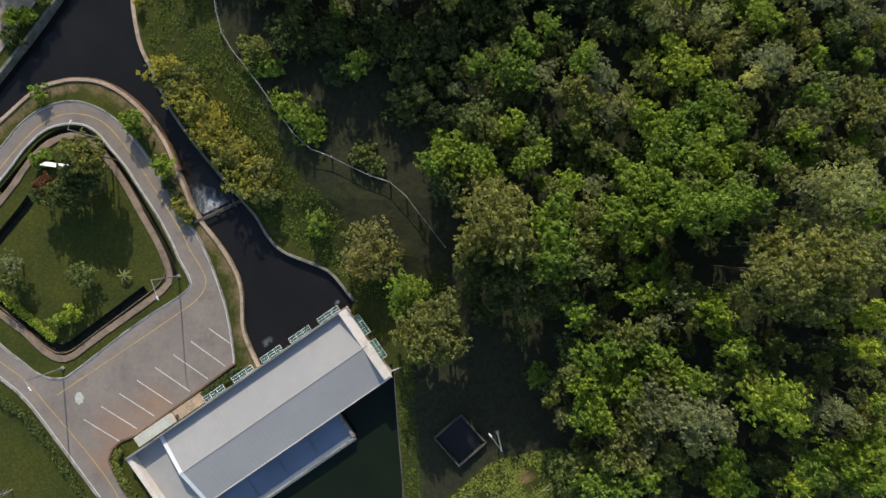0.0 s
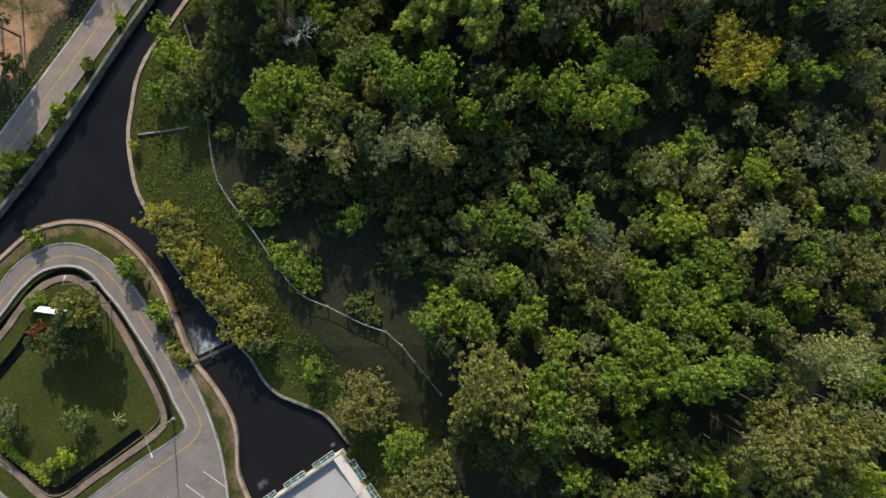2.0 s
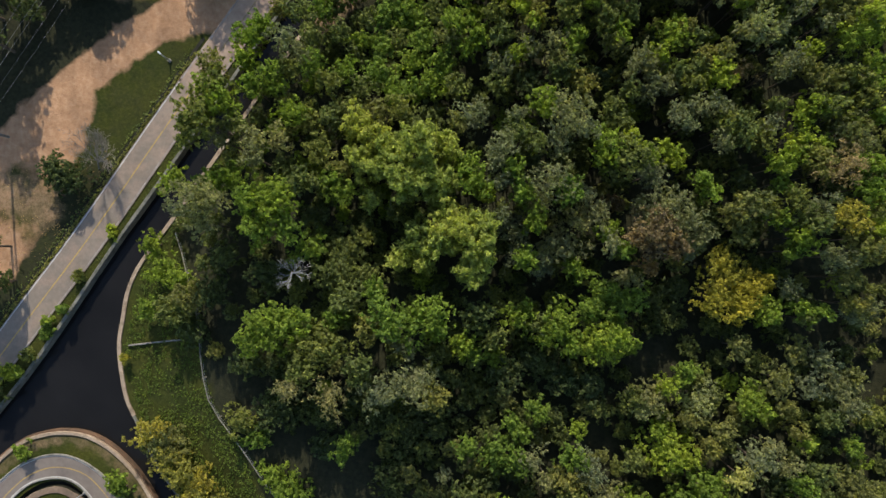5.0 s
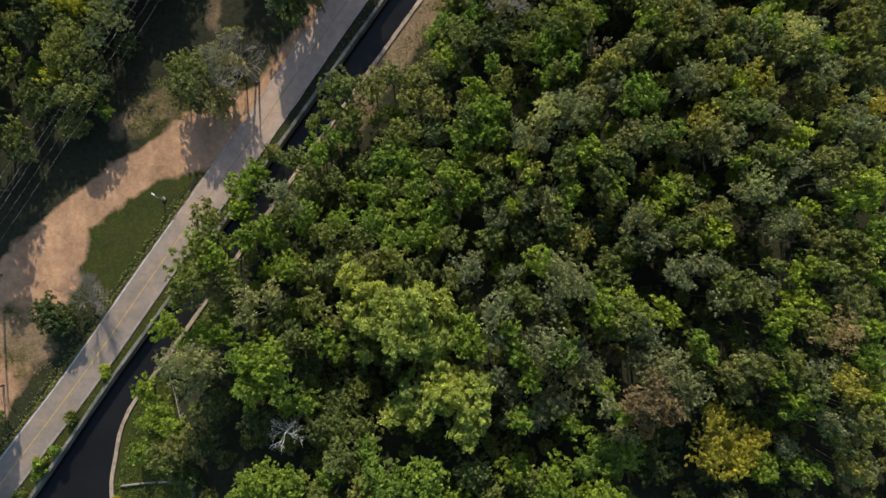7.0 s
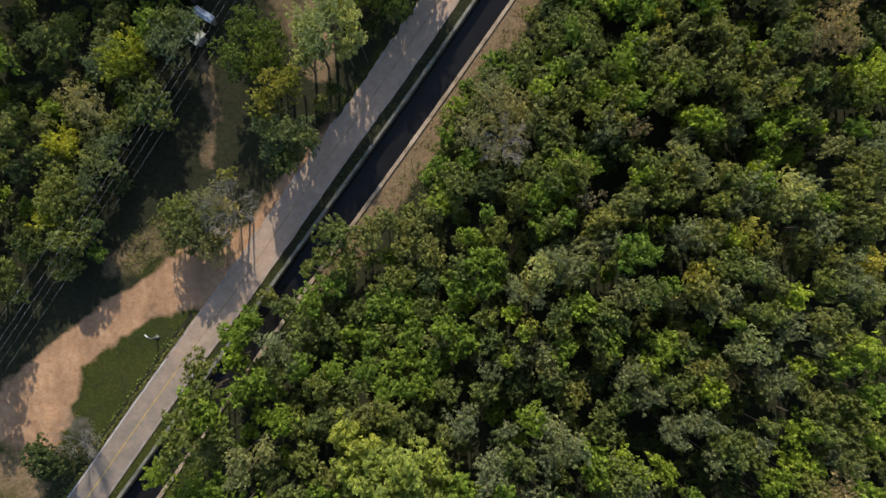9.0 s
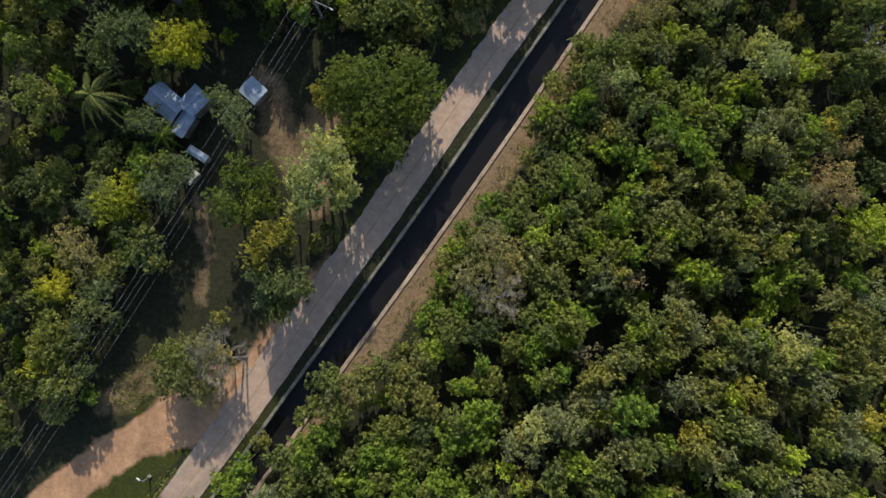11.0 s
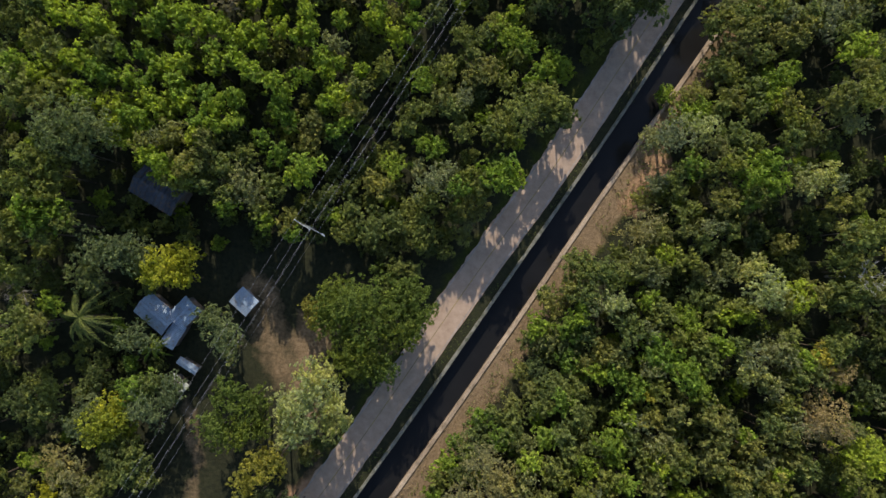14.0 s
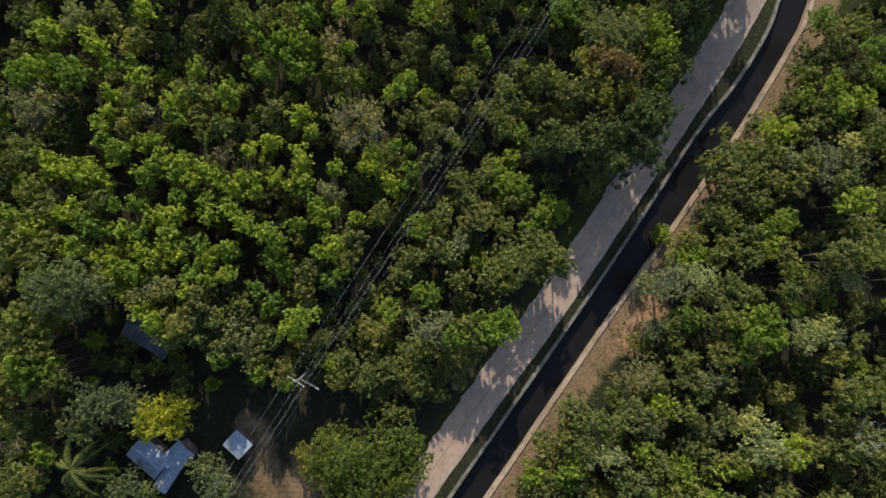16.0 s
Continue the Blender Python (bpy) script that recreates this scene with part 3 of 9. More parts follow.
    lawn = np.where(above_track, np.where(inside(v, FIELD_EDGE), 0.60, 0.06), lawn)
    # strip along the road darkened to paint the shade of the ditch
    ditch = (d_road > 2.0) & (d_road < 5.2) & (v[:, 1] > 34) & (v[:, 1] < 55.5) & (side < 0)
    lawn = np.where(ditch, 0.34, lawn)
    soil = np.where(ditch & (d_road < 4.6), 0.0, soil)
    # sun and shade put into the colour: bright grass, then dark litter for shade
    lawn = np.where(inside(v, SOUTH_LIT_GRASS), 0.85, np.where(inside(v, SOUTH_SHADE), 0.14, lawn))
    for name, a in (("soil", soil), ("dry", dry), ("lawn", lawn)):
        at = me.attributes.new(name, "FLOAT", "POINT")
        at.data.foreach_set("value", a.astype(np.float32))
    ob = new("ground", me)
    return tagged(ob, "rough grass, bare soil and leaf litter on level land and hillside, some shade put into the colour", "ground", kind="structure")


def ROAD_X(y):
    order = np.argsort(ROAD[:, 1])
    return np.interp(y, ROAD[order, 1], ROAD[order, 0])


build_ground()


def structure(name, bm, mat, label, category, parent=None):
    ob = part(name, bm, mat, parent, label)
    return tagged(ob, label, category, kind="structure")


# ---- water and its walls ----
weir_a, weir_b = Vector((-31.6, 7.0)), Vector((-26.0, 9.6))
structure("water_canal", sheet(CANAL, -0.95), WATER, "dark still water in the concrete canal", "water")
POND = np.array([(-31.4, 7.1), (-26.2, 9.5), *[tuple(q) for q in POND_E if q[1] < 9.4], *HEAD_END, *[tuple(q) for q in ISLAND[::-1] if q[1] < 7.4 and q[0] > -34]])
structure("water_pond", sheet(POND, -0.55), WATER, "dark still water of the intake pond", "water")
structure("water_tailrace", sheet(TAILRACE, -2.6), POOL, "black shaded water below the power house", "water")
structure("canal_bed", sheet(CANAL, -2.2), DAMP, "damp concrete bed of the canal", "canal bed")
structure("canal_wall_road_side", kerb(WALL_W, 0.38, -2.2, 0.32), MOSSY, "low mossy grey concrete wall along the canal", "wall")
structure("canal_wall_wood_side", kerb(BANK_E, 0.46, -2.2, 0.10), CONCRETE_TAN, "sandy concrete lip of the canal below the wood", "wall")
structure("pond_wall", kerb(POND_E, 0.32, -2.2, 0.16), MOSSY, "grey concrete wall round the pond", "wall")
structure("island_wall", kerb(ISLAND, 0.40, -2.2, 0.12), CONCRETE_TAN, "sandy concrete lip round the road loop", "wall")
structure("island_footing", kerb(shift(ISLAND, -0.28)[ISLAND[:, 1] > 13], 0.24, -2.2, -0.22, 0.02), RUSTY_SOIL, "rust-brown stained footing of the loop wall", "wall")
structure("tailrace_wall", kerb(np.array([(-8.2, -9.6), (-7.7, -17.4), (-7.2, -24), (-6.6, -38)]), 0.16, -4.0, 0.03), DAMP, "concrete edge of the tailrace", "wall")
structure("tailrace_wall_back", kerb(np.array([(-6.6, -38), (-42, -38), (-36, -27)]), 0.25, -4.0, 0.05), CONCRETE, "concrete edge of the tailrace", "wall")


def build_weir():
    w = thing("weir", "concrete overflow weir with a stepped apron across the water", "weir", *weir_a, 0, math.degrees(math.atan2(*(weir_b - weir_a).yx)))
    n = (weir_b - weir_a).length
    part("crest", boxed(-0.2, -0.2, -2.2, n + 0.2, 0.2, -0.42, bevel=0.05), DAMP, w)
    part("walkway", boxed(-0.1, -0.14, 0.10, n + 0.1, 0.16, 0.2, bevel=0.03), DAMP, w, "narrow dark concrete footbridge slab")
    for i in range(3):
        part("pier", boxed(0.6 + i * (n - 1.5) / 2, -0.4, -2.2, 0.85 + i * (n - 1.5) / 2, 0.55, 0.11, bevel=0.04), DAMP, w, "damp dark concrete pier")
    part("apron", boxed(0.0, 0.32, -2.2, n, 1.3, -1.2, bevel=0.05), DAMP, w)
    grid, count = bmesh.new(), 26
    pts = [[(n * 0.45 + (i / count - 0.5) * 5.2 - 1.6 * j / count, 0.6 + 5.4 * j / count) for i in range(count + 1)] for j in range(count + 1)]
    vs = [[grid.verts.new((x, y, -0.93)) for x, y in row] for row in pts]
    for j in range(count):
        for i in range(count):
            grid.faces.new((vs[j][i], vs[j][i + 1], vs[j + 1][i + 1], vs[j + 1][i]))
    foam = part("foam", grid, FOAM, w, "white churned foam below the crest")
    churn = foam.data.attributes.new("churn", "FLOAT", "POINT")
    churn.data.foreach_set("value", np.array([0.66 - 1.9 * (i / count - 0.5) ** 2 - 0.50 * (j / count) ** 1.3 for j in range(count + 1) for i in range(count + 1)], dtype=np.float32))


build_weir()


def swirl(x, y, rx, ry, turn):
    """A small patch of churned water."""
    bm, count = bmesh.new(), 10
    vs = [[bm.verts.new((rx * (2 * i / count - 1), ry * (2 * j / count - 1), 0)) for i in range(count + 1)] for j in range(count + 1)]
    for j in range(count):
        for i in range(count):
            bm.faces.new((vs[j][i], vs[j][i + 1], vs[j + 1][i + 1], vs[j + 1][i]))
    ob = part("foam", bm, FOAM, None, "")
    ob.location, ob.rotation_euler = (x, y, -0.53), (0, 0, radians(turn))
    at = ob.data.attributes.new("churn", "FLOAT", "POINT")
    at.data.foreach_set("value", np.array([0.52 - 0.5 * ((2 * i / count - 1) ** 2 + (2 * j / count - 1) ** 2) for j in range(count + 1) for i in range(count + 1)], dtype=np.float32))
    tagged(ob, "thin grey foam on dark water beside the power house", "foam", kind="stuff")


swirl(-23.2, -7.1, 1.6, 0.9, 35)
swirl(-14.9, -2.5, 0.8, 0.6, 35)

# ---- roads ----
fine = spline([tuple(q) for q in ROAD[::4]] + [tuple(ROAD[-1])], 0.4)


def ragged(line, seed, depth):
    """The road's edge, crumbled where it runs on without a painted line."""
    amount = smooth(68, 76, line[:, 1]) * depth
    return line + sides(line) * (amount * np.array([noise.noise((a * 0.5, b * 0.5, seed)) + 0.7 * noise.noise((a * 1.7, b * 1.7, seed)) for a, b in line]))[:, None]


road = structure("road_main", ribbon(ragged(shift(fine, -1.95), 3.0, 0.30), ragged(shift(fine, 1.95), 9.0, 0.08), 0.035), ASPHALT, "worn grey asphalt road with patches and dust", "road")
dust = road.data.attributes.new("dust", "FLOAT", "POINT")
dust.data.foreach_set("value", np.array([np.interp(q.co.y, [20, 60, 68, 74, 84, 92, 104, 112, 134, 145, 180], [0.34, 0.44, 0.66, 1.00, 1.00, 0.92, 0.84, 0.84, 0.74, 0.52, 0.46]) for q in road.data.vertices], dtype=np.float32))
south, north = fine[fine[:, 1] < 64], fine[fine[:, 1] > 63.5]
part("centre_line", ribbon(shift(south, -0.07), shift(south, 0.07), 0.041), YELLOW, road, "worn yellow centre line")
part("centre_line", ribbon(shift(north, -0.06), shift(north, 0.06), 0.041), FADED_YELLOW, road, "faded yellow centre line")
part("edge_line", ribbon(shift(north, -1.82), shift(north, -1.70), 0.041), FADED, road, "almost worn off edge line")
part("edge_line", ribbon(shift(south, -1.82), shift(south, -1.70), 0.041), WHITE, road, "worn white edge line")
part("edge_line", ribbon(shift(fine, 1.70), shift(fine, 1.82), 0.041), FADED, road, "worn white edge line")

lot_ring = [*map(tuple, LOOP_OUT), *LOT_EDGE[1:], *map(tuple, LOOP_IN[::-1][1:])]
lot = structure("road_loop", sheet(lot_ring, 0.03), LOT, "grey asphalt loop road with a marked parking lot", "road")
YEL1 = spline([(-48.0, -13.2), (-39.8, -7.8), (-33.5, -3.6), (-31.2, -1.9), (-30.2, -0.1), (-30.7, 1.7), (-32.0, 3.8), (-33.3, 6.5), (-36.9, 12.3), (-39.0, 15.4), (-40.6, 17.5), (-42.2, 19.0), (-44.2, 19.8), (-46.5, 19.9), (-48.9, 19.0), (-50.9, 17.4), (-53.0, 15.1), (-54.3, 13.6), (-66, 0)], 0.7)
YEL2 = spline([(-66, -0.5), (-54.7, -9.2), (-51.6, -11.6), (-48.9, -14.8), (-45.8, -18.5), (-42.7, -22.5), (-40.6, -26), (-38, -32)], 0.7)
for line in (YEL1, YEL2):
    part("centre_line", ribbon(shift(line, -0.06), shift(line, 0.06), 0.036), YELLOW, lot, "worn yellow centre line")
for line in (shift(LOOP_OUT, 0.14), shift(LOOP_IN, -0.14)):
    part("edge_line", ribbon(shift(line, -0.06), shift(line, 0.06), 0.036), WHITE, lot, "worn white edge line")
LOW_EDGE = spline([(-66, -2.3), (-54.7, -11.0), (-52.0, -13.3), (-49.8, -16.0), (-47.2, -19.6), (-44.9, -22.8), (-43.0, -25.4)], 0.8)
part("edge_line", ribbon(shift(LOW_EDGE, -0.06), shift(LOW_EDGE, 0.06), 0.036), WHITE, lot, "worn white edge line")
for i in range(8):
    a = Vector((-29.9, -5.4)).lerp(Vector((-44.9, -16.1)), i / 7)
    b = Vector((-25.9, -8.4)).lerp(Vector((-40.7, -18.7)), i / 7) if i else Vector((-27.4, -7.2))
    line = np.array([tuple(a), tuple(a.lerp(b, 0.5)), tuple(b)])
    part("bay_line", ribbon(shift(line, -0.06), shift(line, 0.06), 0.036), WHITE, lot, "worn white parking bay line")
structure("kerb_loop_outer", kerb(LOOP_OUT, 0.2, -0.3, 0.13, 0.03), CONCRETE, "grey concrete kerb of the loop road", "kerb")
structure("kerb_loop_inner", kerb(LOOP_IN, 0.2, -0.3, 0.13, 0.03), CONCRETE, "grey concrete kerb of the loop road", "kerb")
structure("kerb_lot", kerb(np.array(LOT_EDGE[:9]), 0.25, -0.3, 0.14, 0.03), RUSTY_SOIL, "rust-stained concrete kerb of the parking lot", "kerb")
structure("kerb_lot_low", kerb(shift(LOW_EDGE, 0.25), 0.2, -0.3, 0.13, 0.03), CONCRETE, "grey concrete kerb of the loop road", "kerb")
structure("path_garden", kerb(PATH_RING, 0.75, -0.3, 0.06, 0.03), PATH_STONE, "brown concrete path round the garden", "path")


# ---- trees ----
# leafing habits: size of a leafy tuft, size of a leaf spray, its length, how many, how steep the crown
HABITS = {
    "tufted": ((0.14, 0.31), (0.13, 0.25), 1.6, 9, 0.70),
    "fine": ((0.14, 0.27), (0.10, 0.17), 1.5, 12, 0.75),
    "feathery": ((0.18, 0.36), (0.11, 0.18), 3.2, 11, 0.85),
    "dense": ((0.14, 0.28), (0.11, 0.19), 1.5, 12, 0.78),
    "thin": ((0.14, 0.28), (0.07, 0.14), 2.0, 9, 0.75),
}
HABIT_OF = {"q": "fine", "p": "fine", "s": "fine", "t": "thin", "h": "thin", "n": "feathery", "B": "dense", "O": "dense", "v": "dense", "Y": "dense", "k": "dense", "H": "dense"}


def crown_leaves(rng, radius, habit):
    """The leaf sprays of one crown: heads on limbs, tufts over each head, sprays over each tuft. An array (n, 3, 3)."""
    tuft, leaf, long, many, flat = HABITS[habit]
    count, skirt = int(4 + 3.0 * radius), int(2 + 1.5 * radius)
    turn, lobe = rng.uniform(0, 6.28), rng.uniform(0, 6.28)
    heads, sizes = [], []
    for i in range(count + skirt):
        a = turn + i * 2.4 + rng.uniform(-0.5, 0.5)
        edge = 1.0 + 0.16 * math.sin(2 * a + lobe) + 0.12 * math.sin(3 * a + 2 * lobe)
        if i < count:
            out = radius * 0.74 * edge * math.sqrt((i + 0.3) / count) * rng.uniform(0.75, 1.2)
            high = radius * flat * (0.70 - 0.60 * (out / radius) ** 2 + rng.uniform(-0.34, 0.26))
        else:
            out = radius * edge * rng.uniform(0.45, 0.85)
            high = radius * flat * rng.uniform(-0.85, 0.0)
        heads.append((out * math.cos(a), out * math.sin(a), high))
        sizes.append(radius * rng.uniform(0.17, 0.36))
    tufts, where_tufts, ways = [], [], []
    for head, size in zip(heads, sizes):
        n = max(4, int(17 * size * size + 3))
        d = rng.normal(0, 1, (n, 3))
        d[:, 2] = np.abs(d[:, 2]) * 1.1 - 0.35
        d /= np.linalg.norm(d, axis=1)[:, None]
        where_tufts.append(np.array(head) + d * size * rng.uniform(0.55, 1.30, (n, 1)) * np.array([1, 1, 0.9]))
        ways.append(d)
        tufts.append(rng.uniform(*tuft, n))
    centres, ways, tufts = np.concatenate(where_tufts), np.concatenate(ways), np.concatenate(tufts)
    idx = np.repeat(np.arange(len(tufts)), np.maximum(4, (many * (tufts / 0.22) ** 2).astype(int)))
    m = len(idx)
    d = rng.normal(0, 1, (m, 3)) + ways[idx] * 0.9 + np.array([0, 0, 0.3])
    d /= np.linalg.norm(d, axis=1)[:, None]
    p = centres[idx] + d * (tufts[idx] * np.clip(rng.normal(0.80, 0.36, m), 0.1, 1.9))[:, None]
    nor = d + rng.normal(0, 0.5, (m, 3)) + np.array([0, 0, 0.3])
    nor /= np.linalg.norm(nor, axis=1)[:, None]
    t = np.cross(nor, rng.normal(0, 1, (m, 3))) + d * 0.4
    t /= np.linalg.norm(t, axis=1)[:, None] + 1e-9
    b = np.cross(nor, t)
    s = rng.uniform(*leaf, m)[:, None]
    sprays = np.stack([p - t * s * 0.5 * long + b * s * 0.55, p - t * s * 0.5 * long - b * s * 0.55, p + t * s * 0.6 * long - nor * s * 0.25], 1)
    n = int(10 + 17 * radius * radius * (0.4 if habit == "thin" else 1.0))
    d = rng.normal(0, 1, (n, 3))
    d /= np.linalg.norm(d, axis=1)[:, None]
    p = d * (rng.uniform(0.1, 0.72, n) * radius)[:, None] * np.array([1, 1, 0.4]) - np.array([0, 0, 0.05 * radius])
    t = rng.normal(0, 1, (n, 3)) * np.array([1, 1, 0.4])
    t /= np.linalg.norm(t, axis=1)[:, None]
    b = np.cross(t, rng.normal(0, 0.4, (n, 3)) + np.array([0, 0, 1.0]))
    b /= np.linalg.norm(b, axis=1)[:, None]
    s = rng.uniform(0.26, 0.46, n)[:, None]
    inner = np.stack([p - t * s * 0.6 + b * s * 0.5, p - t * s * 0.6 - b * s * 0.5, p + t * s], 1)
    return np.concatenate([sprays, inner])


CROWN_SIZES = (0.5, 0.75, 1.0, 1.3, 1.6, 1.9, 2.3, 2.8, 3.4, 4.2)
CROWN_LEAVES = {}
for ci, cr in enumerate(CROWN_SIZES):
    for hi, habit in enumerate(HABITS):
        for v in range(3):
            CROWN_LEAVES[ci, habit, v] = crown_leaves(np.random.default_rng(100 + ci * 31 + hi * 7 + v), cr, habit)
CROWNS = {}


def trunk_mesh(seed):
    """A tapered trunk one metre tall to the fork and limbs above it, one metre in reach."""
    rng = random.Random(seed)
    bm = bmesh.new()
    lean = Vector((rng.uniform(-0.08, 0.08), rng.uniform(-0.08, 0.08), 0))
    tube(bm, (0, 0, -0.06), Vector((0, 0, 0.4)) + lean * 0.4, 0.13, 0.10, 7)
    tube(bm, Vector((0, 0, 0.4)) + lean * 0.4, Vector((0, 0, 1)) + lean, 0.10, 0.07, 7)
    for i in range(5):
        a = i * 1.26 + rng.uniform(-0.3, 0.3)
        s = Vector((0, 0, rng.uniform(0.6, 1.0))) + lean
        m = s + Vector((0.4 * math.cos(a), 0.4 * math.sin(a), 0.10))
        tube(bm, s, m, 0.05, 0.035, 5)
        tube(bm, m, m + Vector((0.35 * math.cos(a + 0.4), 0.35 * math.sin(a + 0.4), 0.08)), 0.035, 0.015, 5)
    me = bpy.data.meshes.new("trunk")
    bm.to_mesh(me)
    bm.free()
    me.materials.append(BARK)
    return me


TRUNK_MESHES = [trunk_mesh(i) for i in range(4)]
KIND_WORDS = {
    "b": "fresh green", "B": "full deep green", "g": "mid green", "d": "dark green", "o": "olive green", "p": "dull grey-green", "q": "pale silvery green",
    "y": "bright yellow-green", "Y": "golden yellow", "u": "rusty red", "k": "khaki gold", "r": "rusty brown", "n": "feathery yellow-green",
    "s": "silvery grey-green", "t": "sparse brownish grey", "h": "thin khaki", "v": "vivid yellow-green", "O": "yellowish olive", "H": "brownish olive",
}
STANDS = {
    "homestead": "beside the huts", "bank tree": "on the grass bank", "fence bushes": "beside the wire fence", "bank shrub": "on the canal lip", "farm side": "beside the track",
    "farm bushes": "beside the track", "verge trees": "beside the road", "garden": "on the lawn", "water bank shrubs": "on the water bank", "garden trees": "on the lawn",
    "sandy yard": "on bare sand", "tall yard trees": "beside the sandy yard", "verge bushes": "on the grass verge", "weir bushes": "beside the weir", "roadside wood": "above the road",
}
tree_rng = random.Random(11)
POLES = [(-51.3, 58.3), (-12.8, 119.2), (19.3, 169.6)]
POLE_LINE = np.array(POLES, float)
PLANTED, WOOD = [], {}
WOOD_TRUNKS = bmesh.new()


def set_tree(grove, x, y, r, high, k, joined=False, tall=1.0):
    """One tree or shrub: a trunk and a crown of radius r whose leafy top lies about the height given. The lesser trees of the closed woods are gathered for the joined canopy."""
    habit = HABIT_OF.get(k, "tufted")
    ci = min(range(len(CROWN_SIZES)), key=lambda i: abs(CROWN_SIZES[i] - r))
    v = tree_rng.randrange(3)
    s, turn = r / CROWN_SIZES[ci], tree_rng.uniform(0, 360)
    ground = rise_at(x, y)
    tall *= tree_rng.uniform(0.9, 1.15) * min(max((high - ground) / (2.4 * r), 1.0), 1.7)
    long = tree_rng.uniform(0.88, 1.14)
    up = max(high - ground - 0.42 * r * tall, r * 0.25)
    PLANTED.append((x, y, r))
    if joined:
        a = radians(turn)
        q = CROWN_LEAVES[ci, habit, v] * np.array([s * long, s / long, s * tall])
        q = q @ np.array([[math.cos(a), math.sin(a), 0], [-math.sin(a), math.cos(a), 0], [0, 0, 1]])
        WOOD.setdefault((grove, k), []).append((q + np.array([x, y, ground - 0.05 + up]), tree_rng.random()))
        tube(WOOD_TRUNKS, (x, y, ground - 0.2), (x + tree_rng.uniform(-0.3, 0.3), y + tree_rng.uniform(-0.3, 0.3), ground + up), 0.09, 0.05, 5)
        return
    low = high - ground < 3.4
    base = "shrub" if low else "tree"
    size = "small" if r < 1.3 else "broad" if r > 2.6 else "middling"
    t = thing(base, f"{size} {base} with {KIND_WORDS[k]} leaves {STANDS.get(grove, 'in the wood')}", base, x, y, ground - 0.05, turn, group=f"{base}s of the {grove}")
    if (ci, habit, v) not in CROWNS:
        CROWNS[ci, habit, v] = leaf_mesh("crown", CROWN_LEAVES[ci, habit, v], LEAF["g"])
    crown = sub("crown", CROWNS[ci, habit, v], t)
    crown.material_slots[0].link = "OBJECT"
    crown.material_slots[0].material = LEAF[k]
    crown.location, crown.scale = (0, 0, up), (s * long, s / long, s * tall)
    trunk = sub("trunk", TRUNK_MESHES[tree_rng.randrange(4)], t)
    trunk.scale = (r * 0.55, r * 0.55, max(up * 0.95, 0.4))


def plant(grove, mid, rows):
    """Trees and shrubs of one height on open ground: x, y, crown radius and kind."""
    for x, y, r, k in rows:
        set_tree(grove, x, y, r * 1.1, mid + 0.2 * r + tree_rng.uniform(-0.3, 0.3), k)


def grow(grove, rows):
    """Trees of the woods: x, y, crown radius, height of the crown and kind."""
    for x, y, r, high, k in rows:
        if float(distance(np.array([[x, y]]), POLE_LINE)[0]) < 0.5 + 0.6 * r:
            high = min(high, 6.4)
        alone = grove in ("homestead", "farm side", "garden", "verge bushes", "bank tree", "fence bushes")
        set_tree(grove, x, y, r * 1.06, high, k, not (alone or k in "YrBvO" or r >= 2.25))


plant("water bank shrubs", 2.6, [
    (-34.4, 24.3, 1.9, "k"), (-32.8, 23.6, 2.0, "o"), (-31.8, 21.3, 2.2, "k"), (-30.1, 20.1, 1.9, "k"), (-29.7, 18.1, 2.2, "k"),
    (-27.8, 16.5, 2.2, "k"), (-26.5, 14.6, 2.2, "o"), (-24.9, 13.5, 2.2, "k"), (-23.8, 11.6, 2.2, "k"), (-25.6, 11.4, 1.8, "k"),
    (-22.4, 10.1, 1.6, "o"), (-31.2, 22.7, 1.9, "o"), (-28.4, 19.1, 1.9, "k"), (-33.1, 24.7, 1.6, "k"), (-30.3, 19.1, 1.5, "k"),
    (-28.9, 17.4, 1.6, "k"), (-27.1, 15.5, 1.6, "k"), (-23.5, 10.6, 1.4, "k"), (-25.2, 15.5, 1.9, "k"), (-23.0, 13.0, 1.8, "o")])
plant("bank shrub", 0.8, [
    (-37.4, 32.7, 0.6, "Y")])
plant("sandy yard", 2.6, [
    (-50.4, 41.6, 1.3, "d"), (-44.9, 54.6, 1.6, "d"), (-43.8, 54.0, 2.0, "d"), (-42.9, 52.9, 1.7, "d"),
    (-44.1, 53.2, 1.7, "d")])
plant("verge bushes", 0.9, [
    (-39.0, 47.3, 0.8, "y"), (-42.8, 42.2, 0.8, "g"), (-46.4, 37.0, 0.7, "y"), (-46.5, 35.7, 0.9, "b"), (-50.4, 31.2, 1.0, "y"), (-48.4, 33.1, 0.9, "g"),
    (-44.5, 38.3, 0.6, "b")])
plant("farm bushes", 2.8, [
    (-41.6, 75.1, 1.8, "g"), (-38.1, 76.8, 1.0, "b"), (-48.4, 74.1, 2.1, "g"), (-47.2, 72.1, 1.5, "d")])
plant("tall yard trees", 8.0, [
    (-51.8, 71.9, 2.8, "g"), (-54.2, 69.0, 2.8, "g"), (-53.0, 75.5, 2.8, "d"), (-50.1, 77.2, 2.6, "g"), (-50.6, 68.2, 2.4, "d"),
    (-53.2, 47.6, 2.4, "g"), (-51.0, 45.6, 2.0, "d"), (-53.0, 43.6, 2.2, "d"), (-51.2, 42.4, 1.7, "g")])
plant("verge trees", 9.0, [
    (28.6, 162.8, 2.6, "d"), (30.7, 167.3, 2.6, "g"), (31.6, 171.5, 2.7, "d")])
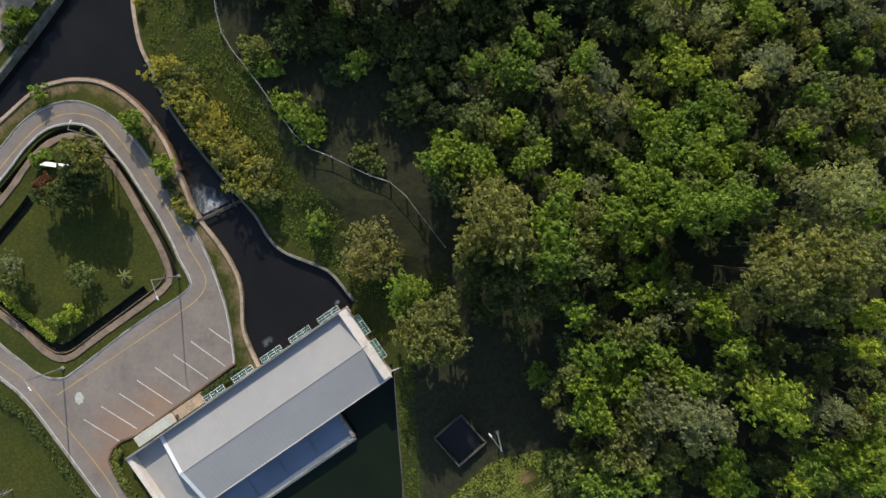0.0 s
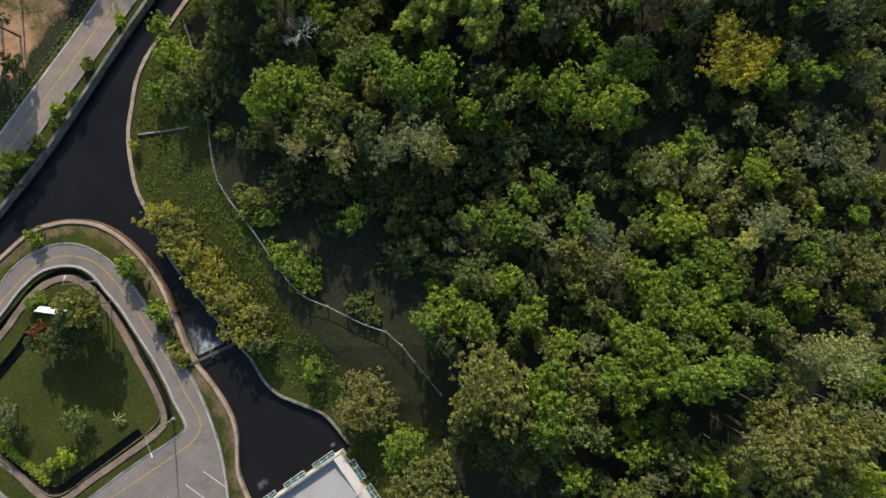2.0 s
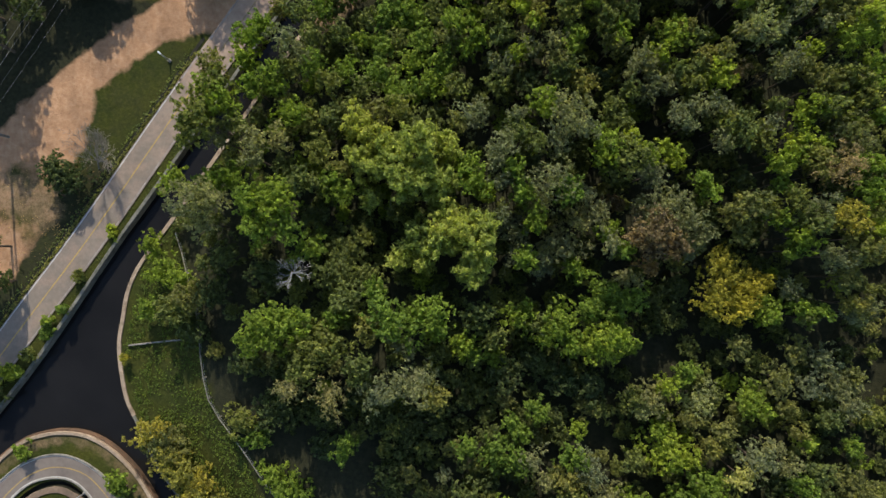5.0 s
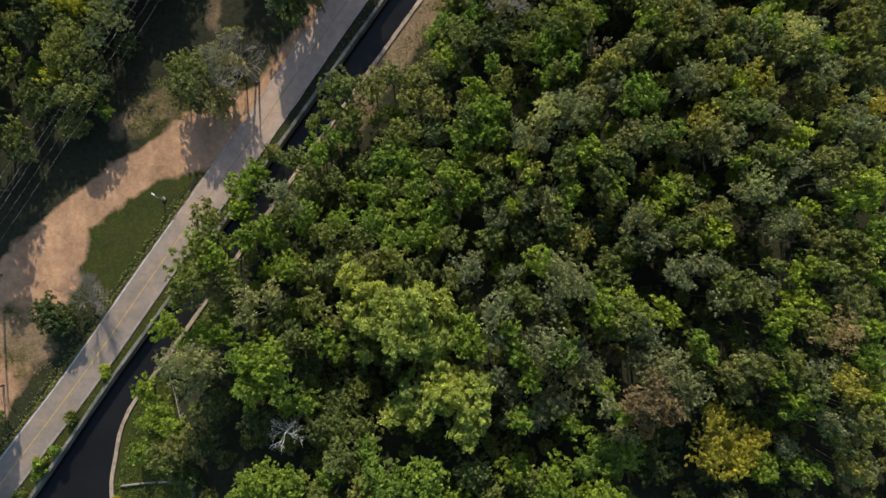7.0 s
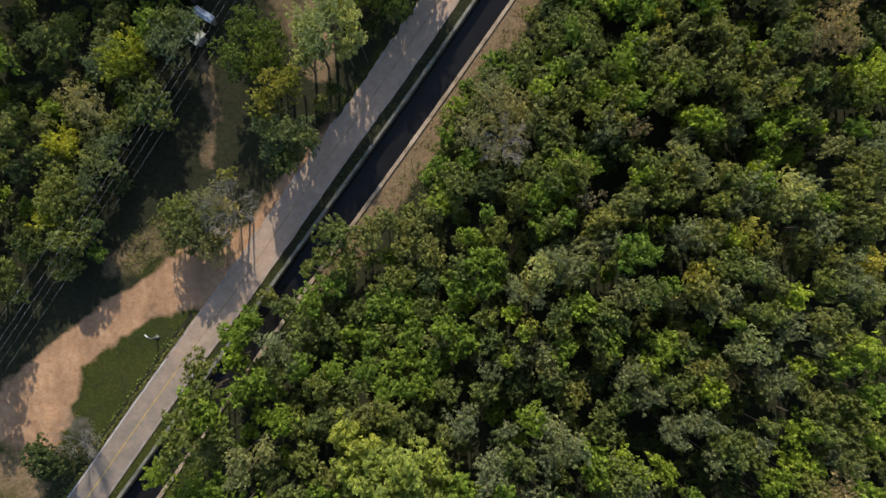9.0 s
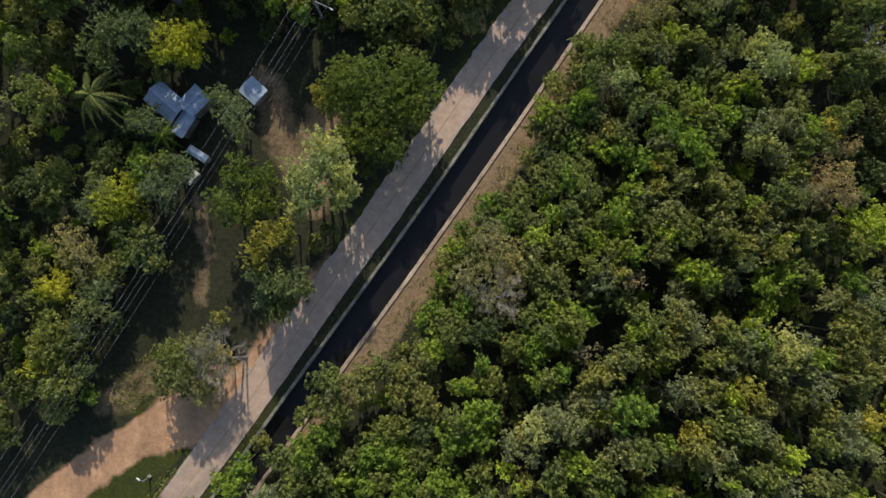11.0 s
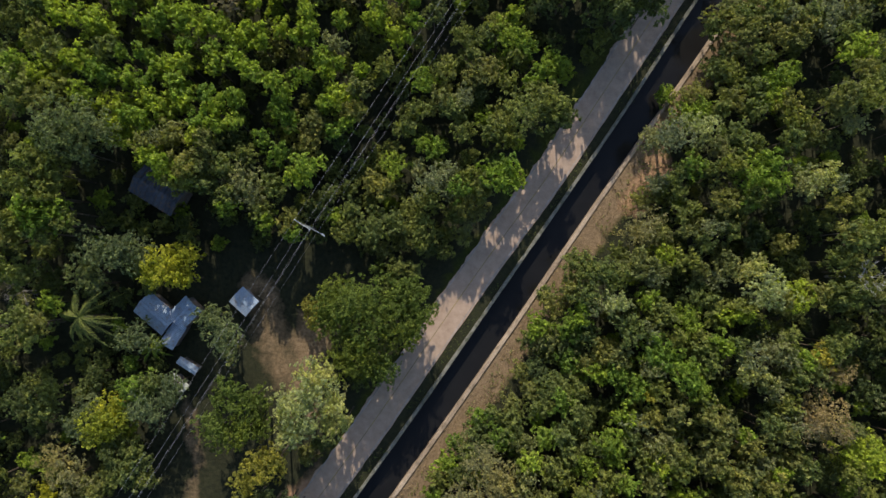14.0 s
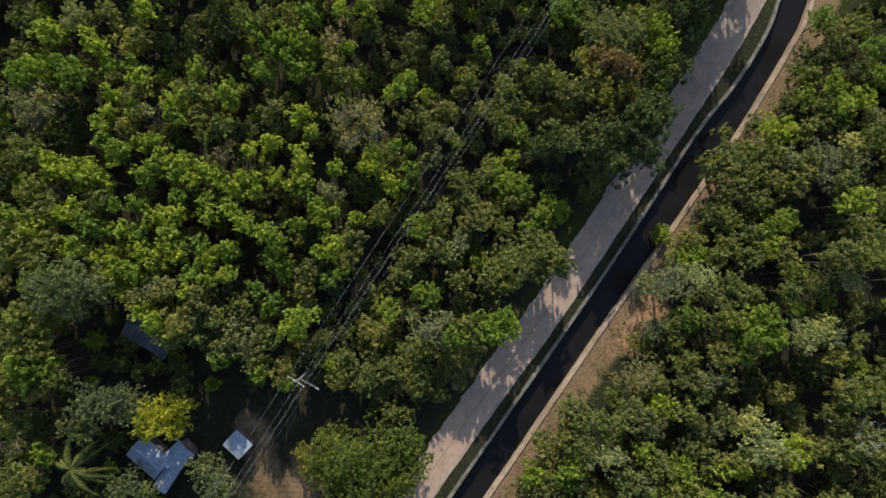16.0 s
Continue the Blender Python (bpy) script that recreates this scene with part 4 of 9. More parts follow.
plant("weir bushes", 0.6, [
    (-32.2, 8.4, 0.5, "o"), (-32.9, 9.5, 0.6, "d"), (-33.6, 10.5, 0.5, "o"), (-34.3, 11.5, 0.5, "d"), (-31.9, 7.2, 0.45, "o")])
grow("hill wood", [
    (-18.8, 28.0, 3.2, 3.5, "d"), (-14.3, 27.9, 2.8, 4.0, "d"), (-8.0, 27.1, 3.1, 4.3, "d"), (-3.6, 26.4, 3.0, 4.6, "d"), (-6.2, 19.6, 2.6, 4.1, "d"),
    (-1.1, 27.6, 2.5, 4.5, "d"), (-9.7, 29.4, 2.5, 5.1, "d"), (-4.8, 23.2, 2.5, 4.7, "d"), (-11.4, 23.9, 1.6, 7.2, "b"), (1.6, 23.9, 1.5, 6.9, "b"),
    (-0.8, 21.0, 0.9, 7.0, "p"), (1.0, 18.1, 2.3, 7.1, "g"), (-1.5, 13.9, 2.9, 7.5, "b"), (1.8, 13.4, 2.1, 8.3, "b"), (-2.4, 10.9, 2.0, 7.8, "d"),
    (-3.6, 12.9, 1.5, 8.9, "b"), (9.2, 27.9, 1.6, 7.2, "b"), (6.4, 26.5, 1.2, 7.1, "b"), (7.5, 25.3, 1.3, 6.9, "b"), (4.9, 23.3, 2.3, 6.7, "b"),
    (7.0, 22.2, 1.8, 7.0, "b"), (8.5, 22.7, 1.7, 7.2, "p"), (10.0, 20.6, 1.2, 8.3, "p"), (12.6, 23.4, 1.7, 9.1, "b")])
grow("hill wood", [
    (14.3, 22.1, 2.0, 9.5, "p"), (12.0, 20.9, 1.5, 9.3, "o"), (12.4, 18.9, 1.8, 8.9, "g"), (16.6, 19.2, 1.7, 8.8, "p"), (15.0, 18.2, 1.5, 8.8, "p"),
    (3.9, 19.5, 1.8, 4.6, "d"), (2.5, 17.1, 1.7, 7.1, "g"), (5.3, 17.1, 1.8, 7.2, "b"), (7.4, 16.4, 1.2, 7.3, "g"), (10.3, 16.5, 1.5, 5.4, "d"),
    (12.5, 16.8, 1.7, 8.4, "g"), (16.6, 17.2, 1.2, 6.0, "d"), (5.0, 14.9, 1.5, 5.1, "d"), (7.7, 13.8, 2.0, 8.2, "b"), (6.1, 12.7, 1.1, 8.3, "b"),
    (2.5, 12.7, 1.2, 8.7, "b"), (14.7, 14.3, 1.6, 8.0, "g"), (12.4, 13.1, 1.6, 5.3, "d"), (18.3, 14.3, 1.5, 6.4, "d"), (18.8, 18.4, 1.8, 8.5, "b"),
    (20.2, 16.4, 2.0, 8.4, "b"), (20.7, 14.0, 1.9, 8.9, "b"), (22.3, 17.4, 1.4, 8.2, "b"), (22.8, 23.6, 2.8, 7.4, "y")])
grow("hill wood", [
    (19.0, 22.7, 1.4, 8.3, "g"), (21.8, 26.0, 1.2, 7.4, "b"), (25.1, 22.9, 1.3, 7.6, "y"), (17.3, 11.4, 1.9, 9.2, "b"), (19.7, 11.3, 2.0, 9.8, "b"),
    (16.3, 12.8, 1.2, 8.6, "b"), (13.9, 10.5, 1.7, 8.5, "p"), (11.1, 10.9, 1.6, 9.3, "b"), (9.5, 10.0, 1.4, 10.4, "g"), (9.6, 8.0, 2.2, 11.6, "b"),
    (12.5, 7.4, 1.8, 10.9, "o"), (15.5, 7.4, 2.6, 10.4, "b"), (17.9, 9.1, 1.9, 10.0, "b"), (20.7, 9.5, 1.9, 11.6, "b"), (19.0, 6.8, 2.1, 10.4, "b"),
    (20.8, 7.0, 1.6, 11.9, "b"), (17.2, 4.5, 1.6, 9.6, "b"), (3.1, 7.1, 4.2, 14.5, "o"), (0.7, 4.6, 2.2, 13.0, "o"), (5.4, 4.6, 2.3, 13.0, "o"),
    (9.1, 5.1, 2.3, 13.0, "b"), (7.7, 6.5, 1.6, 12.0, "b"), (12.4, 4.8, 1.6, 11.5, "g"), (9.0, 2.8, 2.6, 13.5, "b")])
grow("hill wood", [
    (11.8, 2.3, 1.6, 12.4, "g"), (14.2, 1.3, 1.4, 11.0, "g"), (10.4, -0.0, 1.5, 10.0, "g"), (9.1, -1.1, 1.3, 9.0, "p"), (11.5, -2.6, 1.7, 11.5, "b"),
    (14.3, -4.0, 1.5, 8.4, "d"), (15.6, -5.2, 1.2, 8.0, "d"), (20.7, 2.0, 1.5, 7.5, "b"), (18.3, 1.3, 1.4, 7.5, "b"), (18.4, -1.2, 1.9, 8.4, "b"),
    (21.1, -0.7, 1.6, 8.2, "b"), (22.4, -1.4, 1.8, 9.7, "p"), (20.5, -3.8, 1.5, 9.2, "p"), (16.8, -4.9, 1.4, 9.7, "g"), (18.8, -5.0, 1.5, 9.5, "g"),
    (15.2, -6.5, 1.6, 10.5, "b"), (17.2, -6.0, 1.3, 9.8, "g"), (19.1, -7.3, 1.9, 9.9, "b"), (21.0, -7.3, 1.2, 10.0, "b"), (12.2, -7.0, 1.8, 11.0, "b"),
    (10.7, -6.2, 1.2, 8.7, "d"), (8.4, -9.9, 1.1, 5.0, "b"), (10.1, -11.0, 1.5, 6.0, "g"), (9.4, -12.6, 1.2, 6.0, "g")])
grow("hill wood", [
    (11.9, -9.9, 1.7, 10.8, "b"), (10.8, -8.7, 1.2, 11.0, "g"), (15.7, -10.2, 2.6, 8.4, "b"), (17.2, -10.7, 1.9, 10.0, "b"), (13.2, -12.4, 2.0, 10.2, "b"),
    (12.0, -13.7, 1.4, 10.2, "b"), (14.4, -14.3, 1.5, 10.1, "b"), (11.0, -14.8, 1.5, 6.0, "p"), (17.6, -13.9, 1.9, 10.1, "g"), (19.9, -11.2, 2.6, 11.0, "p"),
    (18.8, -13.3, 2.1, 11.0, "p"), (20.9, -13.2, 2.0, 12.0, "p"), (21.7, -9.2, 1.6, 10.0, "b"), (20.2, -9.0, 1.4, 10.0, "g"), (16.1, -15.9, 1.6, 10.1, "o"),
    (19.0, -16.5, 1.6, 10.1, "p"), (17.6, -18.1, 1.9, 10.1, "o"), (21.1, -18.1, 1.6, 10.1, "o"), (12.0, -19.9, 2.3, 7.0, "g"), (15.0, -18.3, 1.6, 10.1, "g"),
    (13.5, -21.0, 2.0, 10.1, "b"), (19.0, -20.1, 1.6, 10.1, "b"), (16.5, -21.2, 1.6, 10.1, "b"), (11.7, -22.6, 1.5, 6.0, "g")])
grow("hill wood", [
    (21.1, -22.1, 1.2, 7.6, "d"), (28.7, 25.8, 1.7, 7.7, "o"), (27.4, 24.0, 1.5, 7.9, "o"), (31.8, 23.0, 2.4, 10.0, "p"), (30.0, 21.6, 1.6, 10.0, "q"),
    (33.7, 24.2, 1.5, 8.7, "p"), (35.5, 22.0, 1.4, 8.6, "p"), (37.4, 24.4, 0.7, 8.1, "y"), (36.2, 25.7, 1.2, 8.1, "o"), (42.3, 24.1, 1.2, 7.7, "b"),
    (41.9, 20.6, 1.9, 7.5, "o"), (43.6, 18.6, 2.4, 7.8, "o"), (42.3, 17.9, 1.6, 7.6, "o"), (38.8, 21.0, 1.9, 7.7, "g"), (36.9, 19.9, 1.7, 8.0, "b"),
    (39.2, 18.8, 1.4, 7.6, "g"), (37.6, 17.6, 2.0, 7.8, "o"), (34.7, 17.1, 1.7, 8.2, "o"), (35.4, 15.7, 1.5, 9.1, "b"), (33.6, 15.9, 1.5, 6.0, "d"),
    (35.0, 19.6, 1.5, 6.3, "d"), (40.6, 26.1, 1.7, 5.4, "d"), (27.0, 19.4, 2.8, 7.8, "b"), (24.1, 18.1, 1.7, 8.0, "b")])
grow("hill wood", [
    (29.6, 18.0, 1.4, 8.4, "g"), (23.4, 15.9, 1.9, 8.3, "b"), (26.7, 15.9, 2.0, 8.2, "b"), (28.6, 16.5, 1.6, 8.3, "b"), (25.0, 13.8, 2.1, 9.6, "b"),
    (23.1, 13.1, 1.9, 9.3, "b"), (27.0, 12.1, 1.7, 9.0, "b"), (29.0, 14.0, 1.4, 8.4, "b"), (30.1, 13.7, 1.4, 9.0, "g"), (32.8, 12.9, 1.8, 8.6, "b"),
    (33.5, 11.2, 1.5, 10.0, "o"), (23.5, 10.8, 1.9, 10.0, "g"), (28.9, 10.7, 1.5, 10.0, "g"), (24.6, 8.2, 2.8, 14.5, "b"), (21.9, 7.7, 2.2, 14.0, "b"),
    (28.2, 8.6, 1.9, 13.0, "b"), (29.9, 7.5, 1.4, 12.0, "g"), (36.6, 9.7, 3.0, 14.8, "q"), (34.4, 10.3, 1.7, 14.0, "p"), (38.8, 8.7, 1.9, 14.0, "p"),
    (39.4, 10.8, 1.4, 14.0, "p"), (34.3, 8.2, 1.1, 12.0, "p"), (41.6, 7.6, 1.6, 12.0, "b"), (40.5, 13.0, 1.5, 10.0, "o")])
grow("hill wood", [
    (33.3, 6.3, 1.4, 12.0, "g"), (31.0, 4.4, 1.8, 13.0, "o"), (29.8, 3.9, 1.6, 12.0, "g"), (39.3, 4.3, 1.8, 14.0, "p"), (30.5, 1.3, 3.4, 18.5, "o"),
    (34.6, 1.8, 3.0, 18.5, "o"), (33.9, -1.3, 2.3, 17.0, "o"), (28.2, 1.7, 2.0, 17.0, "o"), (38.8, 2.3, 2.0, 16.0, "o"), (32.6, 3.9, 2.2, 17.0, "o"),
    (35.5, 4.7, 1.6, 16.0, "o"), (23.8, -0.4, 1.5, 9.0, "g"), (24.4, -3.4, 1.7, 9.0, "g"), (25.4, -2.2, 2.3, 11.0, "b"), (27.9, -0.8, 1.5, 10.0, "g"),
    (29.1, -3.2, 1.7, 11.0, "p"), (26.6, -4.4, 1.6, 10.0, "b"), (27.5, -6.3, 2.0, 12.2, "y"), (23.4, -10.0, 2.2, 10.7, "b"), (26.6, -10.2, 1.7, 10.0, "g"),
    (28.7, -10.1, 1.4, 11.0, "g"), (29.7, -10.7, 3.0, 16.5, "y"), (29.1, -9.5, 1.1, 13.0, "g"), (22.9, -13.1, 2.9, 13.8, "p")])
grow("hill wood", [
    (25.0, -12.8, 1.8, 13.0, "p"), (21.5, -13.0, 1.8, 13.0, "p"), (23.6, -16.1, 1.8, 12.0, "p"), (26.2, -14.4, 1.4, 12.0, "p"), (37.2, -12.7, 2.0, 13.0, "p"),
    (40.1, -14.2, 1.4, 11.0, "o"), (41.6, -13.5, 1.6, 11.0, "o"), (41.7, -12.0, 1.1, 12.0, "y"), (40.1, -6.3, 1.7, 13.0, "y"), (41.0, -2.9, 1.9, 13.0, "y"),
    (40.5, -7.3, 1.7, 7.0, "d"), (34.3, -6.8, 1.2, 6.0, "d"), (41.8, -17.2, 2.8, 10.0, "b"), (39.4, -17.9, 1.9, 10.0, "b"), (36.1, -19.1, 2.1, 10.0, "b"),
    (38.4, -20.6, 1.7, 9.0, "g"), (41.8, -20.9, 2.2, 10.0, "b"), (34.8, -21.3, 1.6, 10.0, "y"), (27.8, -18.4, 1.9, 10.0, "b"), (28.9, -21.1, 1.8, 9.0, "b"),
    (26.6, -21.2, 1.4, 9.0, "y"), (25.4, -19.9, 1.5, 7.0, "d"), (33.1, -19.8, 1.2, 6.0, "d"), (33.9, -22.2, 1.2, 6.0, "d")])
grow("hill wood", [
    (-6.2, -1.2, 2.0, 3.2, "b"), (-3.4, -4.3, 3.1, 9.2, "o"), (-4.9, -6.8, 2.0, 8.0, "g"), (-1.3, -5.8, 2.0, 8.5, "o"), (-1.9, -2.3, 1.8, 8.0, "o"),
    (1.8, 1.5, 2.1, 7.0, "d"), (3.9, -1.5, 1.8, 7.0, "d"), (0.6, -1.1, 1.7, 5.0, "d"), (-14.9, 32.8, 1.9, 11.3, "g"), (-16.4, 30.9, 1.8, 11.3, "h"),
    (-12.2, 30.6, 2.1, 11.8, "h"), (-9.5, 32.9, 1.9, 11.8, "g"), (-7.1, 30.5, 2.4, 12.3, "p"), (-3.8, 31.7, 2.7, 12.8, "p"), (-1.6, 30.0, 1.7, 11.8, "o"),
    (20.9, 29.4, 2.1, 8.1, "p"), (20.5, 28.1, 1.5, 7.8, "q"), (22.7, 30.5, 1.4, 8.1, "y"), (24.8, 32.0, 1.5, 8.0, "b"), (26.3, 28.7, 2.2, 7.2, "q"),
    (25.3, 26.8, 1.4, 7.2, "o"), (19.1, 29.4, 1.4, 8.2, "g"), (41.1, 30.5, 2.6, 7.9, "p"), (38.2, 30.3, 1.9, 7.8, "p")])
grow("hill wood", [
    (42.3, 31.6, 1.2, 7.9, "o"), (42.3, 28.0, 1.5, 7.9, "p"), (34.7, 31.1, 2.1, 7.7, "o"), (31.8, 29.0, 2.0, 7.4, "y"), (33.1, 27.4, 1.2, 7.5, "y"),
    (35.4, 28.0, 1.2, 7.8, "o"), (39.9, 26.9, 1.5, 7.9, "g"), (44.4, 27.1, 1.2, 7.8, "g"), (2.7, 30.1, 2.6, 4.5, "d"), (5.7, 31.3, 2.4, 6.0, "d"),
    (11.8, 31.2, 2.4, 6.0, "d"), (14.8, 30.0, 2.4, 6.0, "d"), (-22.7, 32.7, 1.9, 5.0, "d"), (1.6, 4.0, 2.1, 10.5, "d"), (4.1, 3.3, 2.1, 10.5, "d"),
    (6.0, 1.5, 2.1, 10.0, "d"), (0.6, 2.1, 1.8, 9.5, "d"), (3.5, 0.8, 2.0, 9.5, "d"), (7.0, -2.0, 2.0, 9.0, "d"), (6.4, -5.7, 1.3, 3.0, "d"),
    (2.6, -3.9, 1.3, 2.6, "d"), (1.3, -0.6, 1.5, 3.0, "d"), (-6.1, -0.5, 2.2, 8.0, "b"), (-7.1, -2.4, 1.3, 7.0, "b")])
grow("hill wood", [
    (-3.7, -5.5, 3.1, 9.0, "o"), (-1.9, -3.1, 2.0, 8.6, "o"), (-5.8, -5.6, 2.0, 8.0, "o"), (-1.6, -7.2, 1.6, 7.5, "o"), (8.2, -10.4, 1.3, 4.0, "b")])
grow("fence bushes", [
    (-13.7, 23.5, 1.9, 3.8, "d"), (-23.1, 26.0, 2.2, 3.0, "g"), (-21.4, 24.3, 1.7, 3.0, "b"), (-19.7, 20.1, 1.9, 3.0, "b"), (-17.7, 18.4, 2.3, 3.0, "b"),
    (-16.7, 16.8, 1.5, 2.8, "b"), (-11.2, 14.7, 1.6, 4.2, "g"), (-9.9, 13.3, 1.3, 4.0, "g")])
grow("middle wood", [
    (-18.6, 37.0, 3.0, 10.8, "b"), (-15.7, 37.5, 2.3, 10.8, "b"), (-20.6, 35.8, 1.9, 9.8, "b"), (-13.9, 35.7, 2.7, 11.3, "g"), (-11.7, 35.1, 1.8, 11.3, "g"),
    (-6.0, 37.8, 2.8, 12.8, "b"), (-8.3, 37.3, 1.6, 11.8, "o"), (-2.1, 38.3, 2.6, 12.8, "b"), (-10.7, 39.8, 2.1, 10.8, "g"), (-7.8, 40.9, 1.4, 10.8, "b"),
    (-5.0, 35.2, 1.6, 10.8, "p"), (-11.8, 38.1, 1.4, 10.8, "b"), (-1.6, 34.6, 1.4, 9.8, "d"), (2.5, 38.1, 1.9, 9.8, "g"), (4.4, 35.9, 1.6, 8.9, "g"),
    (1.3, 35.2, 1.6, 9.2, "b"), (2.6, 34.1, 1.3, 7.9, "b"), (7.3, 38.0, 1.9, 8.5, "b"), (9.0, 37.1, 1.4, 8.6, "g"), (11.2, 37.5, 2.4, 9.5, "b"),
    (9.9, 35.8, 1.4, 8.5, "b"), (16.1, 40.5, 2.0, 8.7, "b"), (18.5, 39.6, 2.2, 8.7, "b"), (14.9, 38.7, 2.0, 8.7, "b")])
grow("middle wood", [
    (15.4, 35.1, 2.7, 9.0, "y"), (17.1, 36.1, 1.6, 11.5, "b"), (12.5, 35.1, 1.4, 8.9, "b"), (18.3, 41.9, 1.6, 9.0, "p"), (28.3, 43.1, 2.5, 8.8, "Y"),
    (27.8, 39.8, 2.5, 8.7, "Y"), (30.8, 40.8, 2.5, 8.6, "Y"), (30.3, 38.7, 1.9, 8.5, "Y"), (33.1, 38.6, 2.1, 8.5, "b"), (33.0, 41.5, 1.4, 8.5, "Y"),
    (30.4, 34.5, 1.5, 7.9, "o"), (35.2, 40.7, 1.5, 9.6, "p"), (36.1, 38.8, 1.5, 9.6, "b"), (37.9, 38.5, 1.2, 10.0, "b"), (36.8, 37.6, 1.0, 9.4, "g"),
    (36.4, 34.3, 1.7, 7.8, "o"), (40.4, 39.4, 1.4, 11.7, "o"), (41.5, 38.1, 1.4, 10.3, "p"), (42.0, 39.2, 1.1, 11.8, "p"), (39.1, 33.3, 1.9, 8.3, "p"),
    (23.1, 37.4, 2.5, 5.0, "d"), (24.3, 40.5, 2.2, 5.0, "d"), (8.7, 33.1, 2.1, 6.0, "d"), (-19.9, 42.7, 2.2, 6.0, "d")])
grow("middle wood", [
    (-25.7, 40.6, 2.1, 6.0, "d"), (-24.8, 44.2, 2.4, 6.0, "d"), (-28.6, 35.9, 1.9, 4.0, "d"), (-26.2, 33.9, 1.1, 3.5, "o"), (-28.4, 39.9, 2.3, 6.0, "o"),
    (-30.6, 38.3, 2.1, 5.0, "g"), (-30.5, 52.7, 1.8, 5.0, "b"), (-25.4, 58.4, 2.9, 13.0, "g"), (-23.6, 60.0, 1.9, 11.0, "b"), (-23.8, 56.6, 1.4, 10.0, "p"),
    (-22.1, 58.2, 1.6, 10.0, "g"), (-23.4, 52.5, 2.0, 10.0, "b"), (-25.9, 51.8, 1.5, 9.0, "b"), (-25.2, 50.4, 2.0, 14.5, "p"), (-23.6, 50.2, 1.7, 14.0, "p"),
    (-27.2, 49.2, 1.4, 12.0, "p"), (-25.2, 47.7, 1.8, 12.0, "p"), (-19.9, 56.2, 1.6, 12.1, "p"), (-19.8, 54.4, 1.4, 12.3, "p"), (-17.6, 56.5, 1.6, 10.2, "p"),
    (-16.6, 59.4, 2.0, 8.8, "b"), (-14.6, 58.8, 1.7, 7.9, "g"), (-12.3, 59.3, 2.0, 7.9, "g"), (-18.2, 50.1, 3.0, 12.2, "b")])
grow("middle wood", [
    (-19.5, 47.1, 2.1, 11.5, "b"), (-16.6, 47.2, 1.8, 11.5, "b"), (-20.6, 50.0, 1.7, 11.5, "b"), (-13.8, 55.4, 2.0, 8.7, "g"), (-15.8, 52.0, 1.6, 10.3, "g"),
    (-11.4, 51.2, 2.0, 8.9, "b"), (-14.2, 51.9, 1.4, 9.9, "g"), (-12.6, 52.5, 1.3, 9.1, "b"), (-17.4, 53.5, 1.6, 8.4, "d"), (-14.9, 45.3, 1.9, 8.5, "b"),
    (-12.6, 45.9, 1.7, 5.2, "d"), (-14.5, 48.7, 1.8, 7.0, "d"), (-31.8, 42.8, 1.9, 4.0, "b"), (-29.7, 41.6, 1.7, 5.0, "b"), (-31.5, 38.9, 1.6, 3.5, "g"),
    (-13.4, 42.3, 1.7, 8.0, "g"), (-11.5, 42.3, 2.0, 7.8, "g"), (-11.1, 44.7, 2.6, 7.0, "g"), (-8.8, 42.1, 2.0, 7.0, "g"), (-9.7, 46.3, 1.8, 7.0, "g"),
    (-9.8, 58.3, 2.0, 8.6, "n"), (-7.9, 56.5, 2.0, 9.0, "n"), (-9.2, 54.1, 2.0, 9.0, "n"), (-6.1, 55.4, 2.0, 10.0, "n")])
grow("middle wood", [
    (-11.5, 53.5, 1.5, 8.8, "o"), (-3.2, 55.7, 2.3, 12.9, "n"), (-4.0, 58.3, 1.7, 7.6, "g"), (-0.4, 55.4, 1.8, 11.0, "n"), (-4.9, 52.2, 2.1, 12.0, "n"),
    (-7.2, 53.6, 1.6, 10.0, "n"), (-2.9, 52.2, 2.1, 12.0, "n"), (-0.4, 52.0, 1.8, 11.0, "n"), (-1.5, 50.6, 1.5, 10.0, "n"), (2.3, 52.1, 2.3, 11.8, "b"),
    (1.8, 53.8, 1.4, 11.0, "b"), (0.1, 47.3, 2.6, 12.0, "n"), (3.0, 46.6, 2.3, 12.0, "n"), (-1.0, 45.5, 1.9, 12.0, "n"), (2.3, 43.7, 2.4, 11.5, "n"),
    (-3.3, 46.2, 2.0, 10.0, "n"), (-5.1, 44.3, 1.6, 9.0, "n"), (-2.8, 43.9, 1.5, 9.0, "n"), (3.5, 47.5, 1.4, 11.0, "n"), (-5.7, 48.9, 1.5, 8.2, "d"),
    (-9.9, 59.5, 1.5, 7.8, "o"), (-7.6, 59.9, 1.7, 7.5, "o"), (-5.2, 59.9, 1.6, 8.1, "g"), (-8.4, 50.5, 1.4, 8.0, "n")])
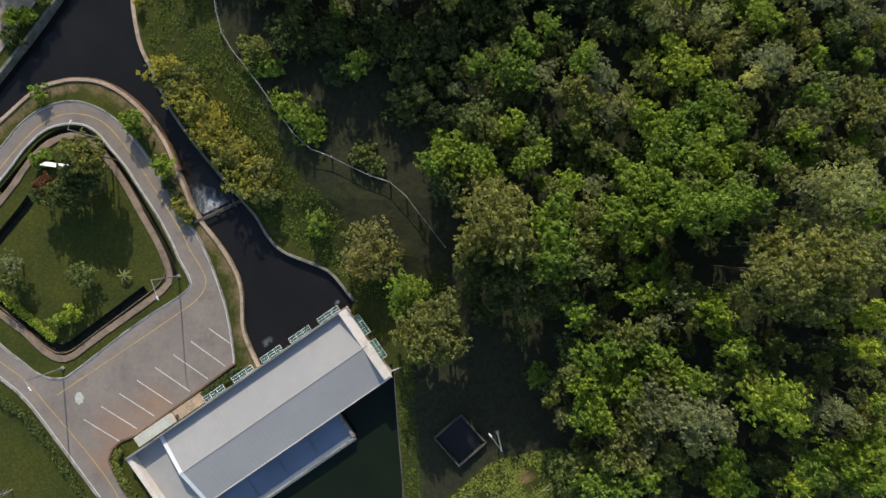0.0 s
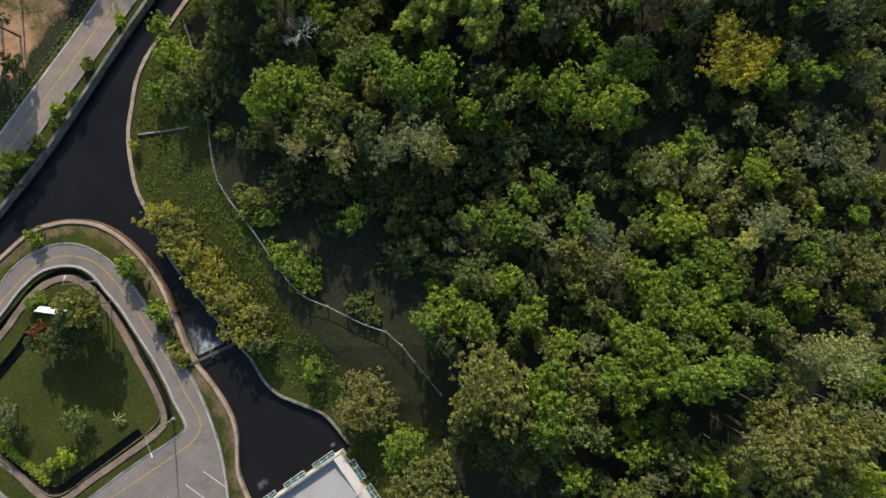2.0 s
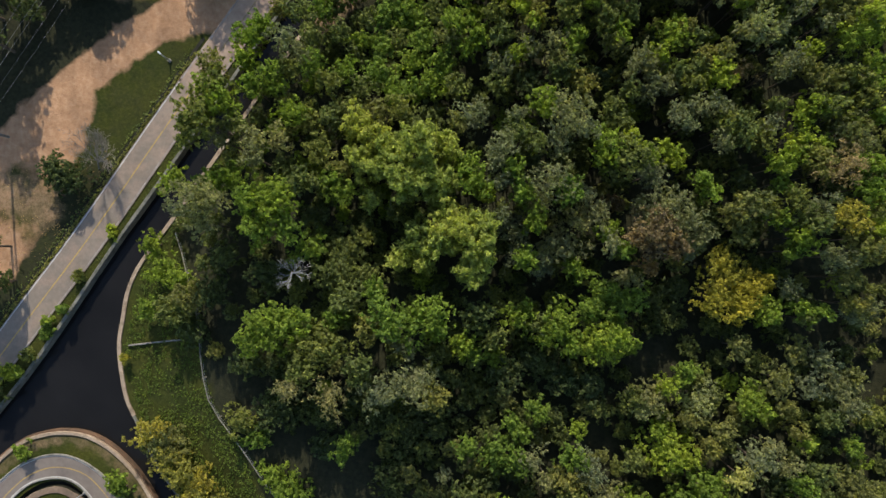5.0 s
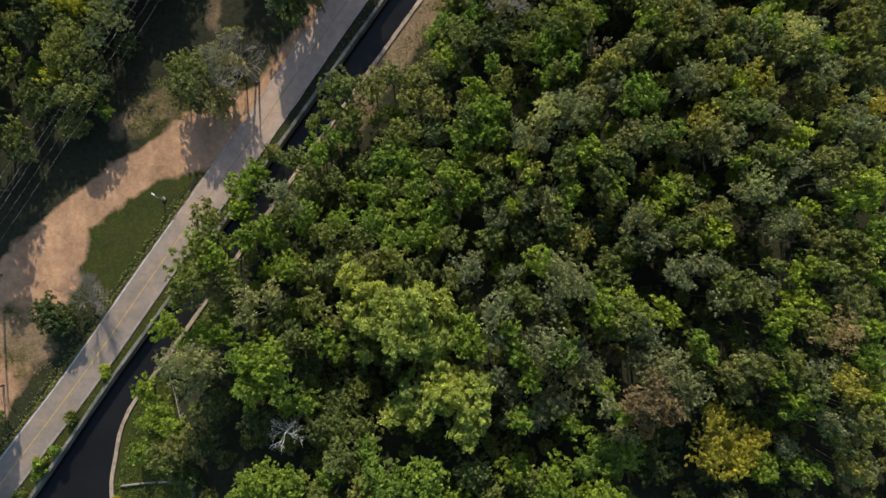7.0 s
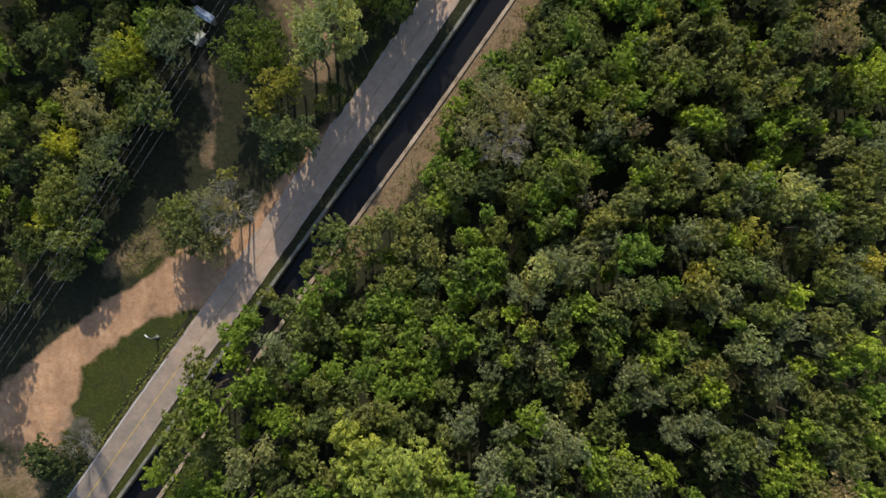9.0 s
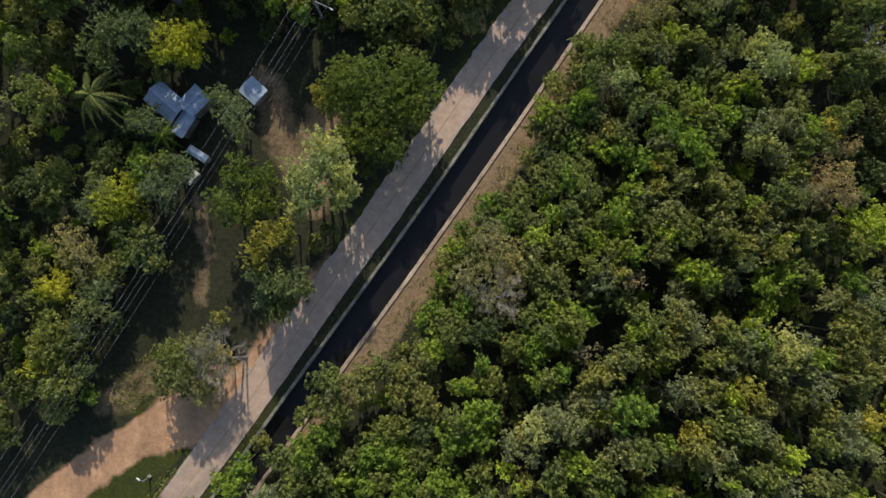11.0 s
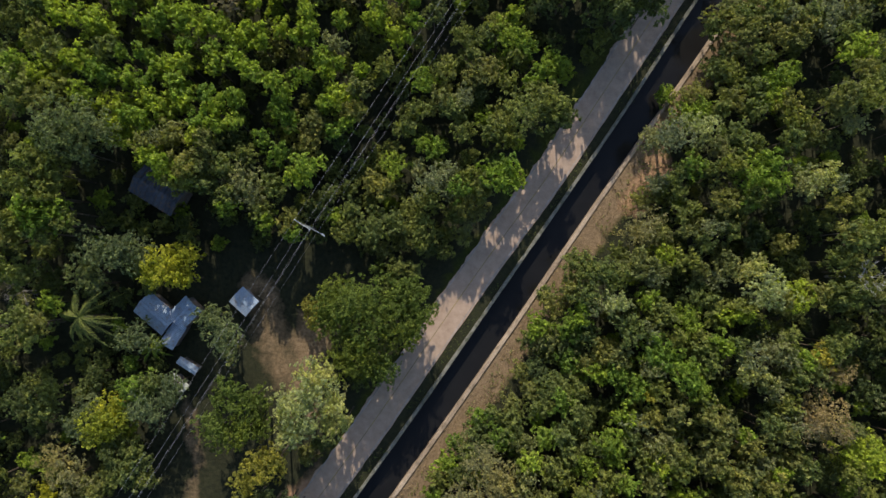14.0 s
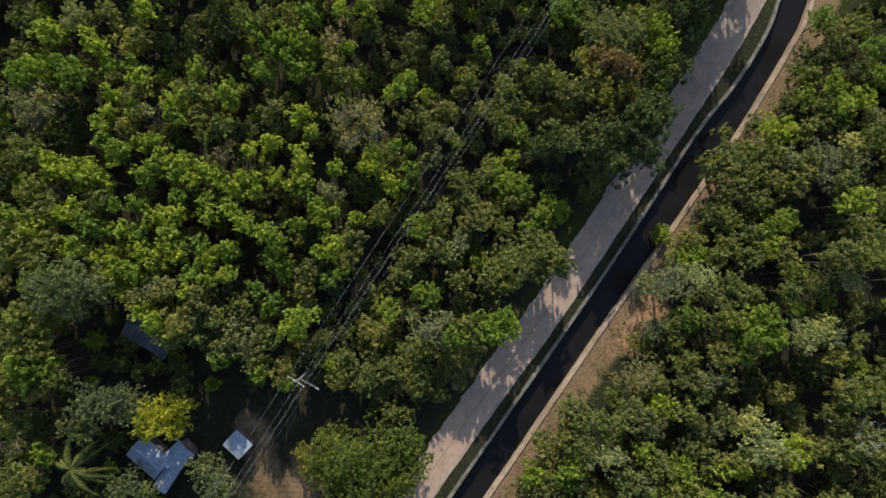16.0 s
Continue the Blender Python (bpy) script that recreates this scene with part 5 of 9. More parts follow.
grow("middle wood", [
    (0.1, 48.7, 1.7, 8.0, "b"), (3.2, 48.3, 1.4, 8.0, "p"), (2.4, 58.9, 1.9, 9.7, "p"), (3.2, 60.0, 1.2, 8.6, "p"), (0.7, 58.2, 1.1, 10.0, "o"),
    (-2.3, 59.4, 1.8, 6.3, "d"), (5.7, 55.6, 2.1, 12.4, "p"), (4.5, 54.4, 1.6, 12.1, "p"), (6.3, 53.3, 1.3, 12.1, "b"), (5.1, 52.1, 1.3, 11.9, "p"),
    (7.1, 51.6, 1.3, 12.0, "b"), (6.5, 57.6, 1.2, 9.2, "d"), (7.0, 58.9, 1.1, 11.0, "p"), (6.5, 47.2, 2.2, 9.0, "p"), (7.2, 44.8, 1.9, 9.0, "p"),
    (5.1, 48.7, 1.1, 11.6, "p"), (7.5, 44.1, 1.5, 11.4, "b"), (9.7, 59.9, 1.9, 10.9, "b"), (11.7, 58.5, 2.7, 13.0, "p"), (10.7, 56.1, 1.8, 12.0, "p"),
    (13.5, 57.1, 1.6, 12.0, "p"), (7.5, 56.6, 1.6, 11.9, "g"), (8.7, 55.5, 1.1, 12.1, "g"), (17.1, 58.3, 2.1, 8.6, "g")])
grow("middle wood", [
    (17.0, 60.0, 1.4, 8.9, "g"), (15.9, 55.8, 1.9, 11.0, "b"), (18.0, 54.4, 2.7, 11.8, "g"), (15.9, 54.3, 1.6, 11.0, "b"), (20.5, 52.6, 2.0, 11.0, "p"),
    (19.9, 54.8, 1.4, 11.0, "y"), (18.3, 56.3, 1.1, 11.0, "y"), (23.0, 54.3, 1.4, 10.0, "y"), (22.2, 55.4, 0.9, 10.0, "y"), (23.5, 58.9, 1.6, 10.5, "p"),
    (25.1, 59.5, 1.4, 10.8, "p"), (24.2, 57.6, 1.1, 10.9, "p"), (10.0, 51.8, 2.5, 13.0, "p"), (11.9, 51.0, 1.8, 12.0, "b"), (13.9, 50.8, 1.4, 10.0, "p"),
    (9.1, 49.8, 1.6, 11.0, "p"), (7.4, 50.4, 1.3, 11.8, "b"), (8.5, 48.2, 1.6, 11.6, "b"), (15.0, 48.6, 2.1, 9.8, "p"), (13.3, 47.9, 1.6, 9.8, "p"),
    (16.3, 46.8, 1.5, 9.5, "b"), (11.7, 45.4, 2.4, 9.0, "p"), (10.0, 44.8, 1.9, 9.0, "p"), (13.0, 43.0, 1.5, 8.5, "b")])
grow("middle wood", [
    (9.5, 43.0, 1.5, 8.5, "p"), (16.1, 45.6, 1.3, 12.4, "p"), (17.2, 44.9, 1.1, 13.1, "b"), (22.0, 49.2, 2.6, 11.3, "p"), (24.4, 47.5, 2.0, 11.0, "p"),
    (20.7, 48.5, 1.6, 10.0, "p"), (19.6, 49.7, 1.1, 10.0, "p"), (25.1, 44.8, 1.4, 9.0, "p"), (19.7, 46.4, 2.7, 15.2, "r"), (18.5, 45.9, 1.6, 14.0, "r"),
    (21.8, 45.3, 1.6, 14.0, "r"), (19.7, 43.2, 1.1, 12.0, "r"), (8.2, 54.2, 1.4, 9.6, "d"), (17.4, 49.8, 1.3, 7.0, "r"), (26.5, 48.8, 1.8, 8.3, "d"),
    (27.2, 59.5, 1.6, 11.1, "p"), (29.3, 57.2, 2.5, 11.5, "g"), (28.3, 57.8, 1.6, 11.0, "g"), (27.7, 56.0, 1.4, 11.3, "p"), (31.2, 56.5, 1.8, 11.0, "g"),
    (32.2, 57.2, 1.3, 11.6, "p"), (32.7, 59.5, 0.8, 11.5, "g"), (38.0, 59.5, 2.2, 12.1, "g"), (35.9, 58.8, 1.8, 11.7, "b")])
grow("middle wood", [
    (41.2, 60.0, 1.6, 12.4, "g"), (42.8, 58.3, 0.8, 12.4, "y"), (40.1, 57.2, 1.9, 12.3, "o"), (39.0, 56.6, 1.1, 12.2, "p"), (40.1, 55.5, 1.3, 12.5, "p"),
    (35.4, 56.1, 1.4, 11.6, "y"), (34.2, 54.3, 1.6, 11.8, "b"), (35.9, 54.3, 1.6, 11.9, "g"), (37.3, 55.5, 1.2, 11.7, "y"), (32.8, 53.2, 1.3, 11.8, "b"),
    (33.3, 51.5, 1.0, 11.3, "b"), (36.6, 53.3, 1.8, 12.5, "o"), (38.1, 52.7, 2.2, 13.7, "t"), (39.7, 53.4, 1.4, 13.0, "t"), (41.0, 53.4, 1.3, 13.0, "b"),
    (42.4, 53.3, 1.0, 13.0, "b"), (41.3, 50.9, 2.0, 13.3, "b"), (25.5, 52.1, 1.1, 11.0, "b"), (26.3, 50.7, 1.2, 11.3, "b"), (30.4, 49.4, 2.1, 11.4, "o"),
    (28.9, 48.6, 1.6, 11.0, "o"), (29.9, 46.9, 1.6, 10.0, "o"), (32.3, 49.2, 1.5, 10.9, "g"), (33.2, 48.1, 1.4, 11.4, "b")])
grow("middle wood", [
    (34.3, 50.0, 1.4, 12.7, "g"), (35.8, 47.8, 2.0, 12.9, "g"), (35.1, 46.0, 1.6, 12.2, "b"), (36.6, 49.0, 1.8, 13.4, "p"), (34.6, 44.6, 1.0, 10.8, "b"),
    (38.8, 48.2, 2.0, 14.3, "k"), (38.5, 44.0, 1.7, 12.9, "p"), (37.5, 44.4, 1.1, 12.8, "p"), (39.5, 41.9, 1.2, 12.1, "o"), (40.3, 45.8, 1.8, 13.7, "o"),
    (41.7, 46.9, 1.5, 13.6, "y"), (40.9, 44.7, 1.5, 13.5, "o"), (42.1, 44.7, 1.3, 13.4, "o"), (42.0, 49.0, 1.3, 13.5, "g"), (25.7, 46.3, 1.6, 10.4, "p"),
    (30.6, 52.3, 1.5, 8.3, "d"), (32.7, 43.0, 1.8, 6.0, "d"), (34.5, 42.4, 0.7, 6.0, "b"), (-25.1, 61.7, 1.6, 10.0, "b"), (24.9, 62.0, 1.5, 9.8, "g"),
    (18.6, 61.6, 1.4, 9.4, "g"), (21.0, 61.6, 1.5, 9.2, "p"), (38.1, 61.9, 1.6, 12.0, "o"), (42.2, 61.6, 1.3, 12.6, "b")])
grow("middle wood", [
    (40.6, 61.6, 1.3, 12.4, "g")])
grow("farm side", [
    (-34.0, 38.5, 1.5, 3.0, "b"), (-33.5, 45.7, 1.5, 3.5, "b"), (-42.0, 89.7, 1.5, 3.0, "v"), (-36.0, 88.7, 2.0, 5.2, "s"), (-37.2, 86.9, 2.2, 5.2, "s"),
    (-38.4, 84.4, 1.6, 5.2, "s"), (-40.9, 88.4, 1.6, 5.2, "v"), (-42.7, 88.5, 1.0, 4.6, "v"), (-43.7, 87.6, 1.6, 4.6, "g"), (-41.3, 83.8, 2.8, 5.4, "g"),
    (-42.5, 82.5, 2.0, 5.4, "g"), (-40.8, 81.3, 2.3, 5.2, "g"), (-39.5, 83.2, 1.7, 5.2, "o"), (-43.2, 80.1, 1.6, 5.2, "v"), (-41.4, 78.3, 2.3, 5.2, "g"),
    (-39.5, 78.3, 1.7, 5.2, "g"), (-46.8, 89.3, 1.5, 5.0, "g"), (-45.6, 78.3, 1.6, 5.2, "d"), (-44.1, 77.2, 1.6, 4.6, "d"), (-38.6, 79.7, 1.7, 4.6, "d"),
    (-45.9, 85.8, 1.6, 5.0, "d"), (-26.8, 80.1, 2.9, 5.2, "o"), (-28.7, 81.4, 2.0, 5.0, "g"), (-26.2, 78.2, 2.4, 5.0, "h")])
grow("farm side", [
    (-24.8, 82.6, 2.1, 5.4, "h"), (-23.1, 81.5, 1.8, 5.2, "h"), (-26.8, 77.8, 1.5, 2.8, "o"), (-25.1, 77.2, 1.9, 3.6, "h"), (-24.4, 78.5, 1.9, 4.0, "h"),
    (-29.5, 78.9, 1.7, 4.5, "o"), (-23.9, 85.4, 1.1, 2.5, "o"), (-16.5, 89.3, 2.6, 7.8, "s"), (-14.7, 89.5, 1.8, 7.6, "s"), (-17.8, 88.2, 2.0, 7.0, "s"),
    (-13.9, 88.8, 1.4, 7.0, "s"), (-16.4, 87.1, 2.3, 6.5, "d"), (-51.8, 30.9, 1.3, 1.4, "y"), (-50.1, 31.3, 0.9, 1.2, "y"), (-52.1, 28.7, 1.3, 1.6, "d"),
    (-42.1, 15.1, 2.0, 6.6, "o"), (-40.6, 14.5, 1.2, 6.2, "o"), (-41.1, 13.3, 1.5, 6.4, "o"), (-47.1, 11.7, 1.3, 3.6, "u"), (-44.5, 10.7, 1.9, 4.4, "d"),
    (-45.9, 10.1, 1.6, 4.2, "d"), (-48.1, 10.2, 1.1, 3.4, "d"), (-43.4, 11.8, 1.5, 4.8, "d"), (-43.4, 12.9, 1.7, 5.4, "d")])
grow("farm side", [
    (-41.8, 11.8, 1.5, 5.0, "d"), (-42.8, 10.5, 1.4, 4.2, "d"), (-42.9, 12.8, 1.4, 2.6, "d"), (-42.2, 11.8, 1.2, 2.2, "d"), (-44.4, 9.8, 1.4, 2.2, "d"),
    (-45.7, 9.8, 1.5, 2.4, "d"), (-43.9, 1.1, 1.7, 2.6, "g"), (-49.3, 14.5, 1.2, 1.2, "b"), (-48.4, 15.0, 0.9, 1.0, "b"), (-45.6, -3.4, 1.3, 1.6, "y"),
    (-47.3, -4.3, 0.8, 1.2, "y"), (-51.8, 2.4, 1.5, 3.0, "p"), (-52.1, 0.4, 1.5, 3.0, "d"), (-37.8, 18.7, 1.5, 2.4, "b"), (-37.5, 17.8, 1.2, 2.0, "b"),
    (-34.5, 13.6, 1.5, 2.2, "b"), (-32.2, 8.1, 1.1, 1.2, "k"), (-33.2, 9.2, 0.8, 0.9, "k"), (-48.9, 22.1, 1.1, 1.5, "b")])
grow("wood by the bend", [
    (-11.3, 78.8, 2.3, 6.3, "g"), (-7.8, 78.7, 2.2, 6.3, "o"), (-5.9, 80.1, 1.7, 5.5, "o"), (-10.2, 75.7, 2.0, 6.0, "g"), (-12.6, 76.3, 1.2, 6.0, "g"),
    (-14.3, 75.0, 1.1, 5.0, "g"), (-11.4, 73.3, 1.7, 6.0, "b"), (-13.7, 71.4, 2.0, 6.5, "b"), (-16.1, 70.8, 1.7, 6.5, "g"), (-19.0, 71.8, 1.2, 4.0, "o"),
    (-20.5, 69.6, 1.5, 6.0, "b"), (-21.7, 68.3, 1.9, 7.0, "b"), (-21.8, 65.4, 1.6, 7.5, "b"), (-17.4, 67.1, 1.9, 8.7, "p"), (-15.6, 65.8, 1.4, 8.7, "p"),
    (-14.6, 64.7, 1.7, 8.0, "b"), (-17.0, 64.1, 1.4, 8.0, "g"), (-18.6, 62.9, 1.9, 8.5, "b"), (-20.9, 62.3, 1.6, 8.5, "b"), (-25.5, 64.7, 1.7, 8.0, "o"),
    (-24.3, 62.3, 1.9, 9.0, "g"), (-14.8, 68.3, 2.0, 7.0, "g"), (-12.0, 68.4, 1.7, 6.0, "g"), (-12.7, 71.6, 1.5, 5.0, "d")])
grow("wood by the bend", [
    (-9.7, 67.9, 1.3, 5.0, "y"), (-7.2, 67.3, 1.7, 5.0, "b"), (-9.1, 70.4, 1.5, 5.0, "g"), (-7.2, 70.5, 2.0, 5.0, "b"), (-5.4, 71.7, 2.0, 5.0, "b"),
    (-6.0, 73.4, 1.5, 5.0, "g"), (-7.7, 64.1, 2.0, 6.3, "b"), (-11.2, 64.1, 1.7, 7.0, "b"), (-9.4, 62.3, 1.7, 7.0, "g"), (-12.8, 62.9, 1.7, 8.0, "g"),
    (-5.9, 62.3, 1.7, 6.5, "b"), (-5.4, 67.9, 1.7, 5.2, "g"), (-10.3, 66.1, 1.3, 5.0, "d"), (-1.1, 85.3, 1.5, 3.0, "b"), (0.2, 86.7, 1.1, 4.0, "b"),
    (1.5, 85.2, 1.7, 5.0, "g"), (0.2, 82.2, 2.0, 5.0, "y"), (-1.1, 80.8, 2.0, 5.0, "o"), (1.5, 82.7, 1.7, 5.0, "g"), (-2.9, 79.5, 2.0, 5.5, "o"),
    (-3.5, 77.6, 2.0, 5.5, "o"), (-1.0, 76.9, 2.0, 6.0, "o"), (3.2, 78.5, 1.2, 7.0, "b"), (2.6, 84.2, 1.8, 6.0, "g")])
grow("wood by the bend", [
    (5.0, 80.9, 1.1, 7.0, "b"), (5.6, 84.3, 2.1, 6.0, "d"), (6.2, 79.1, 1.7, 7.0, "g"), (8.6, 82.7, 2.0, 7.0, "g"), (10.3, 82.5, 2.1, 7.5, "b"),
    (11.8, 83.7, 1.7, 7.5, "b"), (11.1, 79.4, 1.5, 8.0, "b"), (9.8, 85.7, 1.7, 7.0, "g"), (12.3, 86.3, 1.6, 7.0, "y"), (4.3, 75.9, 1.9, 8.7, "b"),
    (5.6, 75.8, 1.6, 8.5, "b"), (4.8, 73.4, 1.6, 8.7, "b"), (2.5, 75.1, 1.6, 8.7, "g"), (1.9, 72.9, 1.9, 7.9, "b"), (-1.0, 73.9, 2.0, 6.0, "d"),
    (-4.1, 74.0, 2.0, 5.5, "g"), (-4.1, 70.5, 2.6, 5.2, "b"), (-1.1, 70.8, 1.7, 6.0, "g"), (0.7, 68.9, 2.1, 8.2, "b"), (0.2, 67.6, 2.0, 7.5, "o"),
    (3.1, 67.6, 1.5, 8.0, "b"), (1.9, 66.5, 1.4, 7.5, "b"), (4.9, 69.9, 1.5, 8.1, "g"), (7.4, 70.5, 1.0, 9.1, "y")])
grow("wood by the bend", [
    (9.4, 69.1, 1.4, 9.8, "k"), (8.8, 68.6, 0.9, 9.6, "y"), (5.4, 67.6, 1.6, 8.4, "g"), (8.3, 66.3, 1.6, 8.8, "p"), (7.2, 65.8, 1.4, 8.3, "y"),
    (6.0, 64.6, 1.4, 8.3, "p"), (4.8, 64.4, 1.2, 8.2, "p"), (-1.0, 64.8, 1.9, 7.0, "b"), (-2.9, 67.8, 2.0, 6.0, "b"), (-4.1, 65.4, 1.7, 6.0, "b"),
    (-1.6, 62.4, 1.7, 7.0, "b"), (0.7, 62.3, 1.7, 7.5, "g"), (-3.5, 62.3, 1.7, 6.5, "b"), (4.9, 62.3, 1.6, 8.0, "g"), (8.5, 62.9, 2.0, 7.0, "d"),
    (11.1, 65.2, 1.8, 9.8, "p"), (11.4, 63.4, 1.5, 9.4, "g"), (10.3, 75.2, 2.0, 11.4, "q"), (11.6, 76.4, 1.6, 11.0, "p"), (9.9, 73.7, 1.4, 10.0, "p"),
    (7.9, 72.9, 1.6, 9.9, "p"), (10.0, 71.9, 0.9, 10.5, "p"), (11.1, 66.8, 1.4, 9.7, "p"), (13.2, 83.8, 2.0, 7.7, "y")])
grow("wood by the bend", [
    (11.8, 84.3, 1.4, 9.3, "g"), (13.5, 85.5, 1.6, 9.3, "g"), (14.8, 84.9, 1.4, 9.4, "g"), (13.2, 80.2, 1.2, 9.6, "b"), (11.7, 79.6, 1.2, 9.5, "g"),
    (15.5, 82.4, 1.5, 8.0, "t"), (17.4, 80.2, 2.0, 10.0, "o"), (15.8, 79.6, 1.4, 9.5, "o"), (19.2, 81.8, 2.1, 10.0, "o"), (20.4, 82.4, 1.4, 10.0, "o"),
    (22.1, 85.3, 2.1, 9.8, "g"), (20.9, 84.7, 1.4, 9.8, "b"), (25.0, 85.3, 1.6, 9.8, "o"), (26.6, 85.2, 1.6, 10.2, "p"), (23.1, 82.6, 1.6, 10.3, "g"),
    (24.6, 82.9, 1.1, 10.2, "o"), (28.3, 81.7, 1.4, 10.1, "g"), (17.5, 78.0, 2.2, 9.5, "p"), (15.8, 77.3, 1.6, 9.5, "p"), (13.4, 75.6, 2.6, 10.0, "p"),
    (12.2, 74.9, 1.8, 10.0, "p"), (15.2, 75.0, 1.5, 9.5, "g"), (12.6, 77.7, 1.5, 7.6, "d"), (19.5, 76.8, 2.4, 10.8, "b")])
grow("wood by the bend", [
    (18.6, 76.0, 1.4, 10.0, "g"), (21.3, 76.5, 1.4, 10.5, "b"), (19.4, 73.0, 2.1, 11.0, "p"), (20.9, 72.8, 2.0, 11.6, "g"), (23.5, 73.1, 1.2, 10.0, "b"),
    (18.5, 72.0, 1.4, 10.0, "p"), (24.6, 71.6, 1.4, 9.0, "p"), (25.8, 78.3, 2.3, 10.6, "p"), (24.4, 78.7, 1.4, 10.6, "p"), (27.6, 78.8, 1.8, 10.4, "o"),
    (26.6, 74.7, 1.6, 10.8, "k"), (28.0, 75.2, 1.4, 10.9, "g"), (26.6, 72.8, 2.0, 11.6, "o"), (27.9, 71.2, 1.6, 11.3, "p"), (25.9, 72.5, 1.4, 10.2, "o"),
    (14.4, 71.2, 1.8, 10.4, "b"), (12.1, 70.7, 1.4, 10.7, "g"), (16.6, 70.7, 1.5, 10.9, "g"), (18.4, 69.6, 1.1, 10.4, "g"), (12.1, 69.1, 1.5, 10.4, "g"),
    (16.1, 68.5, 1.6, 10.5, "g"), (12.8, 66.8, 1.6, 9.7, "y"), (17.4, 67.4, 1.6, 9.8, "y"), (16.9, 66.3, 1.4, 9.7, "o")])
grow("wood by the bend", [
    (23.3, 67.2, 2.1, 9.5, "y"), (24.5, 68.0, 1.2, 9.3, "o"), (25.6, 66.8, 1.4, 9.5, "g"), (21.7, 67.1, 1.6, 7.0, "d"), (19.7, 64.6, 2.1, 10.0, "p"),
    (21.6, 65.1, 1.6, 9.4, "y"), (18.7, 63.4, 1.2, 9.4, "p"), (20.9, 63.6, 1.6, 9.5, "p"), (25.5, 63.9, 1.6, 9.5, "g"), (23.8, 63.4, 1.6, 9.5, "g"),
    (26.6, 64.9, 1.4, 9.8, "o"), (28.0, 65.0, 1.4, 10.6, "o"), (27.5, 62.8, 1.9, 10.4, "y"), (22.7, 62.2, 1.6, 9.3, "p"), (13.5, 62.0, 1.9, 9.3, "o"),
    (12.3, 64.0, 1.4, 9.5, "g"), (15.7, 63.5, 1.4, 7.1, "d"), (30.1, 84.1, 1.6, 10.1, "g"), (32.3, 84.0, 1.9, 10.1, "p"), (33.2, 83.8, 1.4, 10.2, "b"),
    (31.8, 82.4, 1.6, 10.0, "p"), (29.5, 82.1, 1.1, 10.0, "g"), (30.1, 81.2, 1.0, 9.9, "p"), (36.2, 82.9, 2.6, 10.5, "q")])
grow("wood by the bend", [
    (37.4, 83.3, 1.8, 10.5, "p"), (34.6, 81.2, 1.9, 10.1, "o"), (39.4, 81.8, 1.6, 9.8, "b"), (37.6, 81.2, 1.5, 9.9, "o"), (41.2, 82.4, 1.4, 9.7, "o"),
    (42.9, 83.6, 2.1, 9.7, "o"), (44.8, 84.2, 1.6, 9.6, "o"), (41.7, 84.7, 1.4, 9.8, "o"), (38.8, 79.6, 2.6, 9.8, "p"), (37.7, 78.1, 1.6, 9.7, "o"),
    (41.8, 80.1, 1.9, 9.6, "o"), (43.5, 79.6, 2.1, 9.6, "o"), (44.8, 80.7, 1.6, 9.7, "o"), (31.7, 78.8, 2.3, 9.6, "k"), (30.0, 78.0, 1.4, 10.2, "y"),
    (28.9, 78.9, 1.1, 10.1, "o"), (30.8, 75.3, 2.3, 11.0, "g"), (29.1, 75.2, 1.6, 11.0, "g"), (32.5, 75.0, 1.6, 11.0, "p"), (33.4, 77.1, 1.1, 10.3, "o"),
    (27.8, 72.7, 1.8, 11.3, "p"), (29.4, 72.6, 1.3, 11.4, "p"), (34.0, 73.2, 1.5, 11.4, "o"), (35.3, 72.3, 1.6, 12.1, "y")])
grow("wood by the bend", [
    (37.3, 77.3, 1.6, 7.0, "t"), (39.8, 76.5, 1.4, 10.1, "o"), (39.1, 73.5, 1.6, 11.2, "g"), (41.9, 75.3, 1.9, 10.4, "p"), (41.8, 73.4, 1.9, 11.5, "p"),
    (44.2, 75.7, 1.4, 10.3, "k"), (43.4, 72.8, 1.3, 11.7, "p"), (31.2, 70.9, 1.1, 12.0, "g"), (33.1, 70.3, 1.5, 12.1, "g"), (34.8, 70.5, 1.3, 12.0, "p"),
    (34.6, 68.8, 1.3, 12.3, "p"), (29.5, 69.8, 0.7, 11.8, "b"), (37.7, 69.8, 1.5, 12.8, "o"), (39.2, 70.4, 1.1, 13.1, "o"), (39.6, 68.1, 1.8, 13.3, "o"),
    (41.0, 67.5, 2.0, 13.7, "y"), (39.7, 66.1, 1.8, 13.0, "y"), (42.3, 66.5, 1.5, 13.0, "y"), (37.7, 67.6, 1.3, 12.7, "p"), (31.3, 67.5, 2.3, 12.3, "q"),
    (29.7, 66.9, 1.3, 12.0, "p"), (33.1, 67.2, 1.2, 12.0, "p"), (34.3, 63.9, 2.1, 11.7, "p"), (36.4, 65.1, 1.4, 11.0, "y")])
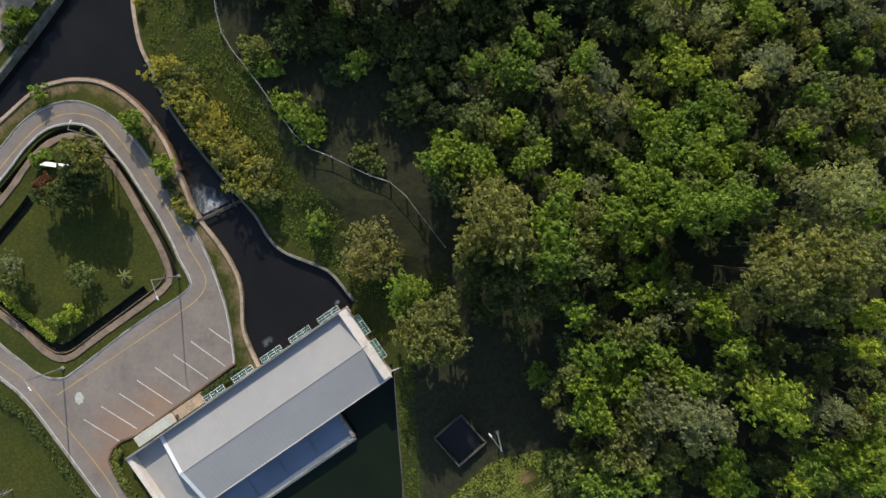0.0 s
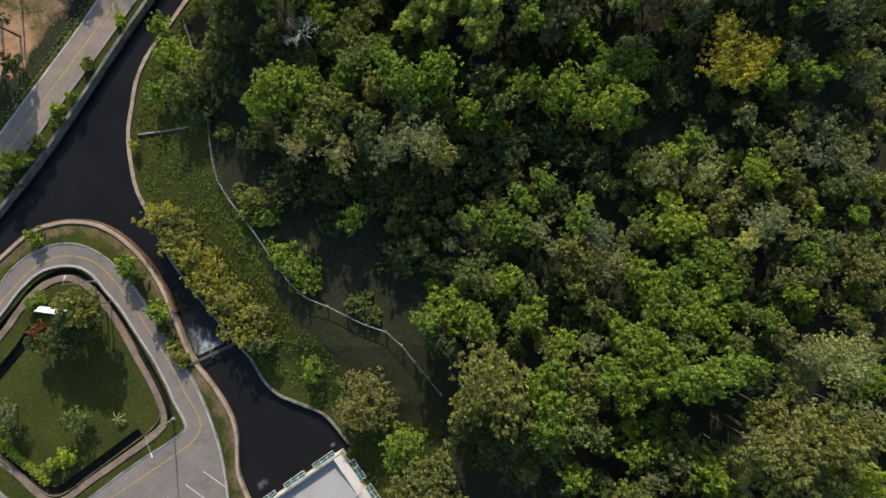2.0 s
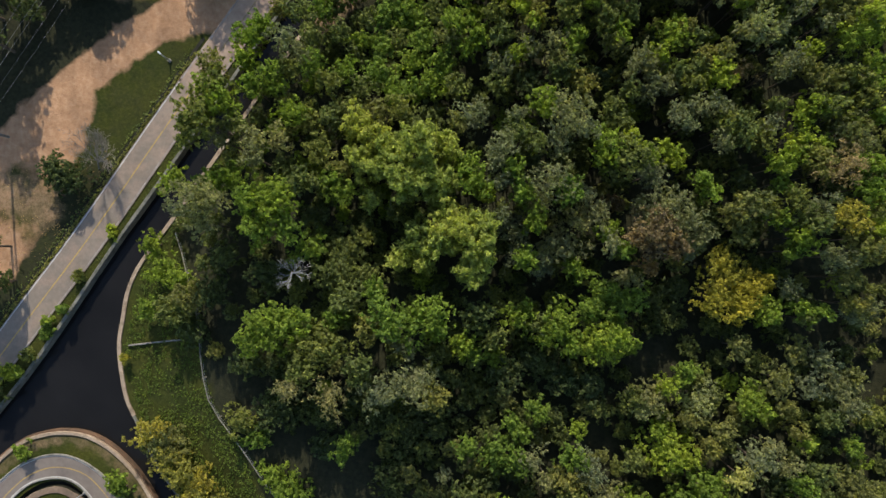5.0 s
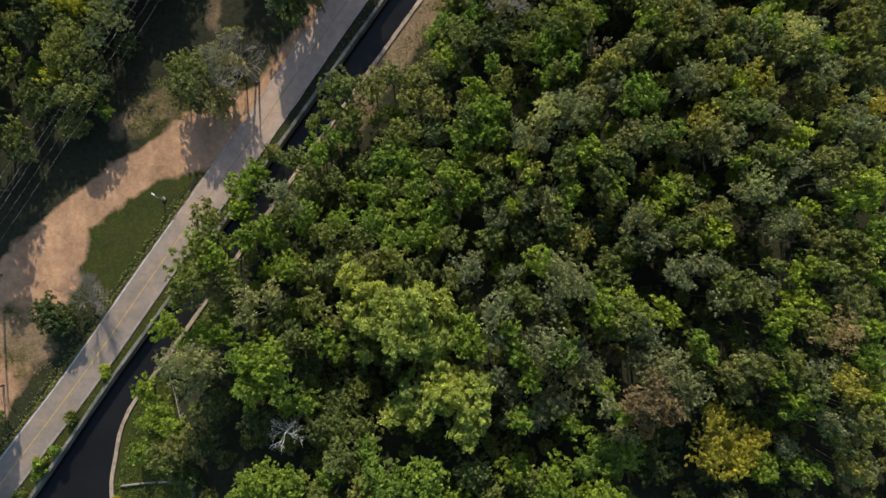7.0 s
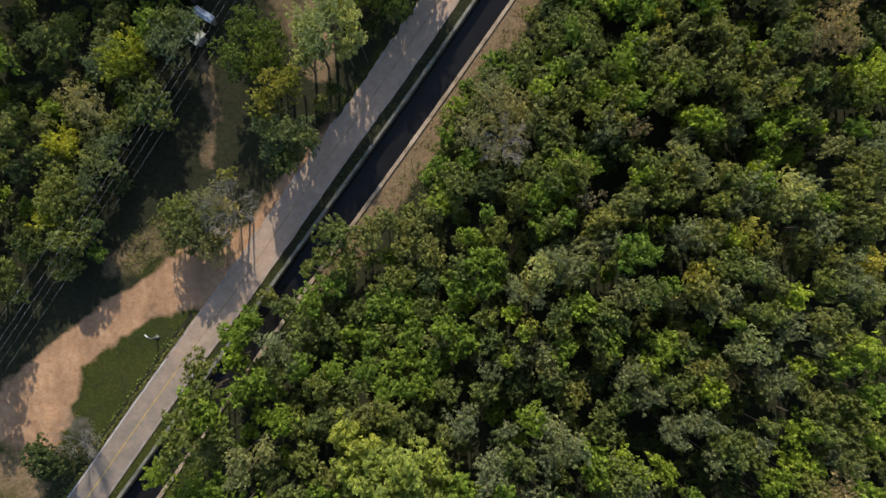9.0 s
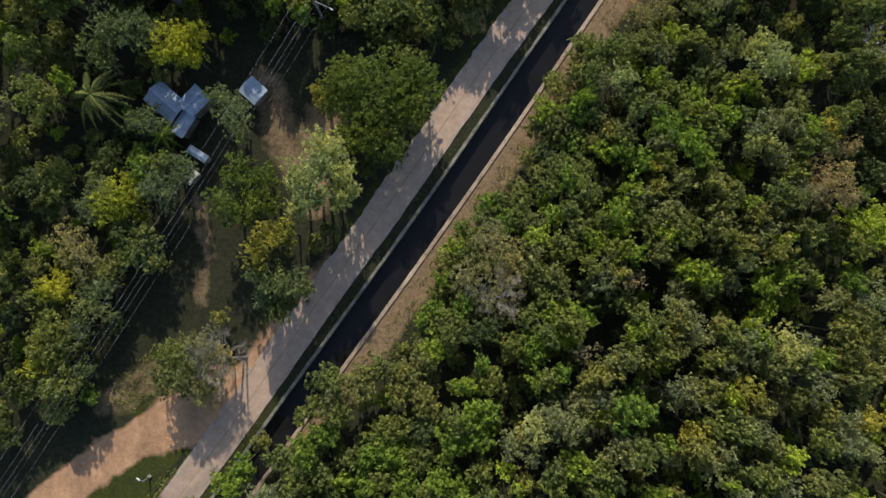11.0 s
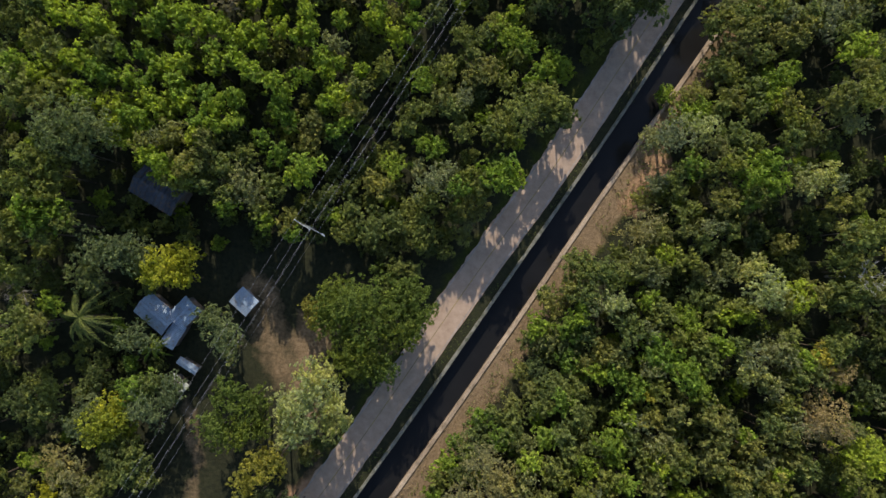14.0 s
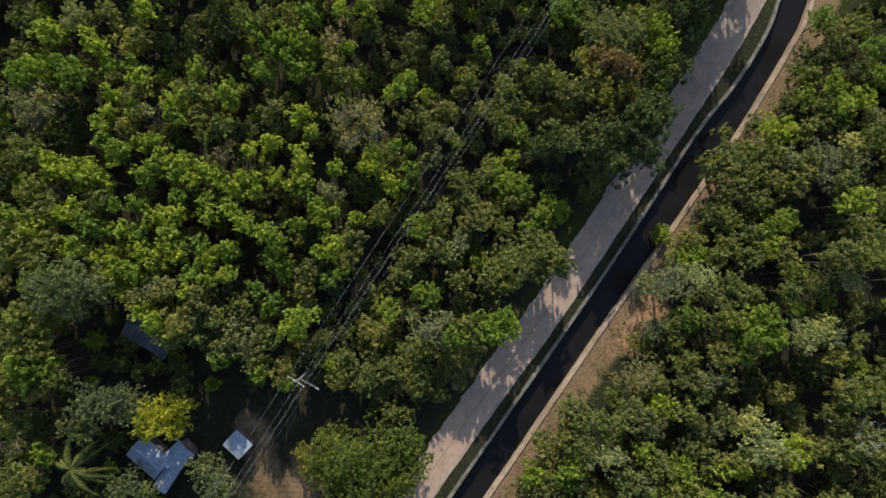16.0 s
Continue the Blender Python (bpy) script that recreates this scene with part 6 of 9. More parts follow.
grow("wood by the bend", [
    (36.3, 63.3, 1.5, 11.0, "o"), (33.5, 63.3, 1.4, 11.0, "p"), (42.6, 63.2, 1.2, 12.8, "b"), (39.5, 62.1, 1.1, 12.4, "g"), (42.0, 64.2, 2.1, 6.0, "d"),
    (34.8, 66.8, 1.4, 9.6, "d"), (30.4, 63.4, 1.4, 9.0, "t"), (1.6, 91.6, 1.7, 3.5, "g"), (31.2, 91.6, 1.2, 6.9, "d"), (3.7, 90.2, 2.4, 6.2, "h"),
    (7.6, 90.2, 2.8, 6.5, "h"), (6.2, 87.8, 2.2, 6.0, "h"), (0.7, 89.7, 1.2, 4.0, "b"), (3.2, 86.9, 1.6, 5.0, "b"), (10.3, 91.0, 1.6, 7.0, "o"),
    (11.0, 89.7, 1.7, 7.0, "g"), (11.8, 87.6, 1.6, 7.0, "g"), (12.7, 90.5, 1.4, 7.5, "o"), (13.3, 89.0, 1.5, 7.5, "o"), (13.9, 86.8, 1.6, 7.0, "b"),
    (15.6, 86.0, 1.7, 7.5, "b"), (16.5, 88.6, 1.6, 6.0, "d"), (17.7, 90.0, 1.9, 8.5, "p"), (19.0, 90.6, 1.6, 8.5, "o")])
grow("wood by the bend", [
    (20.6, 89.8, 1.5, 8.5, "t"), (16.6, 91.3, 1.4, 8.0, "g"), (19.7, 87.6, 1.5, 7.5, "g"), (21.4, 86.1, 1.4, 8.0, "g"), (17.8, 87.5, 1.3, 5.5, "d"),
    (25.1, 87.4, 1.6, 10.0, "p"), (27.1, 83.9, 1.5, 10.0, "p"), (26.5, 90.9, 1.6, 8.5, "y"), (28.0, 90.6, 1.9, 8.5, "y"), (25.8, 89.3, 1.4, 8.0, "p"),
    (28.8, 89.2, 1.4, 8.0, "g"), (30.2, 90.5, 1.4, 8.0, "o"), (31.4, 89.5, 1.2, 8.0, "p"), (32.5, 91.8, 1.5, 9.0, "q"), (34.7, 90.0, 1.9, 8.5, "y"),
    (36.6, 90.4, 1.6, 8.5, "y"), (38.3, 91.0, 1.5, 8.5, "o"), (39.7, 89.9, 1.1, 8.0, "y"), (34.7, 86.9, 1.2, 8.0, "y"), (35.6, 88.9, 1.2, 8.0, "o"),
    (41.2, 88.0, 1.5, 8.5, "p"), (42.4, 87.7, 1.2, 8.5, "o"), (43.8, 89.8, 1.2, 8.5, "b"), (44.7, 87.4, 2.1, 10.0, "p")])
grow("wood by the bend", [
    (43.8, 86.3, 1.5, 10.0, "o"), (33.0, 85.2, 1.2, 9.0, "y"), (29.8, 85.2, 1.2, 9.0, "o")])
grow("canal wood", [
    (12.2, 108.5, 1.7, 4.4, "b"), (13.5, 107.2, 1.7, 4.2, "o"), (11.5, 107.0, 1.5, 3.0, "o"), (13.8, 110.8, 1.7, 4.0, "o"), (13.3, 112.2, 1.3, 3.0, "g"),
    (15.5, 112.7, 1.5, 5.0, "o"), (17.2, 114.6, 2.2, 5.5, "g"), (16.2, 115.9, 1.5, 4.5, "g"), (18.7, 114.6, 1.7, 7.1, "g"), (20.0, 114.0, 1.7, 7.2, "g"),
    (16.9, 112.2, 1.7, 6.8, "g"), (19.6, 111.2, 2.0, 7.9, "q"), (20.6, 111.4, 1.2, 7.5, "q"), (17.8, 110.8, 1.2, 7.0, "p"), (22.4, 115.8, 1.6, 6.5, "o"),
    (21.7, 114.6, 1.2, 6.9, "o"), (24.3, 114.0, 1.4, 6.3, "p"), (16.5, 109.8, 1.6, 6.1, "b"), (15.5, 108.2, 1.7, 5.0, "b"), (17.2, 107.9, 1.5, 5.7, "g"),
    (21.5, 108.7, 1.9, 7.6, "g"), (23.0, 108.5, 1.5, 7.5, "p"), (23.5, 111.7, 1.4, 6.7, "b"), (24.1, 109.9, 1.2, 7.2, "g")])
grow("canal wood", [
    (15.1, 106.5, 1.5, 4.0, "d"), (15.6, 104.9, 1.7, 4.3, "b"), (17.3, 104.8, 1.6, 5.1, "o"), (18.4, 103.7, 1.6, 5.6, "b"), (19.0, 106.2, 2.0, 5.8, "o"),
    (20.5, 105.7, 1.6, 6.9, "o"), (20.3, 103.7, 1.4, 6.7, "b"), (23.8, 106.4, 1.6, 7.8, "b"), (23.7, 104.5, 1.4, 8.6, "p"), (22.1, 102.3, 1.7, 7.6, "b"),
    (14.4, 102.3, 2.0, 4.5, "g"), (13.2, 101.7, 1.7, 4.3, "g"), (16.0, 101.9, 1.6, 5.6, "g"), (12.0, 104.0, 1.5, 3.5, "d"), (10.9, 103.3, 1.5, 3.0, "o"),
    (11.4, 101.5, 1.2, 3.5, "o"), (12.5, 99.9, 1.7, 4.5, "g"), (14.8, 100.5, 1.7, 5.8, "b"), (16.4, 99.1, 1.7, 6.6, "g"), (6.2, 98.4, 1.5, 3.0, "b"),
    (7.1, 98.7, 1.1, 3.0, "g"), (9.5, 98.5, 1.7, 4.0, "g"), (9.5, 96.8, 1.7, 4.5, "g"), (8.3, 96.1, 1.7, 4.0, "b")])
grow("canal wood", [
    (10.7, 95.7, 1.7, 5.0, "o"), (13.0, 96.8, 1.6, 5.5, "y"), (14.6, 97.3, 1.6, 6.5, "g"), (15.2, 95.5, 1.7, 6.6, "g"), (19.6, 96.6, 2.2, 8.0, "b"),
    (21.4, 97.1, 1.5, 7.8, "g"), (18.1, 96.3, 1.4, 7.1, "g"), (19.8, 95.0, 1.4, 7.5, "b"), (22.0, 98.8, 1.5, 7.8, "p"), (21.0, 99.3, 1.4, 7.4, "b"),
    (23.4, 99.5, 1.4, 8.2, "o"), (23.1, 101.8, 0.7, 8.0, "Y"), (11.1, 94.3, 1.6, 6.6, "y"), (13.4, 93.8, 1.6, 6.7, "g"), (14.0, 92.7, 1.7, 6.9, "g"),
    (17.0, 93.9, 1.7, 6.8, "b"), (18.9, 93.2, 1.6, 8.4, "g"), (20.7, 92.6, 1.5, 8.6, "b"), (22.5, 95.4, 1.5, 8.2, "g"), (23.6, 96.1, 1.4, 8.5, "o"),
    (10.5, 92.6, 1.7, 6.7, "p"), (23.5, 93.3, 1.6, 8.7, "o"), (5.3, 97.0, 1.5, 3.0, "g"), (3.1, 95.4, 1.1, 2.5, "b")])
grow("canal wood", [
    (4.7, 94.7, 1.7, 3.5, "g"), (2.2, 93.3, 1.5, 3.0, "b"), (4.0, 92.4, 1.5, 4.0, "d"), (6.2, 93.8, 3.0, 6.4, "h"), (7.8, 92.5, 2.6, 6.4, "h"),
    (24.6, 114.8, 1.7, 6.2, "o"), (25.7, 116.5, 1.6, 5.7, "y"), (27.9, 115.9, 1.6, 6.2, "g"), (29.1, 114.7, 1.2, 6.2, "o"), (31.8, 115.3, 1.7, 7.0, "o"),
    (30.8, 114.1, 1.4, 6.6, "p"), (33.9, 114.7, 1.6, 7.7, "q"), (34.8, 115.4, 1.4, 7.4, "q"), (35.6, 113.1, 2.4, 9.2, "q"), (35.1, 111.8, 1.6, 9.0, "q"),
    (37.1, 111.8, 1.4, 8.5, "o"), (38.8, 112.5, 1.9, 8.6, "y"), (40.5, 112.4, 1.6, 8.6, "o"), (42.8, 116.0, 1.4, 8.8, "g"), (45.0, 114.8, 1.6, 9.0, "o"),
    (43.8, 112.5, 1.9, 9.0, "g"), (46.7, 112.5, 1.6, 9.0, "o"), (42.4, 113.0, 0.9, 8.4, "g"), (29.4, 111.8, 2.1, 5.5, "g")])
grow("canal wood", [
    (28.2, 110.7, 1.5, 3.6, "d"), (30.4, 111.7, 1.2, 6.3, "g"), (28.0, 109.4, 2.1, 6.0, "y"), (24.2, 111.0, 1.7, 6.5, "g"), (25.4, 109.9, 1.4, 6.9, "g"),
    (30.6, 109.9, 1.7, 7.0, "g"), (31.6, 110.0, 1.4, 7.4, "y"), (32.6, 111.2, 1.2, 7.9, "g"), (33.1, 110.0, 0.9, 8.1, "y"), (29.1, 107.6, 1.2, 7.7, "g"),
    (30.7, 107.1, 1.6, 8.2, "b"), (29.0, 106.5, 1.5, 8.2, "g"), (32.3, 107.1, 1.0, 8.6, "g"), (24.5, 105.9, 2.2, 8.3, "b"), (28.1, 106.2, 1.7, 5.6, "d"),
    (26.2, 107.6, 1.2, 7.7, "g"), (33.5, 105.6, 1.8, 9.1, "p"), (33.6, 104.1, 1.9, 9.0, "q"), (34.9, 103.2, 1.0, 9.2, "o"), (26.8, 104.3, 2.3, 9.2, "b"),
    (28.1, 102.5, 1.4, 9.0, "b"), (29.4, 104.8, 1.4, 8.6, "g"), (24.2, 102.4, 1.4, 8.4, "g"), (36.2, 106.6, 2.0, 9.1, "p")])
grow("canal wood", [
    (37.4, 107.8, 1.5, 9.0, "g"), (37.3, 105.5, 1.5, 9.1, "p"), (39.0, 105.5, 1.4, 9.2, "y"), (40.1, 104.4, 1.6, 9.3, "o"), (38.4, 103.8, 1.5, 9.3, "g"),
    (40.8, 106.1, 1.4, 9.2, "k"), (42.0, 106.7, 1.4, 9.1, "g"), (43.1, 107.3, 1.2, 9.1, "g"), (43.2, 104.2, 1.9, 8.0, "t"), (36.1, 102.6, 1.5, 9.2, "p"),
    (37.1, 101.0, 1.4, 9.4, "g"), (29.2, 99.7, 2.0, 9.1, "o"), (28.7, 100.8, 1.4, 8.9, "g"), (28.4, 98.0, 1.6, 6.4, "d"), (30.9, 99.2, 1.2, 9.2, "o"),
    (30.3, 98.0, 1.4, 9.1, "o"), (32.6, 98.0, 0.9, 9.2, "b"), (25.8, 100.2, 1.6, 8.9, "o"), (24.4, 99.0, 1.5, 5.8, "d"), (36.0, 98.1, 1.9, 9.3, "o"),
    (35.4, 99.2, 1.4, 9.4, "g"), (38.2, 99.3, 1.6, 9.5, "p"), (40.7, 100.1, 2.7, 10.2, "t"), (39.1, 98.8, 1.7, 10.0, "t")])
grow("canal wood", [
    (42.1, 98.8, 1.7, 10.0, "t"), (44.0, 98.6, 0.9, 9.0, "o"), (45.2, 95.7, 2.6, 8.4, "y"), (44.0, 93.9, 2.0, 8.4, "g"), (46.3, 94.5, 1.4, 8.4, "y"),
    (43.4, 93.9, 2.1, 6.4, "d"), (25.2, 96.3, 2.3, 9.0, "o"), (26.3, 94.9, 1.9, 9.0, "g"), (23.7, 96.8, 1.6, 9.0, "p"), (24.0, 94.5, 1.6, 9.0, "y"),
    (23.5, 92.7, 1.5, 8.7, "o"), (29.2, 95.8, 2.1, 9.1, "o"), (30.3, 94.6, 1.5, 9.1, "g"), (33.1, 96.9, 1.6, 9.2, "o"), (31.9, 93.5, 1.8, 9.5, "o"),
    (33.1, 94.1, 1.5, 9.5, "o"), (35.3, 93.0, 1.6, 9.5, "o"), (34.9, 95.2, 1.2, 9.1, "p"), (36.2, 94.1, 0.9, 9.4, "b"), (37.8, 95.2, 1.6, 9.2, "o"),
    (38.9, 94.7, 1.6, 9.3, "g"), (39.7, 115.5, 1.7, 4.4, "d"), (36.1, 108.0, 1.7, 4.0, "d"), (31.2, 101.2, 1.4, 4.0, "d")])
grow("canal wood", [
    (37.5, 99.6, 1.5, 5.0, "d"), (20.6, 99.9, 1.9, 4.0, "d"), (48.0, 106.4, 1.8, 5.0, "d"), (47.9, 101.5, 1.8, 5.0, "d"), (32.8, 142.6, 2.2, 5.0, "o"),
    (34.2, 143.2, 1.7, 5.0, "g"), (31.7, 142.1, 1.5, 4.5, "g"), (35.7, 141.8, 1.5, 5.5, "o"), (34.5, 140.0, 1.7, 5.4, "o"), (36.4, 138.8, 1.7, 5.2, "g"),
    (33.0, 139.4, 1.5, 4.5, "o"), (31.9, 137.9, 1.5, 4.0, "d"), (32.3, 136.9, 1.7, 4.5, "g"), (33.5, 136.4, 1.7, 5.0, "g"), (38.1, 140.6, 1.7, 5.6, "o"),
    (39.8, 143.0, 1.6, 5.9, "p"), (41.5, 142.9, 1.6, 6.1, "g"), (39.8, 140.5, 1.7, 5.8, "o"), (41.1, 141.5, 1.6, 6.0, "o"), (43.2, 141.6, 1.9, 6.4, "p"),
    (45.3, 140.8, 1.6, 7.0, "g"), (48.1, 143.6, 1.7, 4.4, "d"), (45.3, 138.3, 1.9, 9.0, "y"), (46.8, 138.3, 1.4, 9.0, "o")])
grow("canal wood", [
    (45.2, 135.7, 1.5, 10.0, "o"), (45.7, 134.2, 1.4, 11.0, "g"), (44.2, 132.6, 2.0, 11.6, "g"), (42.9, 132.8, 1.5, 11.0, "o"), (42.3, 132.1, 1.5, 10.0, "o"),
    (44.0, 130.4, 1.4, 10.0, "p"), (39.4, 136.5, 1.7, 5.3, "y"), (37.5, 135.7, 1.6, 5.4, "b"), (37.5, 133.8, 1.7, 5.5, "y"), (38.7, 132.9, 1.6, 6.7, "o"),
    (35.6, 135.0, 1.5, 5.5, "g"), (33.2, 133.7, 1.6, 5.5, "o"), (31.9, 132.5, 1.5, 5.5, "g"), (35.5, 132.4, 1.6, 5.8, "g"), (39.2, 130.8, 1.6, 8.1, "g"),
    (40.1, 130.1, 1.2, 8.5, "o"), (38.2, 128.8, 1.4, 8.9, "g"), (29.4, 134.4, 2.0, 4.0, "o"), (28.8, 132.2, 2.0, 4.0, "y"), (30.0, 132.7, 1.5, 4.5, "b"),
    (27.2, 135.1, 1.3, 1.2, "b"), (26.3, 129.5, 2.5, 6.7, "p"), (24.7, 129.4, 2.0, 5.0, "p"), (29.5, 130.1, 2.1, 7.0, "q")])
grow("canal wood", [
    (31.3, 127.9, 1.7, 7.0, "p"), (28.5, 126.1, 1.7, 6.5, "b"), (27.4, 125.6, 1.4, 6.0, "g"), (30.1, 125.5, 1.4, 7.0, "d"), (32.9, 129.0, 2.1, 7.5, "g"),
    (34.0, 128.4, 1.4, 8.0, "g"), (32.2, 125.8, 1.6, 9.0, "g"), (34.0, 124.7, 2.6, 9.6, "b"), (35.5, 125.9, 1.6, 9.5, "b"), (36.1, 124.0, 1.5, 9.5, "b"),
    (34.0, 122.9, 1.4, 9.0, "g"), (25.3, 124.5, 1.6, 5.0, "p"), (27.0, 123.8, 1.6, 5.5, "g"), (28.0, 121.3, 1.6, 6.0, "g"), (31.5, 122.5, 2.1, 8.0, "o"),
    (33.2, 121.8, 1.1, 8.0, "g"), (40.1, 124.4, 2.0, 8.5, "q"), (41.9, 124.9, 1.6, 8.5, "q"), (43.1, 124.2, 1.2, 8.5, "p"), (39.5, 123.6, 1.4, 8.5, "p"),
    (43.3, 121.9, 1.4, 8.0, "o"), (24.1, 119.5, 2.6, 5.0, "h"), (22.9, 118.9, 1.8, 4.8, "h"), (25.4, 118.3, 2.0, 5.0, "o")])
grow("canal wood", [
    (24.0, 122.8, 1.3, 3.0, "o"), (28.6, 119.5, 1.7, 6.0, "o"), (30.4, 119.4, 1.5, 7.6, "p"), (32.3, 118.9, 1.2, 7.4, "g"), (29.7, 117.7, 1.4, 6.4, "g"),
    (36.0, 118.4, 1.6, 4.4, "d"), (38.4, 117.8, 1.3, 5.8, "o"), (44.5, 118.3, 2.4, 10.0, "g"), (43.3, 118.8, 1.4, 10.0, "o"), (46.2, 118.9, 1.4, 10.0, "g"),
    (42.6, 129.7, 1.7, 5.0, "d"), (42.5, 119.9, 1.7, 4.0, "d"), (43.8, 159.0, 1.7, 5.0, "b"), (45.4, 156.9, 2.0, 5.5, "o"), (47.3, 158.2, 1.6, 5.5, "g"),
    (48.8, 155.6, 1.6, 6.0, "b"), (49.4, 152.5, 1.6, 6.0, "b"), (47.5, 153.1, 1.6, 6.0, "d"), (45.0, 155.2, 1.7, 5.0, "d"), (42.0, 153.7, 1.5, 3.5, "o"),
    (42.8, 152.8, 1.6, 4.5, "g"), (44.7, 151.9, 1.5, 5.5, "b"), (45.6, 149.3, 2.2, 6.0, "y"), (47.5, 150.0, 1.7, 6.0, "y")])
grow("canal wood", [
    (43.7, 149.5, 1.6, 5.0, "g"), (40.8, 149.9, 1.5, 3.5, "o"), (42.1, 150.3, 1.5, 4.5, "b"), (38.6, 146.5, 2.0, 4.0, "y"), (40.2, 146.5, 1.6, 4.5, "y"),
    (41.8, 146.4, 1.6, 5.0, "g"), (37.4, 147.5, 1.3, 2.5, "o"), (43.7, 147.4, 1.5, 5.0, "o"), (35.8, 143.9, 2.0, 4.5, "g"), (33.6, 144.3, 1.6, 4.0, "o"),
    (34.1, 146.9, 1.1, 1.8, "g"), (37.5, 143.2, 1.6, 5.0, "g"), (38.7, 143.9, 1.5, 5.0, "g"), (43.9, 143.5, 2.2, 5.8, "p"), (42.7, 143.8, 1.5, 5.6, "p"),
    (46.5, 144.8, 2.2, 6.0, "q"), (46.8, 143.2, 1.7, 6.0, "p"), (48.1, 145.5, 1.4, 6.9, "g"), (48.8, 147.9, 1.4, 6.8, "p"), (43.7, 155.0, 1.9, 4.0, "d")])
grow("young plantation", [
    (-43.6, 141.5, 1.7, 7.4, "d"), (-38.1, 140.7, 1.5, 9.7, "y"), (-35.4, 140.2, 1.9, 9.5, "y"), (-34.0, 139.9, 1.5, 9.0, "y"), (-40.2, 138.3, 1.6, 10.0, "g"),
    (-38.5, 136.6, 1.9, 10.0, "g"), (-36.3, 136.1, 1.6, 9.8, "y"), (-33.6, 137.4, 1.5, 9.4, "g"), (-42.3, 135.3, 1.6, 10.3, "b"), (-41.5, 133.5, 1.9, 10.6, "g"),
    (-39.4, 134.7, 1.5, 10.2, "y"), (-37.6, 133.0, 1.9, 10.4, "g"), (-39.6, 131.7, 1.5, 10.8, "o"), (-41.9, 131.7, 1.6, 10.7, "g"), (-35.5, 132.5, 1.5, 10.1, "y"),
    (-34.4, 135.0, 1.5, 9.5, "b"), (-33.5, 134.5, 1.2, 9.3, "b"), (-36.0, 129.2, 2.8, 12.2, "s"), (-38.3, 128.6, 2.0, 12.0, "s"), (-33.5, 128.8, 2.1, 11.5, "s"),
    (-35.4, 126.6, 2.0, 11.0, "s"), (-37.4, 127.0, 1.7, 11.0, "s"), (-39.5, 125.6, 2.2, 10.7, "g"), (-40.8, 125.8, 1.5, 10.5, "g")])
grow("young plantation", [
    (-38.4, 124.4, 1.5, 10.5, "g"), (-41.9, 123.2, 1.4, 10.4, "g"), (-40.2, 122.1, 1.6, 10.3, "g"), (-38.5, 122.1, 1.4, 10.3, "g"), (-32.7, 131.2, 2.5, 8.5, "y"),
    (-32.2, 128.9, 2.2, 8.0, "y"), (-30.7, 130.5, 1.5, 9.2, "b"), (-29.1, 132.3, 1.4, 8.8, "y"), (-29.4, 129.8, 1.2, 9.3, "b"), (-29.3, 140.3, 1.4, 8.2, "y"),
    (-25.8, 141.5, 1.5, 8.1, "y"), (-26.0, 140.3, 1.2, 8.1, "y"), (-23.2, 140.9, 1.6, 7.9, "y"), (-22.0, 139.9, 1.4, 7.7, "y"), (-20.9, 139.3, 0.9, 7.5, "y"),
    (-22.8, 137.9, 1.1, 8.1, "y"), (-24.3, 139.7, 1.2, 8.0, "y"), (-25.7, 138.2, 0.9, 8.1, "b"), (-29.9, 137.1, 1.2, 8.5, "b"), (-32.1, 137.0, 0.9, 8.9, "b"),
    (-27.1, 136.1, 1.5, 8.2, "y"), (-25.8, 136.4, 1.2, 8.2, "y"), (-28.5, 135.4, 0.9, 8.4, "y"), (-26.5, 134.9, 1.2, 8.2, "y")])
grow("young plantation", [
    (-22.6, 136.1, 1.2, 8.3, "y"), (-20.4, 136.7, 1.1, 8.2, "y"), (-31.4, 134.4, 1.2, 9.0, "y"), (-29.8, 134.1, 1.2, 8.6, "b"), (-26.3, 133.4, 1.8, 8.5, "y"),
    (-27.5, 131.6, 1.8, 8.5, "y"), (-25.5, 131.8, 1.0, 8.7, "y"), (-22.4, 131.4, 1.3, 8.8, "y"), (-20.6, 132.5, 1.1, 8.3, "y"), (-23.4, 132.8, 1.2, 8.6, "b"),
    (-20.4, 130.1, 1.1, 8.5, "y"), (-24.0, 129.9, 1.2, 9.2, "b"), (-22.1, 129.4, 1.2, 8.8, "b"), (-23.0, 127.9, 1.6, 9.6, "o"), (-24.1, 128.1, 1.1, 9.6, "y"),
    (-28.0, 128.0, 1.4, 9.8, "p"), (-26.3, 128.4, 1.6, 9.8, "o"), (-29.1, 127.4, 1.4, 9.9, "o"), (-28.6, 126.3, 1.4, 9.9, "y"), (-26.5, 124.8, 2.0, 10.6, "b"),
    (-24.8, 125.2, 2.0, 10.5, "o"), (-25.6, 123.4, 1.5, 10.0, "g"), (-24.0, 124.6, 1.9, 9.5, "g"), (-23.3, 123.7, 1.6, 8.0, "d")])
